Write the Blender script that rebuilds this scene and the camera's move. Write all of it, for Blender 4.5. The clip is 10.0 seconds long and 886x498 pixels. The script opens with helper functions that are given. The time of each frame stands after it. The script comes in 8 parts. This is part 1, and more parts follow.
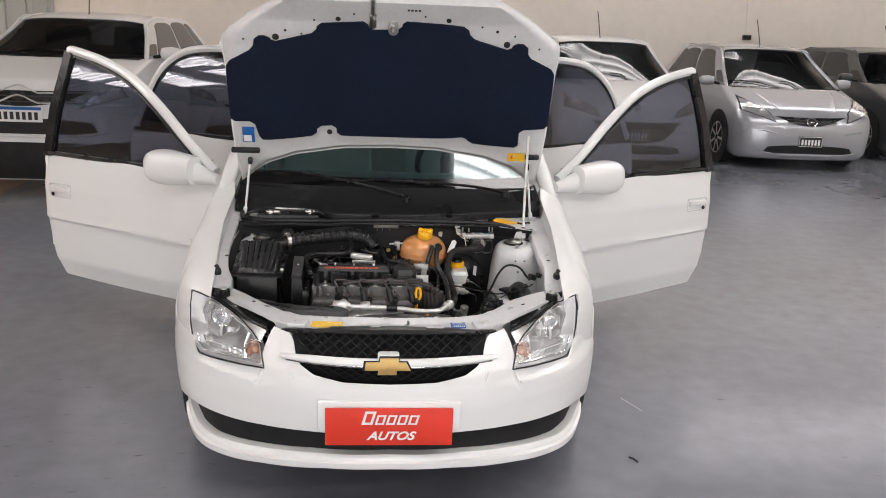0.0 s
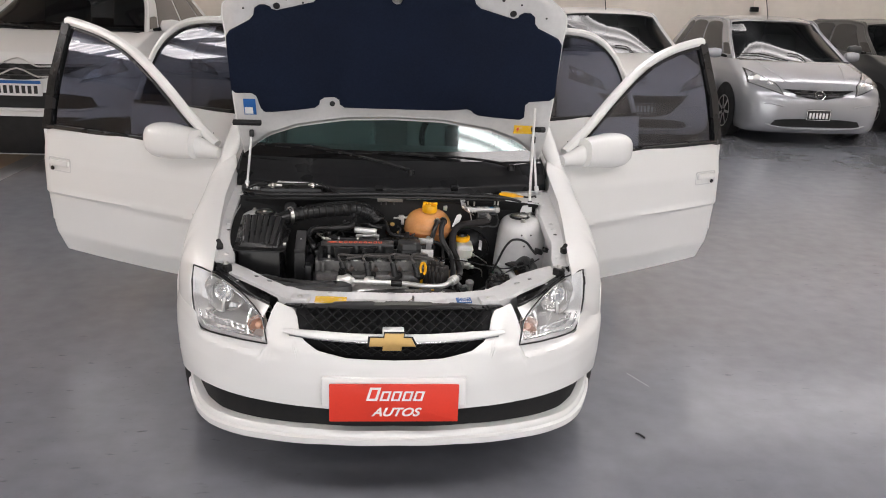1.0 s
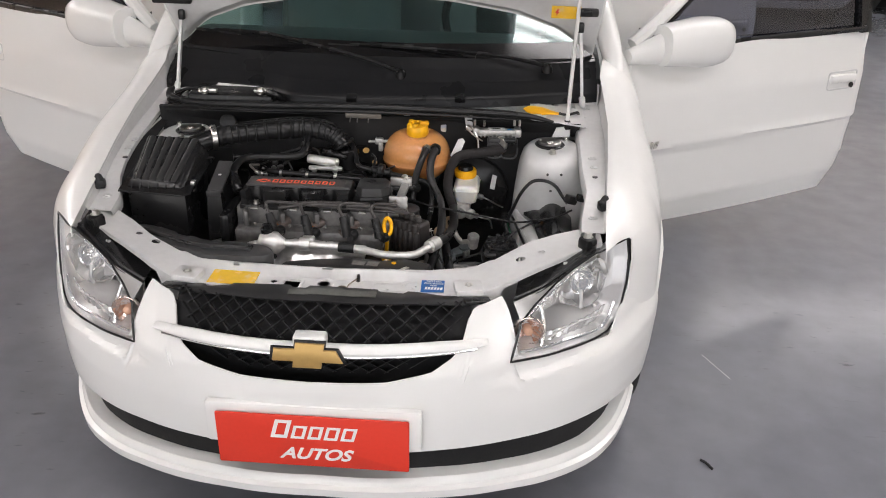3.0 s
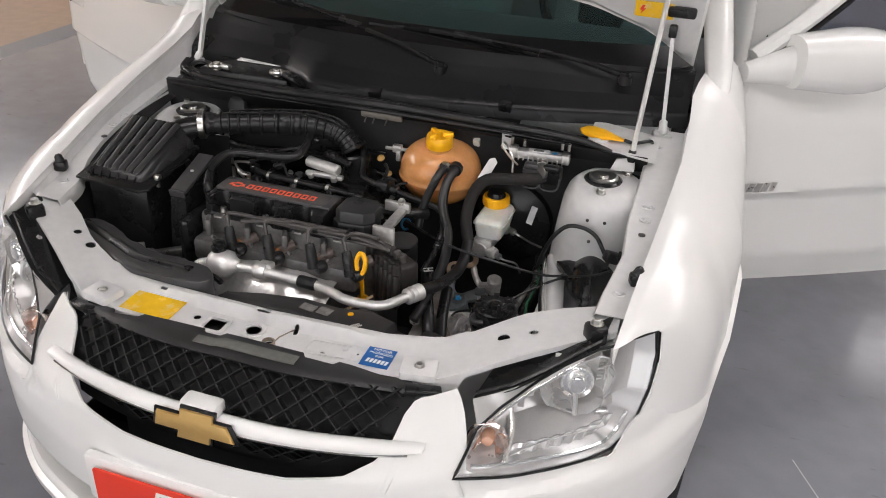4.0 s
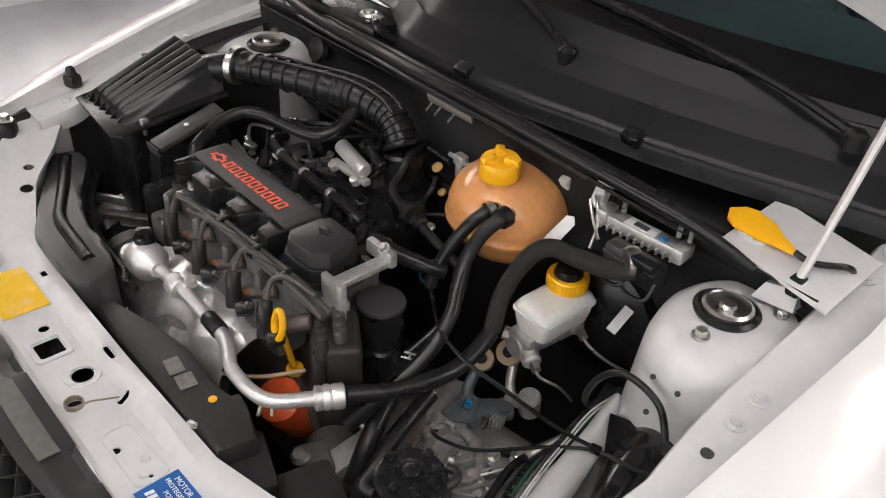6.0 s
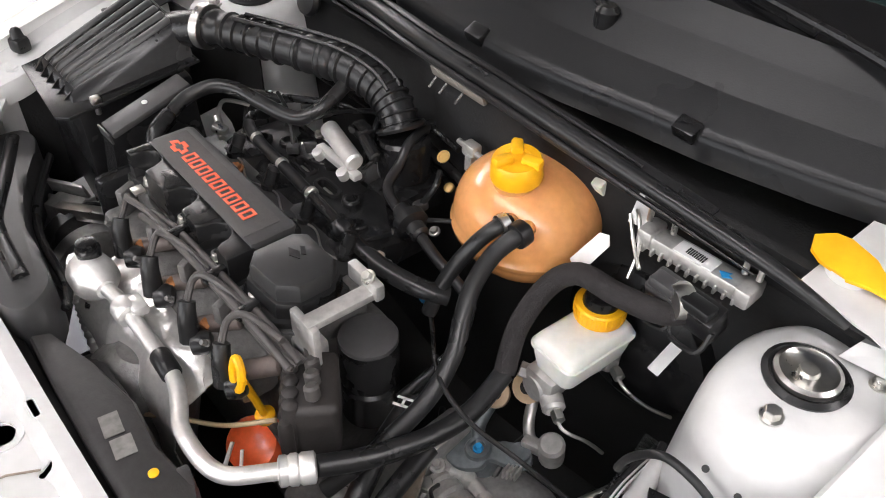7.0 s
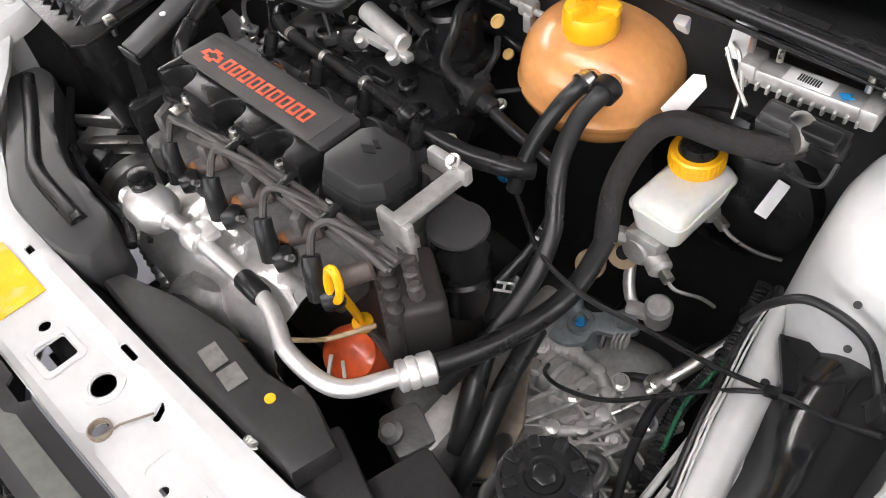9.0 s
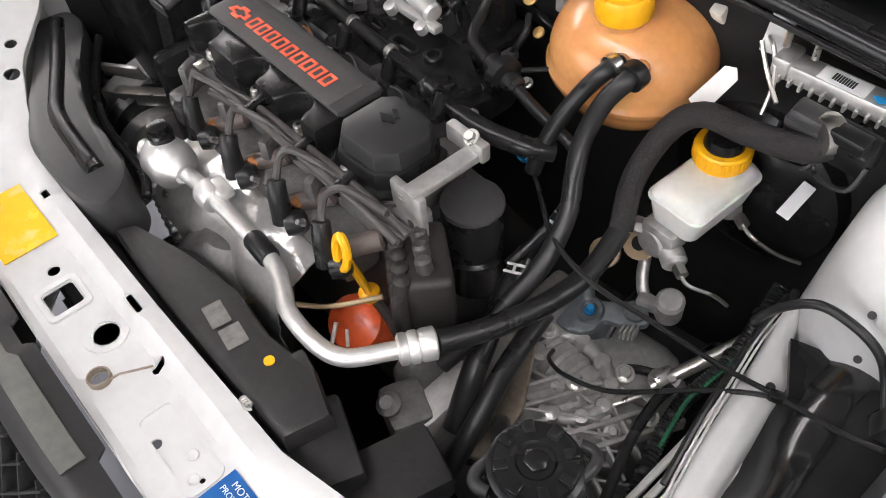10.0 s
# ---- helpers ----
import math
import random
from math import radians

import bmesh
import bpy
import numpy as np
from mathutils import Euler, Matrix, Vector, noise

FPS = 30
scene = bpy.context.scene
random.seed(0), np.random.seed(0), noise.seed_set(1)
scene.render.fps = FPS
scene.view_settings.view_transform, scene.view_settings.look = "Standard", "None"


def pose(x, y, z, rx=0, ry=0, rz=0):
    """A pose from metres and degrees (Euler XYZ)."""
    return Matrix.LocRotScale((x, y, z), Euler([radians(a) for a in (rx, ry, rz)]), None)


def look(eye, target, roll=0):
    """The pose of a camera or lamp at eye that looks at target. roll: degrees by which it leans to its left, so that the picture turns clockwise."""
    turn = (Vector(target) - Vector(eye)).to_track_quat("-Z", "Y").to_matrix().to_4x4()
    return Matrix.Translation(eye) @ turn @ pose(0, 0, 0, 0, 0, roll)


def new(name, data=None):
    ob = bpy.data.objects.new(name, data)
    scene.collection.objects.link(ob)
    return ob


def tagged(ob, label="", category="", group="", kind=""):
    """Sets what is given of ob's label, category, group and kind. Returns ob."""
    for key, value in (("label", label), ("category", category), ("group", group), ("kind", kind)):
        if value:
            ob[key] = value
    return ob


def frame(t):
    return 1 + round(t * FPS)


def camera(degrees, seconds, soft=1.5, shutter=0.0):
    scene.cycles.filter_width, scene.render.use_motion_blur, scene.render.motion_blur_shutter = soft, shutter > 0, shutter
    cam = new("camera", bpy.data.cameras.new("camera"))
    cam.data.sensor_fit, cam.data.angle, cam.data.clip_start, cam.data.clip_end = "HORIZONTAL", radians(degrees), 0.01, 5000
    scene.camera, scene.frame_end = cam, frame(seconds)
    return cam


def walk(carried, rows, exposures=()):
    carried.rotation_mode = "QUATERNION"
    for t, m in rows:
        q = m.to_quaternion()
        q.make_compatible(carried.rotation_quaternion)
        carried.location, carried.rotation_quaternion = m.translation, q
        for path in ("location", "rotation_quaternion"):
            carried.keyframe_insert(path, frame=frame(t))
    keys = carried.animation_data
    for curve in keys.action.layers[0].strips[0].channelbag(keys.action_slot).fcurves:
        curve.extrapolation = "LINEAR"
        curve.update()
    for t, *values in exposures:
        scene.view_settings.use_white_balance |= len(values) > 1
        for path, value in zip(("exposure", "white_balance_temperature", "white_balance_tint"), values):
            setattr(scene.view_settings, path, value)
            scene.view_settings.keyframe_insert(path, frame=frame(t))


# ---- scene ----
cam = camera(56.7, 10.0, soft=1.0)
PATH = [
    (0, (-0.041, -2.348, 1.637), (0.114, -0.428, 1.1), 2.2),
    (0.5, (-0.04, -2.347, 1.634), (0.117, -0.433, 1.076), 2.3),
    (1, (-0.044, -2.302, 1.619), (0.104, -0.398, 1.024), 2.1),
    (1.5, (-0.032, -2.18, 1.596), (0.131, -0.296, 0.944), 2.1),
    (2, (0.108, -1.911, 1.579), (0.194, -0.048, 0.857), 1.4),
    (2.5, (0.227, -1.648, 1.537), (0.232, 0.185, 0.736), 1.2),
    (2.7, (0.265, -1.516, 1.523), (0.242, 0.301, 0.686), 1.2),
    (3.8, (0.594, -0.902, 1.502), (0.153, 0.787, 0.526), 2.2),
    (4, (0.646, -0.806, 1.487), (0.138, 0.863, 0.511), 2.9),
    (4.5, (0.742, -0.554, 1.474), (0.09, 1.055, 0.482), 3.8),
    (5, (0.808, -0.338, 1.441), (-0.066, 1.146, 0.424), 3.8),
    (5.5, (0.863, -0.134, 1.414), (-0.199, 1.166, 0.326), 3.7),
    (6, (0.806, 0.035, 1.38), (-0.358, 1.184, 0.229), 4.4),
    (6.2, (0.758, 0.1, 1.379), (-0.405, 1.193, 0.174), 5.0),
    (7.3, (0.62, 0.255, 1.338), (-0.496, 1.205, -0.023), 0.7),
    (7.5, (0.597, 0.245, 1.333), (-0.49, 1.219, -0.035), -4.0),
    (8, (0.557, 0.219, 1.324), (-0.487, 1.205, -0.068), -6.3),
    (8.5, (0.56, 0.206, 1.318), (-0.47, 1.143, -0.117), -7.2),
    (9, (0.56, 0.204, 1.307), (-0.437, 1.047, -0.208), -7.3),
    (9.5, (0.555, 0.207, 1.3), (-0.41, 0.98, -0.272), -7.5),
    (10, (0.565, 0.217, 1.298), (-0.443, 0.986, -0.249), -5.0),
]
walk(cam, [(t, look(eye, target, roll)) for t, eye, target, roll in PATH],
     exposures=[(0, 0.0, 6500, 10), (2.7, 0.0, 6500, 10), (4.0, -0.08, 6500, 10), (5.4, -0.02, 6500, 10), (6.2, 0.14, 6500, 10), (7.4, 0.92, 6350, 9), (9, 0.86, 6350, 9), (10, 0.62, 6350, 9)])

# ---- world and light ----
world = bpy.data.worlds.new("world")
scene.world = world
world.use_nodes = True
wn = world.node_tree.nodes
sky = wn.new("ShaderNodeTexSky")
sky.sky_type, sky.sun_disc, sky.sun_elevation, sky.sun_rotation = "NISHITA", False, radians(50), radians(40)
world.node_tree.links.new(sky.outputs["Color"], wn["Background"].inputs["Color"])
wn["Background"].inputs["Strength"].default_value = 0.12


# ---- materials ----
def mat(name, color, rough=0.5, metal=0.0, var=0.08, scale=9.0, fine=120.0, bump=0.0, bscale=200.0, coat=0.0,
        spec=0.5, trans=0.0, sss=0.0, emit=0.0, rvar=0.12, ior=1.45, alpha=1.0):
    """A procedural surface: base colour varied at two scales, gloss varied, fine relief."""
    m = bpy.data.materials.new(name)
    m.use_nodes = True
    nt = m.node_tree
    b = nt.nodes["Principled BSDF"]
    tc = nt.nodes.new("ShaderNodeTexCoord")
    n1 = nt.nodes.new("ShaderNodeTexNoise")
    n1.inputs["Scale"].default_value, n1.inputs["Detail"].default_value = scale, 5
    n2 = nt.nodes.new("ShaderNodeTexNoise")
    n2.inputs["Scale"].default_value, n2.inputs["Detail"].default_value = fine, 3
    for n in (n1, n2):
        nt.links.new(tc.outputs["Object"], n.inputs["Vector"])
    add = nt.nodes.new("ShaderNodeMath")
    add.operation = "ADD"
    nt.links.new(n1.outputs["Fac"], add.inputs[0])
    nt.links.new(n2.outputs["Fac"], add.inputs[1])
    ramp = nt.nodes.new("ShaderNodeMapRange")
    ramp.inputs["From Min"].default_value, ramp.inputs["From Max"].default_value = 0.6, 1.4
    ramp.inputs["To Min"].default_value, ramp.inputs["To Max"].default_value = 1 - var, 1 + var
    nt.links.new(add.outputs[0], ramp.inputs["Value"])
    mul = nt.nodes.new("ShaderNodeVectorMath")
    mul.operation = "SCALE"
    mul.inputs[0].default_value = color
    nt.links.new(ramp.outputs[0], mul.inputs["Scale"])
    nt.links.new(mul.outputs[0], b.inputs["Base Color"])
    rr = nt.nodes.new("ShaderNodeMapRange")
    rr.inputs["From Min"].default_value, rr.inputs["From Max"].default_value = 0.3, 0.7
    rr.inputs["To Min"].default_value, rr.inputs["To Max"].default_value = max(0.02, rough * (1 - rvar)), min(1, rough * (1 + rvar))
    nt.links.new(n1.outputs["Fac"], rr.inputs["Value"])
    nt.links.new(rr.outputs[0], b.inputs["Roughness"])
    b.inputs["Metallic"].default_value = metal
    b.inputs["Specular IOR Level"].default_value = spec
    b.inputs["Coat Weight"].default_value = coat
    b.inputs["Coat Roughness"].default_value = 0.07
    b.inputs["Transmission Weight"].default_value = trans
    b.inputs["IOR"].default_value = ior
    b.inputs["Alpha"].default_value = alpha
    if sss:
        b.inputs["Subsurface Weight"].default_value = sss
        b.inputs["Subsurface Radius"].default_value = (0.03, 0.015, 0.006)
        b.inputs["Subsurface Scale"].default_value = 0.6
    if emit:
        b.inputs["Emission Color"].default_value = (*color, 1)
        b.inputs["Emission Strength"].default_value = emit
    if bump:
        n3 = nt.nodes.new("ShaderNodeTexNoise")
        n3.inputs["Scale"].default_value, n3.inputs["Detail"].default_value = bscale, 4
        nt.links.new(tc.outputs["Object"], n3.inputs["Vector"])
        bp = nt.nodes.new("ShaderNodeBump")
        bp.inputs["Strength"].default_value, bp.inputs["Distance"].default_value = bump, 0.002
        nt.links.new(n3.outputs["Fac"], bp.inputs["Height"])
        nt.links.new(bp.outputs[0], b.inputs["Normal"])
    return m


def glass(name, color, dark=0.5, gloss=0.07):
    """Thin tinted pane: part see-through, part mirror, by the angle."""
    m = bpy.data.materials.new(name)
    m.use_nodes = True
    nt = m.node_tree
    nt.nodes.remove(nt.nodes["Principled BSDF"])
    out = nt.nodes["Material Output"]
    tr, gl, mx, lw, pw, mr = (nt.nodes.new("ShaderNode" + k) for k in ("BsdfTransparent", "BsdfGlossy", "MixShader", "LayerWeight", "Math", "MapRange"))
    tr.inputs["Color"].default_value = (*[c * dark for c in color], 1)
    gl.inputs["Roughness"].default_value = 0.015
    pw.operation, pw.inputs[1].default_value = "POWER", 5.0
    mr.inputs["To Min"].default_value, mr.inputs["To Max"].default_value = gloss, 1.0
    for a, b in ((lw.outputs["Facing"], pw.inputs[0]), (pw.outputs[0], mr.inputs[0]), (mr.outputs[0], mx.inputs[0]), (tr.outputs[0], mx.inputs[1]), (gl.outputs[0], mx.inputs[2]), (mx.outputs[0], out.inputs[0])):
        nt.links.new(a, b)
    return m


PAINT = mat("white_paint", (0.80, 0.80, 0.78), 0.28, var=0.006, coat=0.55, scale=2.0, rvar=0.02)
BAY = mat("bay_paint", (0.63, 0.63, 0.625), 0.33, var=0.07, coat=0.3, scale=9, fine=60, bump=0.06, bscale=50)
PLASTIC = mat("black_plastic", (0.012, 0.012, 0.0125), 0.27, var=0.25, bump=0.08, bscale=500, rvar=0.3, spec=0.40)
GREYPL = mat("grey_plastic", (0.050, 0.049, 0.050), 0.40, var=0.15, bump=0.12, bscale=500, rvar=0.2)
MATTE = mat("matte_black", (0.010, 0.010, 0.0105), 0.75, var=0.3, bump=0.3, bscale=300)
RUBBER = mat("black_rubber", (0.015, 0.015, 0.0155), 0.30, var=0.3, bump=0.05, bscale=300, rvar=0.3, spec=0.40)
FOAM = mat("foam_sleeve", (0.022, 0.0195, 0.020), 0.9, var=0.25, bump=0.5, bscale=500)
PAD = mat("hood_pad", (0.009, 0.0135, 0.028), 0.95, var=0.25, scale=4, bump=0.35, bscale=350, spec=0.15)
COWL = mat("cowl_plastic", (0.011, 0.0113, 0.0122), 0.30, var=0.10, scale=5, bump=0.07, bscale=500, spec=0.28, rvar=0.25)
CHROME = mat("chrome", (0.78, 0.78, 0.78), 0.08, 1.0, var=0.03)
ALU = mat("cast_aluminium", (0.50, 0.49, 0.475), 0.40, 0.65, var=0.22, scale=30, bump=0.12, bscale=180, rvar=0.3)
ALUT = mat("aluminium_tube", (0.76, 0.75, 0.73), 0.38, 0.7, var=0.1, scale=30, bump=0.05, bscale=120)
FOIL = mat("heat_shield", (0.74, 0.73, 0.715), 0.30, 0.75, var=0.15, scale=18, bump=1.0, bscale=55)
IRON = mat("grey_casting", (0.150, 0.146, 0.142), 0.42, 0.35, var=0.3, scale=25, bump=0.5, bscale=160)
STEEL = mat("zinc_steel", (0.62, 0.61, 0.58), 0.3, 1.0, var=0.12, scale=60)
RUST = mat("rusty_steel", (0.36, 0.15, 0.055), 0.8, 0.2, var=0.4, scale=60, bump=0.5, bscale=200)
GOLD = mat("gold_emblem", (0.56, 0.36, 0.12), 0.38, 0.5, var=0.06, bump=0.05, coat=0.4)
YELLOW = mat("yellow_plastic", (0.92, 0.46, 0.008), 0.38, var=0.06, coat=0.15)
LABELY = mat("yellow_label", (0.88, 0.53, 0.02), 0.25, var=0.10, scale=25, fine=60, coat=0.6)
def glare_label():
    """Yellow paper with pale patches mixed into its colour for the skylight's glare."""
    nt = LABELY.node_tree
    b = nt.nodes["Principled BSDF"]
    src = b.inputs["Base Color"].links[0].from_socket
    n = nt.nodes.new("ShaderNodeTexNoise")
    n.inputs["Scale"].default_value, n.inputs["Detail"].default_value = 45, 6
    tc = nt.nodes.new("ShaderNodeTexCoord")
    r = nt.nodes.new("ShaderNodeMapRange")
    r.inputs["From Min"].default_value, r.inputs["From Max"].default_value, r.inputs["To Max"].default_value = 0.56, 0.70, 0.35
    mx = nt.nodes.new("ShaderNodeMix")
    mx.data_type = "RGBA"
    mx.inputs["B"].default_value = (0.84, 0.77, 0.52, 1)
    for a, c in ((tc.outputs["Object"], n.inputs["Vector"]), (n.outputs["Fac"], r.inputs["Value"]), (r.outputs[0], mx.inputs["Factor"]), (src, mx.inputs["A"]), (mx.outputs["Result"], b.inputs["Base Color"])):
        nt.links.new(a, c)


glare_label()
BLUE = mat("blue_label", (0.012, 0.11, 0.36), 0.4, var=0.06)
ORANGE = mat("orange_tank", (0.66, 0.31, 0.115), 0.22, var=0.12, scale=14, sss=0.25, coat=0.3)
ORANGER = mat("orange_red_plastic", (0.85, 0.13, 0.035), 0.3, var=0.2, scale=40, coat=0.3)
MILK = mat("milky_plastic", (0.72, 0.71, 0.66), 0.4, var=0.08, scale=20, sss=0.2, bump=0.05)
WHITE = mat("white_plastic", (0.75, 0.75, 0.74), 0.45, var=0.05)
INK = mat("black_ink", (0.02, 0.02, 0.02), 0.6)
REDSIGN = mat("red_sign", (0.72, 0.045, 0.022), 0.4, var=0.04)
REDINK = mat("red_print", (0.88, 0.13, 0.06), 0.5, var=0.1)
SIGNW = mat("white_print", (0.85, 0.84, 0.82), 0.45, var=0.02)
TYRE = mat("tyre", (0.018, 0.018, 0.018), 0.8, var=0.2, bump=0.4)
GLASS = glass("tinted_glass", (0.62, 0.65, 0.76), 0.60, 0.085)
SCREEN = glass("windscreen_glass", (0.66, 0.86, 0.85), 0.85, 0.08)
LENS = glass("headlight_lens", (0.96, 0.97, 0.98), 0.97, 0.04)
LAMPC = mat("lamp_reflector", (0.90, 0.89, 0.88), 0.12, 0.70, var=0.05, bump=0.25, bscale=45)
LAMPB = mat("bright_reflector", (0.93, 0.93, 0.92), 0.16, 0.75, var=0.03)
LAMPD = mat("satin_reflector", (0.66, 0.65, 0.64), 0.30, 0.55, var=0.06)
LAMPP = mat("pink_tinted_reflector", (0.90, 0.79, 0.74), 0.16, 0.9, var=0.05)
LAMPW = mat("pale_lamp_plastic", (0.52, 0.515, 0.505), 0.25, 0.4, var=0.05)
FABRIC = mat("seat_fabric", (0.24, 0.25, 0.25), 0.9, var=0.2, bump=0.4, bscale=400)
SATIN = mat("satin_black_plastic", (0.024, 0.024, 0.0245), 0.36, var=0.12, bump=0.04, bscale=300)
PANELT = mat("grained_cover_panel", (0.075, 0.072, 0.071), 0.72, var=0.12, bump=0.35, bscale=700)
PLUGT = mat("sooty_plug_tube", (0.13, 0.105, 0.095), 0.5, 0.2, var=0.3, scale=40)
COILM = mat("sooty_coil_plastic", (0.026, 0.023, 0.022), 0.5, var=0.25, scale=30, bump=0.15)
GLOSSPL = mat("glossy_black_plastic", (0.014, 0.014, 0.0145), 0.20, var=0.15, scale=12, coat=0.3, rvar=0.2)
BRONZE = mat("tarnished_steel", (0.30, 0.25, 0.20), 0.42, 0.6, var=0.25, scale=30, bump=0.2)
BGREY = mat("blue_grey_casting", (0.17, 0.19, 0.20), 0.40, 0.5, var=0.25, scale=40, bump=0.3)
DUSTY = mat("dusty_grey_label", (0.16, 0.155, 0.145), 0.7, var=0.3, scale=60)
TANPL = mat("tan_plastic", (0.45, 0.33, 0.21), 0.5, var=0.12)
DUSTG = mat("dusty_green_grey_strip", (0.11, 0.113, 0.102), 0.6, var=0.2, scale=40)
DASH = mat("grey_dashboard", (0.10, 0.105, 0.105), 0.6, var=0.1, bump=0.2, bscale=300)
DUCTM = mat("moulded_duct_plastic", (0.045, 0.045, 0.046), 0.36, var=0.12, bump=0.05, bscale=300)
FRIT = mat("black_frit", (0.006, 0.006, 0.0065), 0.12, var=0.05)
LEAD = mat("plug_lead_rubber", (0.060, 0.055, 0.053), 0.42, var=0.2, scale=40)
GREEN = mat("green_wire", (0.02, 0.13, 0.06), 0.45)
BLUEW = mat("blue_clip", (0.02, 0.25, 0.55), 0.4)
BEIGE = mat("beige_wire", (0.55, 0.42, 0.25), 0.5)
AMBER = mat("amber_bulb", (0.70, 0.40, 0.27), 0.25, coat=0.5)
SEALER = mat("seam_sealer", (0.60, 0.60, 0.58), 0.55, var=0.1, bump=0.3, bscale=80)


# ---- shapes ----
def mesh_of(name, shape, material, smooth=True, sharp=38):
    me = bpy.data.meshes.new(name)
    me.from_pydata([tuple(v) for v in shape[0]], [], shape[1])
    me.validate()
    if smooth:
        me.polygons.foreach_set("use_smooth", [True] * len(me.polygons))
        me.set_sharp_from_angle(angle=radians(sharp))
    me.materials.append(material)
    return me


def part(name, shape, material, parent=None, label="", smooth=True, sharp=38):
    ob = new(name, mesh_of(name, shape, material, smooth, sharp))
    ob.parent = parent
    if label:
        ob["label"] = label
    return ob


def parts_of(name, shapes, material, parent, label, piece):
    """The first shape is the part; the others are its pieces."""
    ob = part(name, shapes[0], material, parent, label)
    for s in shapes[1:]:
        part(piece, s, material, ob)
    return ob


def thing(name, label, category, group="", kind="", m=None):
    ob = new(name)
    ob.empty_display_size = 0.1
    if m is not None:
        ob.matrix_basis = m
    return tagged(ob, label, category, group, kind)


def join(*shapes):
    v, f = [], []
    for sv, sf in shapes:
        k = len(v)
        v += [Vector(p) for p in sv]
        f += [[i + k for i in q] for q in sf]
    return v, f


def xf(shape, m):
    return [m @ Vector(p) for p in shape[0]], shape[1]


def mirror_x(shape):
    return [Vector((-p[0], p[1], p[2])) for p in shape[0]], [list(reversed(q)) for q in shape[1]]


def from_bm(bm):
    bmesh.ops.recalc_face_normals(bm, faces=bm.faces[:])
    bm.verts.index_update()
    out = [v.co.copy() for v in bm.verts], [[v.index for v in f.verts] for f in bm.faces]
    bm.free()
    return out


def to_bm(shape):
    bm = bmesh.new()
    vs = [bm.verts.new(p) for p in shape[0]]
    for q in shape[1]:
        try:
            bm.faces.new([vs[i] for i in q])
        except ValueError:
            pass
    return bm


def box(x0, x1, y0, y1, z0, z1, bevel=0.0, seg=2, m=None):
    bm = bmesh.new()
    bmesh.ops.create_cube(bm, size=1.0)
    for v in bm.verts:
        v.co = Vector(((x0 + x1) / 2 + v.co.x * (x1 - x0), (y0 + y1) / 2 + v.co.y * (y1 - y0), (z0 + z1) / 2 + v.co.z * (z1 - z0)))
    if bevel:
        bmesh.ops.bevel(bm, geom=bm.edges[:], offset=bevel, segments=seg, profile=0.5, affect="EDGES", clamp_overlap=True)
    s = from_bm(bm)
    return xf(s, m) if m is not None else s


def block(center, size, bevel=0.004, rot=(0, 0, 0), seg=2):
    """A bevelled box by centre, size and degrees of turn."""
    a, b, c = (v / 2 for v in size)
    return box(-a, a, -b, b, -c, c, bevel, seg, pose(*center, *rot))


def spline(pts, k=6):
    """Catmull-Rom points through pts."""
    p = [Vector(q) for q in pts]
    if len(p) < 3:
        return p
    out = []
    for i in range(len(p) - 1):
        a, b, c, d = p[max(i - 1, 0)], p[i], p[i + 1], p[min(i + 2, len(p) - 1)]
        for j in range(k):
            t = j / k
            out.append(0.5 * ((2 * b) + (c - a) * t + (2 * a - 5 * b + 4 * c - d) * t * t + (3 * b - a - 3 * c + d) * t ** 3))
    out.append(p[-1])
    return out


def tube(pts, r, n=10, k=6, caps=True):
    """A round bar along a smooth line; r is a number or a function of 0..1."""
    p = spline(pts, k) if k else [Vector(q) for q in pts]
    v, f = [], []
    up = None
    for i, c in enumerate(p):
        d = (p[min(i + 1, len(p) - 1)] - p[max(i - 1, 0)]).normalized()
        if up is None:
            up = d.orthogonal().normalized()
        up = (up - d * up.dot(d)).normalized()
        side = d.cross(up)
        rr = r(i / (len(p) - 1)) if callable(r) else r
        v += [c + (up * math.cos(2 * math.pi * j / n) + side * math.sin(2 * math.pi * j / n)) * rr for j in range(n)]
    for i in range(len(p) - 1):
        f += [[i * n + j, i * n + (j + 1) % n, (i + 1) * n + (j + 1) % n, (i + 1) * n + j] for j in range(n)]
    if caps:
        f += [list(range(n))[::-1], list(range((len(p) - 1) * n, len(p) * n))]
    return v, f


def lathe(profile, n=24, m=None):
    """Turned form about z from (radius, z) pairs."""
    v, f = [], []
    for r, z in profile:
        v += [Vector((max(r, 1e-4) * math.cos(2 * math.pi * j / n), max(r, 1e-4) * math.sin(2 * math.pi * j / n), z)) for j in range(n)]
    for i in range(len(profile) - 1):
        f += [[i * n + j, i * n + (j + 1) % n, (i + 1) * n + (j + 1) % n, (i + 1) * n + j] for j in range(n)]
    f += [list(range(n))[::-1], list(range((len(profile) - 1) * n, len(profile) * n))]
    s = (v, f)
    return xf(s, m) if m is not None else s


def aim(p, d):
    """A pose at p whose z axis points along d."""
    return Matrix.Translation(p) @ Vector(d).to_track_quat("Z", "Y").to_matrix().to_4x4()


def rod(a, b, r, n=10, bevel=0.0):
    a, b = Vector(a), Vector(b)
    h = (b - a).length
    pr = [(r, 0), (r, h)] if not bevel else [(r - bevel, 0), (r, bevel), (r, h - bevel), (r - bevel, h)]
    return lathe(pr, n, aim(a, b - a))


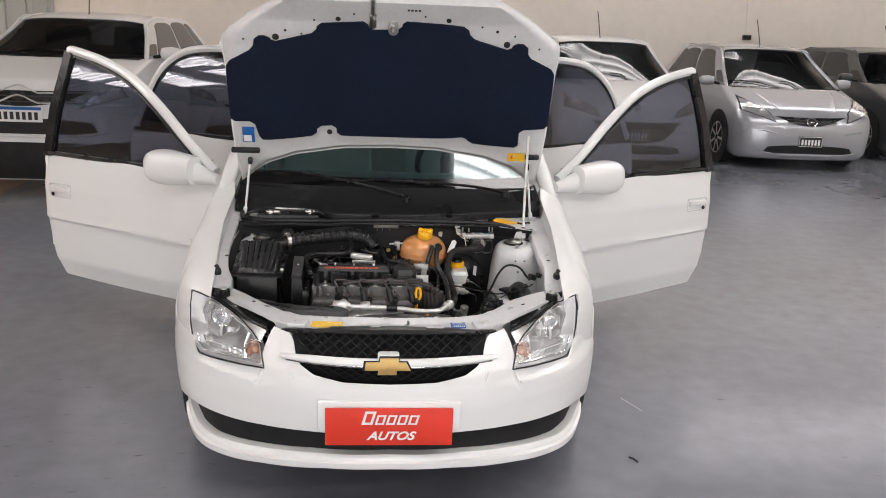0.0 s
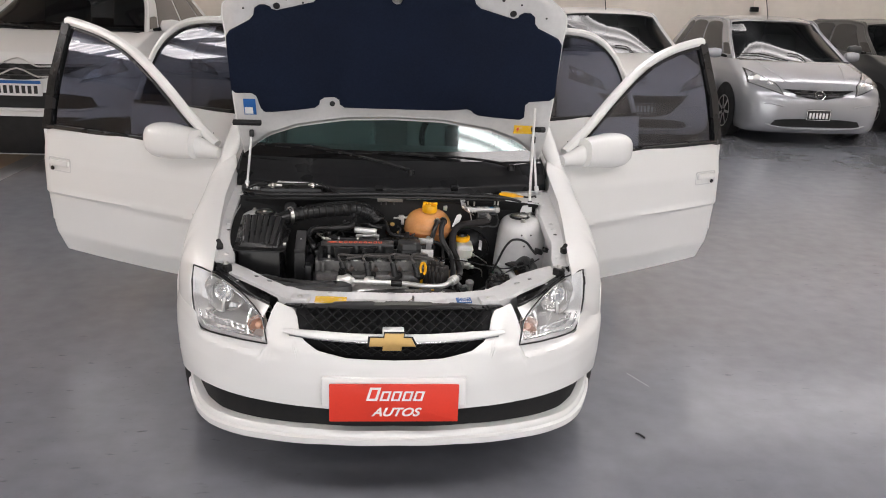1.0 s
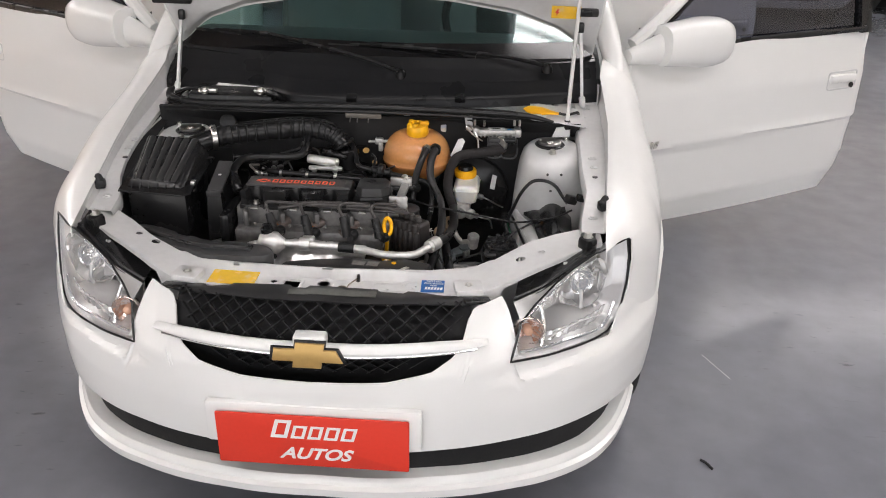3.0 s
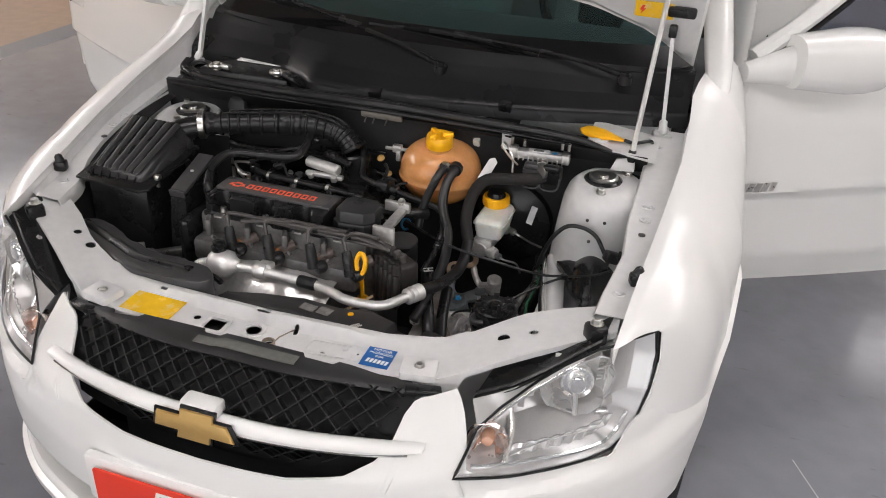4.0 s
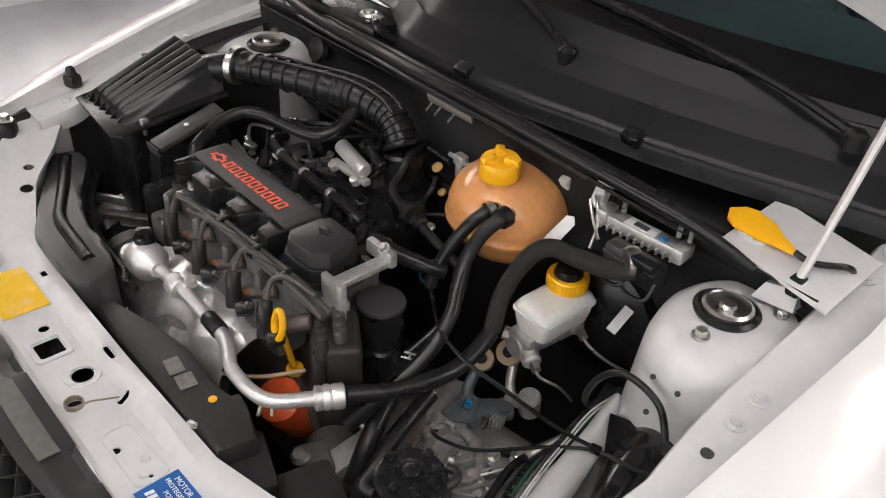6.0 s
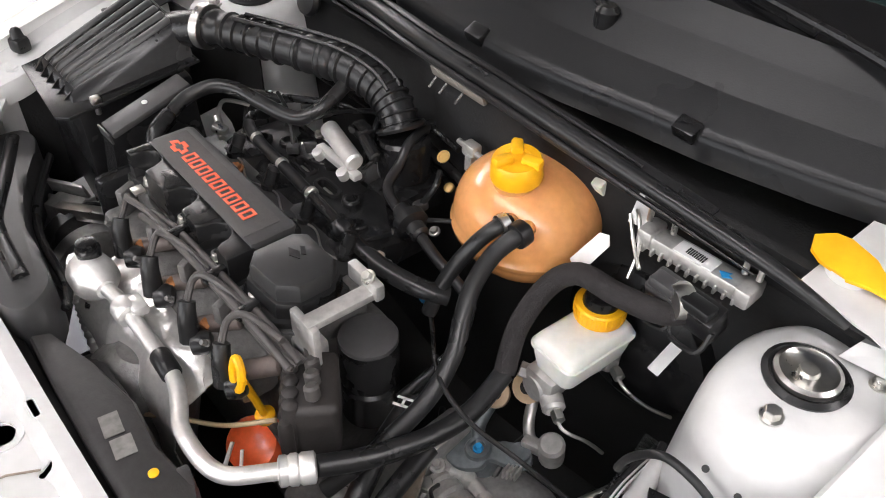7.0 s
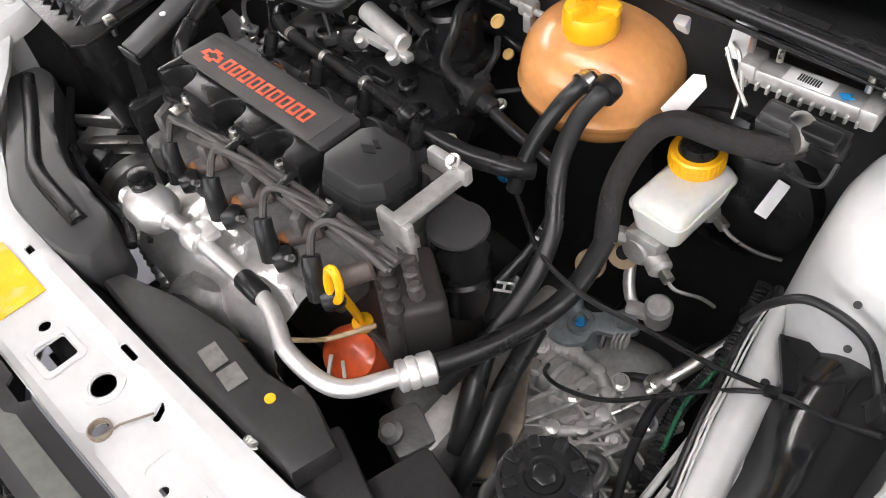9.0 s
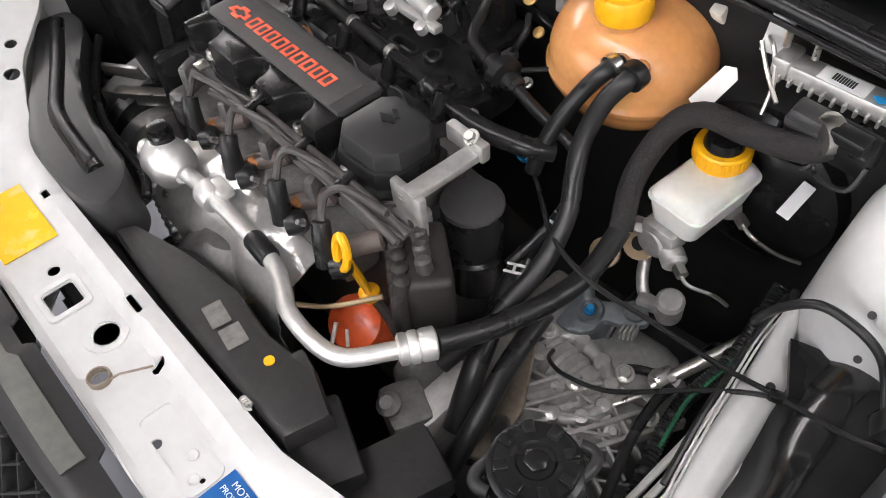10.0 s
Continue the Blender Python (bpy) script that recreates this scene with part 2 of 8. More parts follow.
def loft(rings, closed=True, caps=True):
    n = len(rings[0])
    v = [Vector(p) for r in rings for p in r]
    f = []
    for i in range(len(rings) - 1):
        for j in range(n if closed else n - 1):
            f.append([i * n + j, i * n + (j + 1) % n, (i + 1) * n + (j + 1) % n, (i + 1) * n + j])
    if caps and closed:
        f += [list(range(n))[::-1], list(range((len(rings) - 1) * n, len(rings) * n))]
    return v, f


def sheet(fn, nu, nv, thick=0.0):
    """A surface fn(u, v), thickened against its normal."""
    v = [Vector(fn(i / nu, j / nv)) for i in range(nu + 1) for j in range(nv + 1)]
    f = [[i * (nv + 1) + j, i * (nv + 1) + j + 1, (i + 1) * (nv + 1) + j + 1, (i + 1) * (nv + 1) + j] for i in range(nu) for j in range(nv)]
    return thicken((v, f), thick) if thick else (v, f)


def thicken(shape, t):
    bm = to_bm(shape)
    bmesh.ops.recalc_face_normals(bm, faces=bm.faces[:])
    bmesh.ops.solidify(bm, geom=bm.faces[:], thickness=t)
    return from_bm(bm)


def plate(outer, holes=(), t=0.002, m=None, bevel=0.0):
    """A flat piece in x, y with holes, t thick upwards."""
    bm = bmesh.new()
    for loop in (outer, *holes):
        vs = [bm.verts.new((p[0], p[1], 0)) for p in loop]
        for i in range(len(vs)):
            bm.edges.new((vs[i], vs[(i + 1) % len(vs)]))
    if holes:
        bmesh.ops.triangle_fill(bm, use_beauty=True, use_dissolve=False, edges=bm.edges[:])
    else:
        bmesh.ops.contextual_create(bm, geom=bm.edges[:])
    bmesh.ops.recalc_face_normals(bm, faces=bm.faces[:])
    got = bmesh.ops.extrude_face_region(bm, geom=bm.faces[:])
    for e in got["geom"]:
        if isinstance(e, bmesh.types.BMVert):
            e.co.z += t
    if bevel:
        top = [e for e in bm.edges if all(v.co.z > t * 0.99 for v in e.verts) and e.calc_face_angle(0) > 0.5]
        bmesh.ops.bevel(bm, geom=top, offset=bevel, segments=2, profile=0.5, affect="EDGES", clamp_overlap=True)
    s = from_bm(bm)
    return xf(s, m) if m is not None else s


def circle(cx, cy, r, n=20):
    return [(cx + r * math.cos(2 * math.pi * i / n), cy + r * math.sin(2 * math.pi * i / n)) for i in range(n)]


def rrect(cx, cy, w, h, r, n=4):
    out = []
    for k, (sx, sy) in enumerate(((1, 1), (-1, 1), (-1, -1), (1, -1))):
        for i in range(n + 1):
            a = (k + i / n) * math.pi / 2
            out.append((cx + sx * (w / 2 - r) + r * math.cos(a), cy + sy * (h / 2 - r) + r * math.sin(a)))
    return out


def lerp_table(table, x):
    xs = [p[0] for p in table]
    return tuple(float(np.interp(x, xs, [p[k] for p in table])) for k in range(1, len(table[0])))


def hexbolt(p, d, r=0.008, h=0.006, washer=1.5):
    m = aim(p, d)
    return join(lathe([(r * washer, -0.001), (r * washer, 0.0015)], 16, m), lathe([(r, 0.0015), (r, h), (r * 0.85, h + 0.001)], 6, m))


def text_mesh(body, size, material, m, parent, name="lettering", shear=0.0, extrude=0.0006, width=None):
    cu = bpy.data.curves.new(name, "FONT")
    cu.body, cu.size, cu.shear, cu.extrude = body, size, shear, extrude
    cu.align_x, cu.align_y = "CENTER", "CENTER"
    cu.materials.append(material)
    ob = new(name, cu)
    ob.parent = parent
    ob.matrix_basis = m
    return ob


def surf_plate(outer, holes, zfn, t=0.002, step=0.02):
    """A sheet over an outline in x, y with holes cut through, raised to zfn(x, y) and t thick."""
    from mathutils import geometry
    pts, edges = [], []
    for loop in (outer, *holes):
        k = len(pts)
        pts += [Vector((p[0], p[1])) for p in loop]
        edges += [(k + i, k + (i + 1) % len(loop)) for i in range(len(loop))]
    xs, ys = [p[0] for p in outer], [p[1] for p in outer]
    rim = list(pts)
    x = min(xs) + step / 2
    while x < max(xs):
        y = min(ys) + step / 2
        while y < max(ys):
            if all((Vector((x, y)) - q).length > step * 0.4 for q in rim):
                pts.append(Vector((x, y)))
            y += step
        x += step
    v, _, f, *_ = geometry.delaunay_2d_cdt(pts, edges, [], 0, 1e-6)

    def inside(q, loop):
        odd = False
        for i in range(len(loop)):
            a, b = loop[i], loop[i - 1]
            if (a[1] > q.y) != (b[1] > q.y) and q.x < (b[0] - a[0]) * (q.y - a[1]) / (b[1] - a[1]) + a[0]:
                odd = not odd
        return odd

    mids = [(q, sum((v[i] for i in q), Vector((0, 0))) / len(q)) for q in f]
    f = [q for q, c in mids if inside(c, outer) and not any(inside(c, h) for h in holes)]
    return thicken(([Vector((p.x, p.y, zfn(p.x, p.y))) for p in v], [list(q) for q in f]), t)


# ---- the hall ----
def hall_floor_material():
    m = mat("painted_concrete", (0.200, 0.207, 0.231), 0.19, var=0.14, scale=0.8, fine=9, bump=0.06, bscale=30, rvar=0.25, spec=0.85)
    nt = m.node_tree
    b = nt.nodes["Principled BSDF"]
    src = b.inputs["Base Color"].links[0].from_socket
    tc = nt.nodes.new("ShaderNodeTexCoord")
    # dark scuffs gathered in worn patches
    def noise_at(s, d, sx=1.0):
        mp = nt.nodes.new("ShaderNodeMapping")
        mp.inputs["Scale"].default_value = (sx, 1, 1)
        n = nt.nodes.new("ShaderNodeTexNoise")
        n.inputs["Scale"].default_value, n.inputs["Detail"].default_value = s, d
        nt.links.new(tc.outputs["Object"], mp.inputs[0])
        nt.links.new(mp.outputs[0], n.inputs["Vector"])
        return n
    def band(n, a, c):
        r = nt.nodes.new("ShaderNodeMapRange")
        r.inputs["From Min"].default_value, r.inputs["From Max"].default_value = a, c
        nt.links.new(n.outputs["Fac"], r.inputs["Value"])
        return r
    spots, patch, pale = band(noise_at(38, 9, 0.35), 0.64, 0.74), band(noise_at(0.7, 2), 0.42, 0.75), band(noise_at(9, 5, 0.4), 0.45, 1.05)
    k = nt.nodes.new("ShaderNodeMath")
    k.operation = "MULTIPLY"
    nt.links.new(spots.outputs[0], k.inputs[0])
    nt.links.new(patch.outputs[0], k.inputs[1])
    k2 = nt.nodes.new("ShaderNodeMath")
    k2.operation = "MULTIPLY"
    nt.links.new(pale.outputs[0], k2.inputs[0])
    nt.links.new(patch.outputs[0], k2.inputs[1])
    mx = nt.nodes.new("ShaderNodeMix")
    mx.data_type = "RGBA"
    mx.inputs["B"].default_value = (0.26, 0.267, 0.295, 1)
    nt.links.new(k2.outputs[0], mx.inputs["Factor"])
    nt.links.new(src, mx.inputs["A"])
    mx2 = nt.nodes.new("ShaderNodeMix")
    mx2.data_type = "RGBA"
    mx2.inputs["B"].default_value = (0.075, 0.075, 0.08, 1)
    nt.links.new(k.outputs[0], mx2.inputs["Factor"])
    nt.links.new(mx.outputs["Result"], mx2.inputs["A"])
    nt.links.new(mx2.outputs["Result"], b.inputs["Base Color"])
    return m


FLOOR = hall_floor_material()
TAN = mat("tan_concrete", (0.42, 0.30, 0.21), 0.5, var=0.12, scale=1.5, fine=12, bump=0.1)
LINEW = mat("bared_concrete", (0.46, 0.46, 0.47), 0.6, var=0.15, scale=60)
LINE = mat("dark_floor_band", (0.20, 0.205, 0.22), 0.4, var=0.1, scale=2)
WALL = mat("cream_plaster", (0.74, 0.68, 0.61), 0.85, var=0.05, scale=0.7, fine=8, bump=0.15, bscale=30)
RIB = mat("ribbed_sheet", (0.36, 0.38, 0.36), 0.5, var=0.08, scale=1.5)
CEIL = mat("roof_sheet", (0.32, 0.33, 0.34), 0.6, var=0.06, scale=1.0)
BEAM = mat("steel_beam", (0.10, 0.10, 0.11), 0.5, var=0.1)


def skylight_material(strength):
    """Ribbed translucent sheet: the light comes through brighter between the ribs."""
    m = mat("skylight_sheet", (1.0, 0.955, 0.95), 0.5, var=0.03, emit=1.0)
    nt = m.node_tree
    tc, wv, mr = (nt.nodes.new("ShaderNode" + k) for k in ("TexCoord", "TexWave", "MapRange"))
    wv.bands_direction = "Y"
    wv.inputs["Scale"].default_value, wv.inputs["Distortion"].default_value = 0.314 / 0.16, 0.0
    mr.inputs["To Min"].default_value, mr.inputs["To Max"].default_value = strength * 0.2, strength
    nt.links.new(tc.outputs["Object"], wv.inputs["Vector"])
    nt.links.new(wv.outputs["Fac"], mr.inputs["Value"])
    nt.links.new(mr.outputs[0], nt.nodes["Principled BSDF"].inputs["Emission Strength"])
    return m


SKYL = skylight_material(13.0)

X0, X1, Y0, Y1, ZC = -24.0, 11.0, -7.0, 11.7, 5.2
tagged(part("floor", box(-3.22, X1, Y0, Y1, -0.2, 0.0), FLOOR, smooth=False), "grey painted concrete floor with scuffs and tyre marks", "floor", kind="structure")
tagged(part("floor_tan", box(X0, -3.42, Y0, Y1, -0.2, 0.0), TAN, smooth=False), "tan concrete floor beside the grey paint", "floor", kind="structure")
tagged(part("floor_band", box(-3.42, -3.22, Y0, Y1, -0.2, 0.0), LINE, smooth=False), "dark worn band between the two floor colours", "floor", kind="structure")
for nm, s in (("wall_north", box(X0, X1, Y1, Y1 + 0.2, 0, ZC)), ("wall_south_1", box(X0, -7.0, Y0 - 0.2, Y0, 0, ZC)), ("wall_south_2", box(6.0, X1, Y0 - 0.2, Y0, 0, ZC)), ("wall_south_3", box(-7.0, 6.0, Y0 - 0.2, Y0, 4.0, ZC)),
              ("wall_west", box(X0 - 0.2, X0, Y0 - 0.2, Y1 + 0.2, 0, ZC)), ("wall_east", box(X1, X1 + 0.2, Y0 - 0.2, Y1 + 0.2, 0, ZC))):
    tagged(part(nm, s, WALL, smooth=False), "cream painted plaster wall of the hall", "wall", kind="structure")


def corrugated(x0, x1, y0, y1, z, pitch=0.18, depth=0.025, t=0.004):
    n = max(2, int((y1 - y0) / pitch * 8))
    return sheet(lambda u, v: (x0 + (x1 - x0) * u, y0 + (y1 - y0) * v, z + depth * math.sin(2 * math.pi * (y1 - y0) * v / pitch)), 1, n, t)


ceil = part("ceiling", box(X0 - 0.2, X1 + 0.2, Y0 - 0.2, Y1 + 0.2, ZC + 0.05, ZC + 0.15), CEIL, smooth=False)
tagged(ceil, "pale sheet metal roof of the hall", "ceiling", kind="structure")
# the fifth strip is unseen, added to keep up the light from above
for i, (x0, x1, y0, y1) in enumerate(((-14.6, -12.4, -2.0, 9.6), (-10.8, -9.0, -2.0, 9.6), (1.15, 4.4, 2.7, 4.0), (4.55, 10.8, 2.7, 4.0), (-3.0, 10.8, -2.9, -1.7), (-4.0, 10.8, 9.95, 10.5))):
    tagged(part("skylight_%d" % (i + 1), corrugated(x0, x1, y0, y1, ZC - 0.02), SKYL), "bright translucent corrugated skylight strip", "skylight", kind="structure")
for i in range(10):
    y = Y0 + 1.0 + i * 1.9
    tagged(part("beam_%d" % (i + 1), join(box(X0, X1, y - 0.05, y + 0.05, ZC - 0.30, ZC - 0.28), box(X0, X1, y - 0.006, y + 0.006, ZC - 0.28, ZC - 0.09), box(X0, X1, y - 0.05, y + 0.05, ZC - 0.09, ZC - 0.07)), BEAM, smooth=False),
           "dark steel roof beam", "beam", kind="structure")
# ribbed sheet door on the far wall
rib = thing("sheet_metal_door", "grey green ribbed sheet metal sliding door in the wall", "door", kind="structure")
part("leaf", sheet(lambda u, v: (-9.6 + 4.35 * u, Y1 - 0.03 - 0.02 * (1 if int(u * 40) % 3 else -0.6), 0.02 + 3.6 * v), 240, 1, 0.01), RIB, rib, smooth=False)
part("top_rail", box(-9.8, -5.2, Y1 - 0.09, Y1 - 0.002, 3.64, 3.72, 0.006), BEAM, rib)
# cable with a small box on the far wall
cab = thing("wall_cable", "thin cable running down to a small black box", "cable")
part("cable", tube([(6.02, Y1 - 0.012, 5.1), (6.03, Y1 - 0.012, 3.0), (6.12, Y1 - 0.012, 1.58)], 0.012, 6), WALL, cab)
part("box", box(6.06, 6.2, Y1 - 0.06, Y1 - 0.002, 1.50, 1.58, 0.006), PLASTIC, cab)

# daylight through the open gate behind the camera
gate = bpy.data.lights.new("gate_daylight", "AREA")
gate.shape, gate.size, gate.size_y, gate.energy, gate.color = "RECTANGLE", 12.8, 3.9, 330, (1.0, 0.93, 0.89)
gate_ob = new("gate_daylight", gate)
gate_ob.matrix_basis = pose(-0.5, Y0 - 0.1, 2.0, 90, 0, 0)
tagged(part("forecourt", box(-12, 14, Y0 - 12, Y0 - 0.2, -0.2, -0.01), TAN, smooth=False), "pale concrete forecourt outside the gate", "ground", kind="structure")
stick = part("stick", tube([(0.955, 0.487, 0.004), (0.966, 0.475, 0.006), (0.980, 0.452, 0.004)], 0.004, 6), MATTE)
tagged(stick, "small black stick lying on the grey floor", "stick")
scr = part("scratch", sheet(lambda u, v: (1.07 + 0.060 * u + 0.003 * v, 1.02 - 0.13 * u, 0.002), 6, 1), LINEW)
tagged(scr, "pale scratch mark in the floor paint", "scratch")


# ---- the white saloon with its bonnet and doors open ----
car = thing("saloon_car", "white four-door saloon with bonnet and all doors open", "car")
NOSE = [(0, 0.03), (0.1, 0.032), (0.2, 0.045), (0.3, 0.07), (0.4, 0.110), (0.5, 0.163), (0.6, 0.246), (0.665, 0.328), (0.712, 0.405), (0.748, 0.48), (0.775, 0.56)]


def nose_xy(s, off=0.0):
    """Plan of the nose: s from -1 to 1 across it, off metres outwards."""
    pts = spline([(x, y, 0) for x, y in NOSE], 6)
    a = abs(s) * (len(pts) - 1)
    i = min(int(a), len(pts) - 2)
    p = pts[i].lerp(pts[i + 1], a - i)
    d = (pts[i + 1] - pts[i]).normalized()
    n = Vector((d.y, -d.x, 0))
    p = p + n * off
    return (p.x if s >= 0 else -p.x), p.y


def nose_at(x, off=0.0):
    lo, hi = 0.0, 1.0
    for _ in range(24):
        mid = (lo + hi) / 2
        if nose_xy(mid, off)[0] < abs(x):
            lo = mid
        else:
            hi = mid
    return nose_xy(math.copysign(lo, x) if x else 0.0, off)


def span(u, z):
    """Across the nose from arch to arch at height z."""
    end = 0.812 - math.sqrt(max(0.0, 0.325 ** 2 - max(0.0, z - 0.285) ** 2))
    return (-1 + 2 * u) * min(1.0, (9 + (end - 0.48) / 0.08) / 10)


def bumper_top(x):
    return lerp_table([(0, 0.529), (0.15, 0.533), (0.24, 0.550), (0.285, 0.572), (0.298, 0.588), (0.306, 0.606), (0.312, 0.638), (0.326, 0.648), (0.380, 0.656), (0.396, 0.634), (0.410, 0.596), (0.420, 0.552), (0.45, 0.539), (0.52, 0.534), (0.60, 0.522), (0.640, 0.516), (0.652, 0.534), (0.662, 0.556), (0.676, 0.564), (0.70, 0.564), (0.8, 0.556)], abs(x))[0]


def band_top(x):
    return lerp_table([(0, 0.360), (0.26, 0.358), (0.49, 0.347), (0.60, 0.338), (0.68, 0.325), (0.735, 0.302), (0.8, 0.29)], abs(x))[0]


def band_bot(x):
    return lerp_table([(0, 0.284), (0.26, 0.277), (0.49, 0.255), (0.60, 0.240), (0.67, 0.242), (0.72, 0.280), (0.735, 0.300), (0.8, 0.289)], abs(x))[0]


def soft(a, b, x):
    t = min(1.0, max(0.0, (x - a) / (b - a)))
    return t * t * (3 - 2 * t)


def nose_lean(x, z):
    """The nose leans back above the lamps' lower edge, most at the grille."""
    return max(0, z - 0.545) * lerp_table([(0, 0.7), (0.42, 0.78), (0.5, 0.72), (0.6, 0.36), (0.7, 0.28)], abs(x))[0]


def bumper_skin(u, v):
    s = span(u, 0.295 + 0.255 * v)
    x0 = nose_xy(s)[0]
    zt, zb = bumper_top(x0), band_top(x0)
    z = zb + (zt - zb) * v
    # a full lower face, and a ledge with a crease under each lamp
    off = lerp_table([(0.28, 0.004), (0.30, 0.010), (0.36, 0.016), (0.44, 0.018), (0.50, 0.014), (0.56, 0.006), (0.62, 0.0)], z)[0]
    off -= 0.013 * soft(0.502, 0.513, z + 0.03 * max(0, abs(x0) - 0.5)) * soft(0.335, 0.43, abs(x0)) * (1 - soft(0.58, 0.66, abs(x0)))
    x, y = nose_xy(s, off)
    return x, y + nose_lean(x, z), z


def bumper_lip(u, v):
    s = span(u, 0.2)
    x0 = nose_xy(s)[0]
    zt, zb = band_bot(x0), lerp_table([(0, 0.232), (0.2, 0.228), (0.42, 0.206), (0.57, 0.186), (0.67, 0.176), (0.8, 0.18)], abs(x0))[0]
    off, k = lerp_table([(0, -0.02, 0), (0.10, 0.008, 0.0), (0.28, 0.020, 0.10), (0.50, 0.022, 0.52), (0.56, 0.011, 0.56), (0.75, 0.011, 0.80), (0.9, 0.003, 0.97), (1, -0.028, 0.97)], v)
    x, y = nose_xy(s, off - 0.006 * soft(0.8, 0.92, abs(s)))
    x *= 1 - 0.045 * soft(0.55, 1.0, abs(s)) * (1 - 0.5 * k)
    return x, y, zb + (zt - zb) * k


def tuck(s):
    return [Vector((p[0] - 0.020 * soft(0.45, 0.68, p[0]) * soft(0.47, 0.53, p[2]), p[1], p[2])) for p in s[0]], s[1]


bumper = part("front_bumper", tuck(sheet(bumper_skin, 200, 30, 0.004)), PAINT, car, "white painted plastic front bumper")
part("lower_lip", sheet(bumper_lip, 90, 10, 0.004), PAINT, bumper)


def intake_back(u, v):
    s = (-1 + 2 * u) * 0.93
    x0 = nose_xy(s)[0]
    x, y = nose_xy(s, -0.028)
    return x, y, band_bot(x0) - 0.014 + (band_top(x0) - band_bot(x0) + 0.028) * v


intake = part("lower_intake", sheet(intake_back, 80, 3, 0.003), MATTE, bumper, "black lower air intake")

# grille: surround, chrome bar, mesh above and below
GTOP = [(0, 0.672), (0.2, 0.668), (0.315, 0.655)]


def grille_back(x, z):
    return nose_at(x)[1] + 0.035 + max(0, z - 0.60) * 1.05


def mesh_bars(z0, z1, half, lean):
    """Crossed slats with depth, between two heights."""
    out = []
    for k in range(-16, 17):
        for sgn in (1, -1):
            a = Vector((k * 0.036 - sgn * lean, 0, z0))
            b = Vector((k * 0.036 + sgn * lean, 0, z1))
            rings = []
            for t in np.linspace(0, 1, 6):
                p = a.lerp(b, t)
                if abs(p.x) < half(p.z):
                    y = grille_back(p.x, p.z) - 0.012 - 0.001 * sgn
                    rings.append([(p.x - 0.0014, y, p.z), (p.x + 0.0014, y, p.z), (p.x + 0.0024, y + 0.013, p.z - 0.009), (p.x - 0.0024, y + 0.013, p.z - 0.009)])
            if len(rings) > 1:
                out.append(loft(rings))
    return join(*out)


grille = part("grille", mesh_bars(0.606, 0.661, lambda z: 0.292 + (z - 0.6) * 0.15, 0.042), MATTE, car, "black diamond mesh grille with chrome bar", sharp=20)
part("backing", sheet(lambda u, v: ((-1 + 2 * u) * 0.315, grille_back(0.315 * abs(-1 + 2 * u), 0.51 + 0.15 * v) + 0.014, 0.50 + 0.15 * v), 24, 6, 0.003), MATTE, grille)
part("lower_mesh", xf(mesh_bars(0.530, 0.58, lambda z: 0.16 + (z - 0.522) * 2.0, 0.04), Matrix.Translation((0, 0.008, 0))), MATTE, grille)


def surround(u, v):
    """Ledge from the mesh's top edge back to the radiator support, notched along its rear."""
    x = (-1 + 2 * u) * 0.322
    yf = grille_back(x, 0.668) - 0.016
    yr = max(yf + 0.03, lerp_table([(0, 0.178), (0.25, 0.180), (0.322, 0.196)], abs(x))[0])
    z = lerp_table(GTOP, abs(x))[0]
    notch = 0.010 if (abs(x) > 0.03 and int((x + 1) / 0.062) % 3 == 0) else 0.0
    return x, yf + (yr - notch - yf) * v, z - 0.010 * (1 - v) ** 4 - 0.006 * v


part("top_trim", sheet(surround, 90, 8, 0.005), SATIN, grille, "black grille top trim")
part("grey_strip", sheet(lambda u, v: tuple(Vector(surround(0.395 + 0.285 * u, 0.28 + 0.42 * v)) + Vector((0, 0, 0.0025))), 16, 3, 0.0015), DUSTG, grille, "dusty grey strip on the grille trim")
for sx in (1, -1):
    part("tab", block((sx * 0.326, grille_back(0.326, 0.65) + 0.010, 0.650), (0.060, 0.022, 0.008), 0.003, (0, sx * 8, sx * 22)), PLASTIC, grille)


def chrome_bar(u, v):
    x = (-1 + 2 * u) * 0.352
    a = v * 2 * math.pi
    h = lerp_table([(0, 0.017), (0.25, 0.015), (0.335, 0.008), (0.352, 0.003)], abs(x))[0]
    y = nose_at(x)[1] + 0.020
    return x, y + 0.012 - 0.014 * math.cos(a) - 0.006, 0.585 + 0.004 * (abs(x) / 0.35) + h * math.sin(a)


part("bar", sheet(chrome_bar, 60, 14), PAINT, grille, "white grille bar with chrome edge")
part("bar_edge", tube([(x, nose_at(x)[1] + 0.016, 0.576 + 0.006 * (abs(x) / 0.35)) for x in np.linspace(-0.33, 0.33, 40)], 0.0035, 6, 0), CHROME, grille)
bt = [(-0.083, -0.022), (-0.034, -0.022), (-0.034, -0.044), (0.034, -0.044), (0.034, -0.022), (0.083, -0.022), (0.062, 0.022), (0.034, 0.022), (0.034, 0.044), (-0.034, 0.044), (-0.034, 0.022), (-0.083, 0.022)]
bt = [((x + 0.10 * y) * 0.90, y * 0.66) for x, y in bt]
emb = Matrix.Translation((-0.006, 0.040, 0.585)) @ Matrix.Rotation(radians(84), 4, "X")
part("emblem_base", plate([(1.06 * x, 1.1 * y) for x, y in bt], (), 0.006, emb, 0.002), PLASTIC, grille)
part("emblem", plate([(0.97 * x, 0.95 * y) for x, y in bt], (), 0.011, emb, 0.003), GOLD, grille, "plain gold cross shaped emblem")
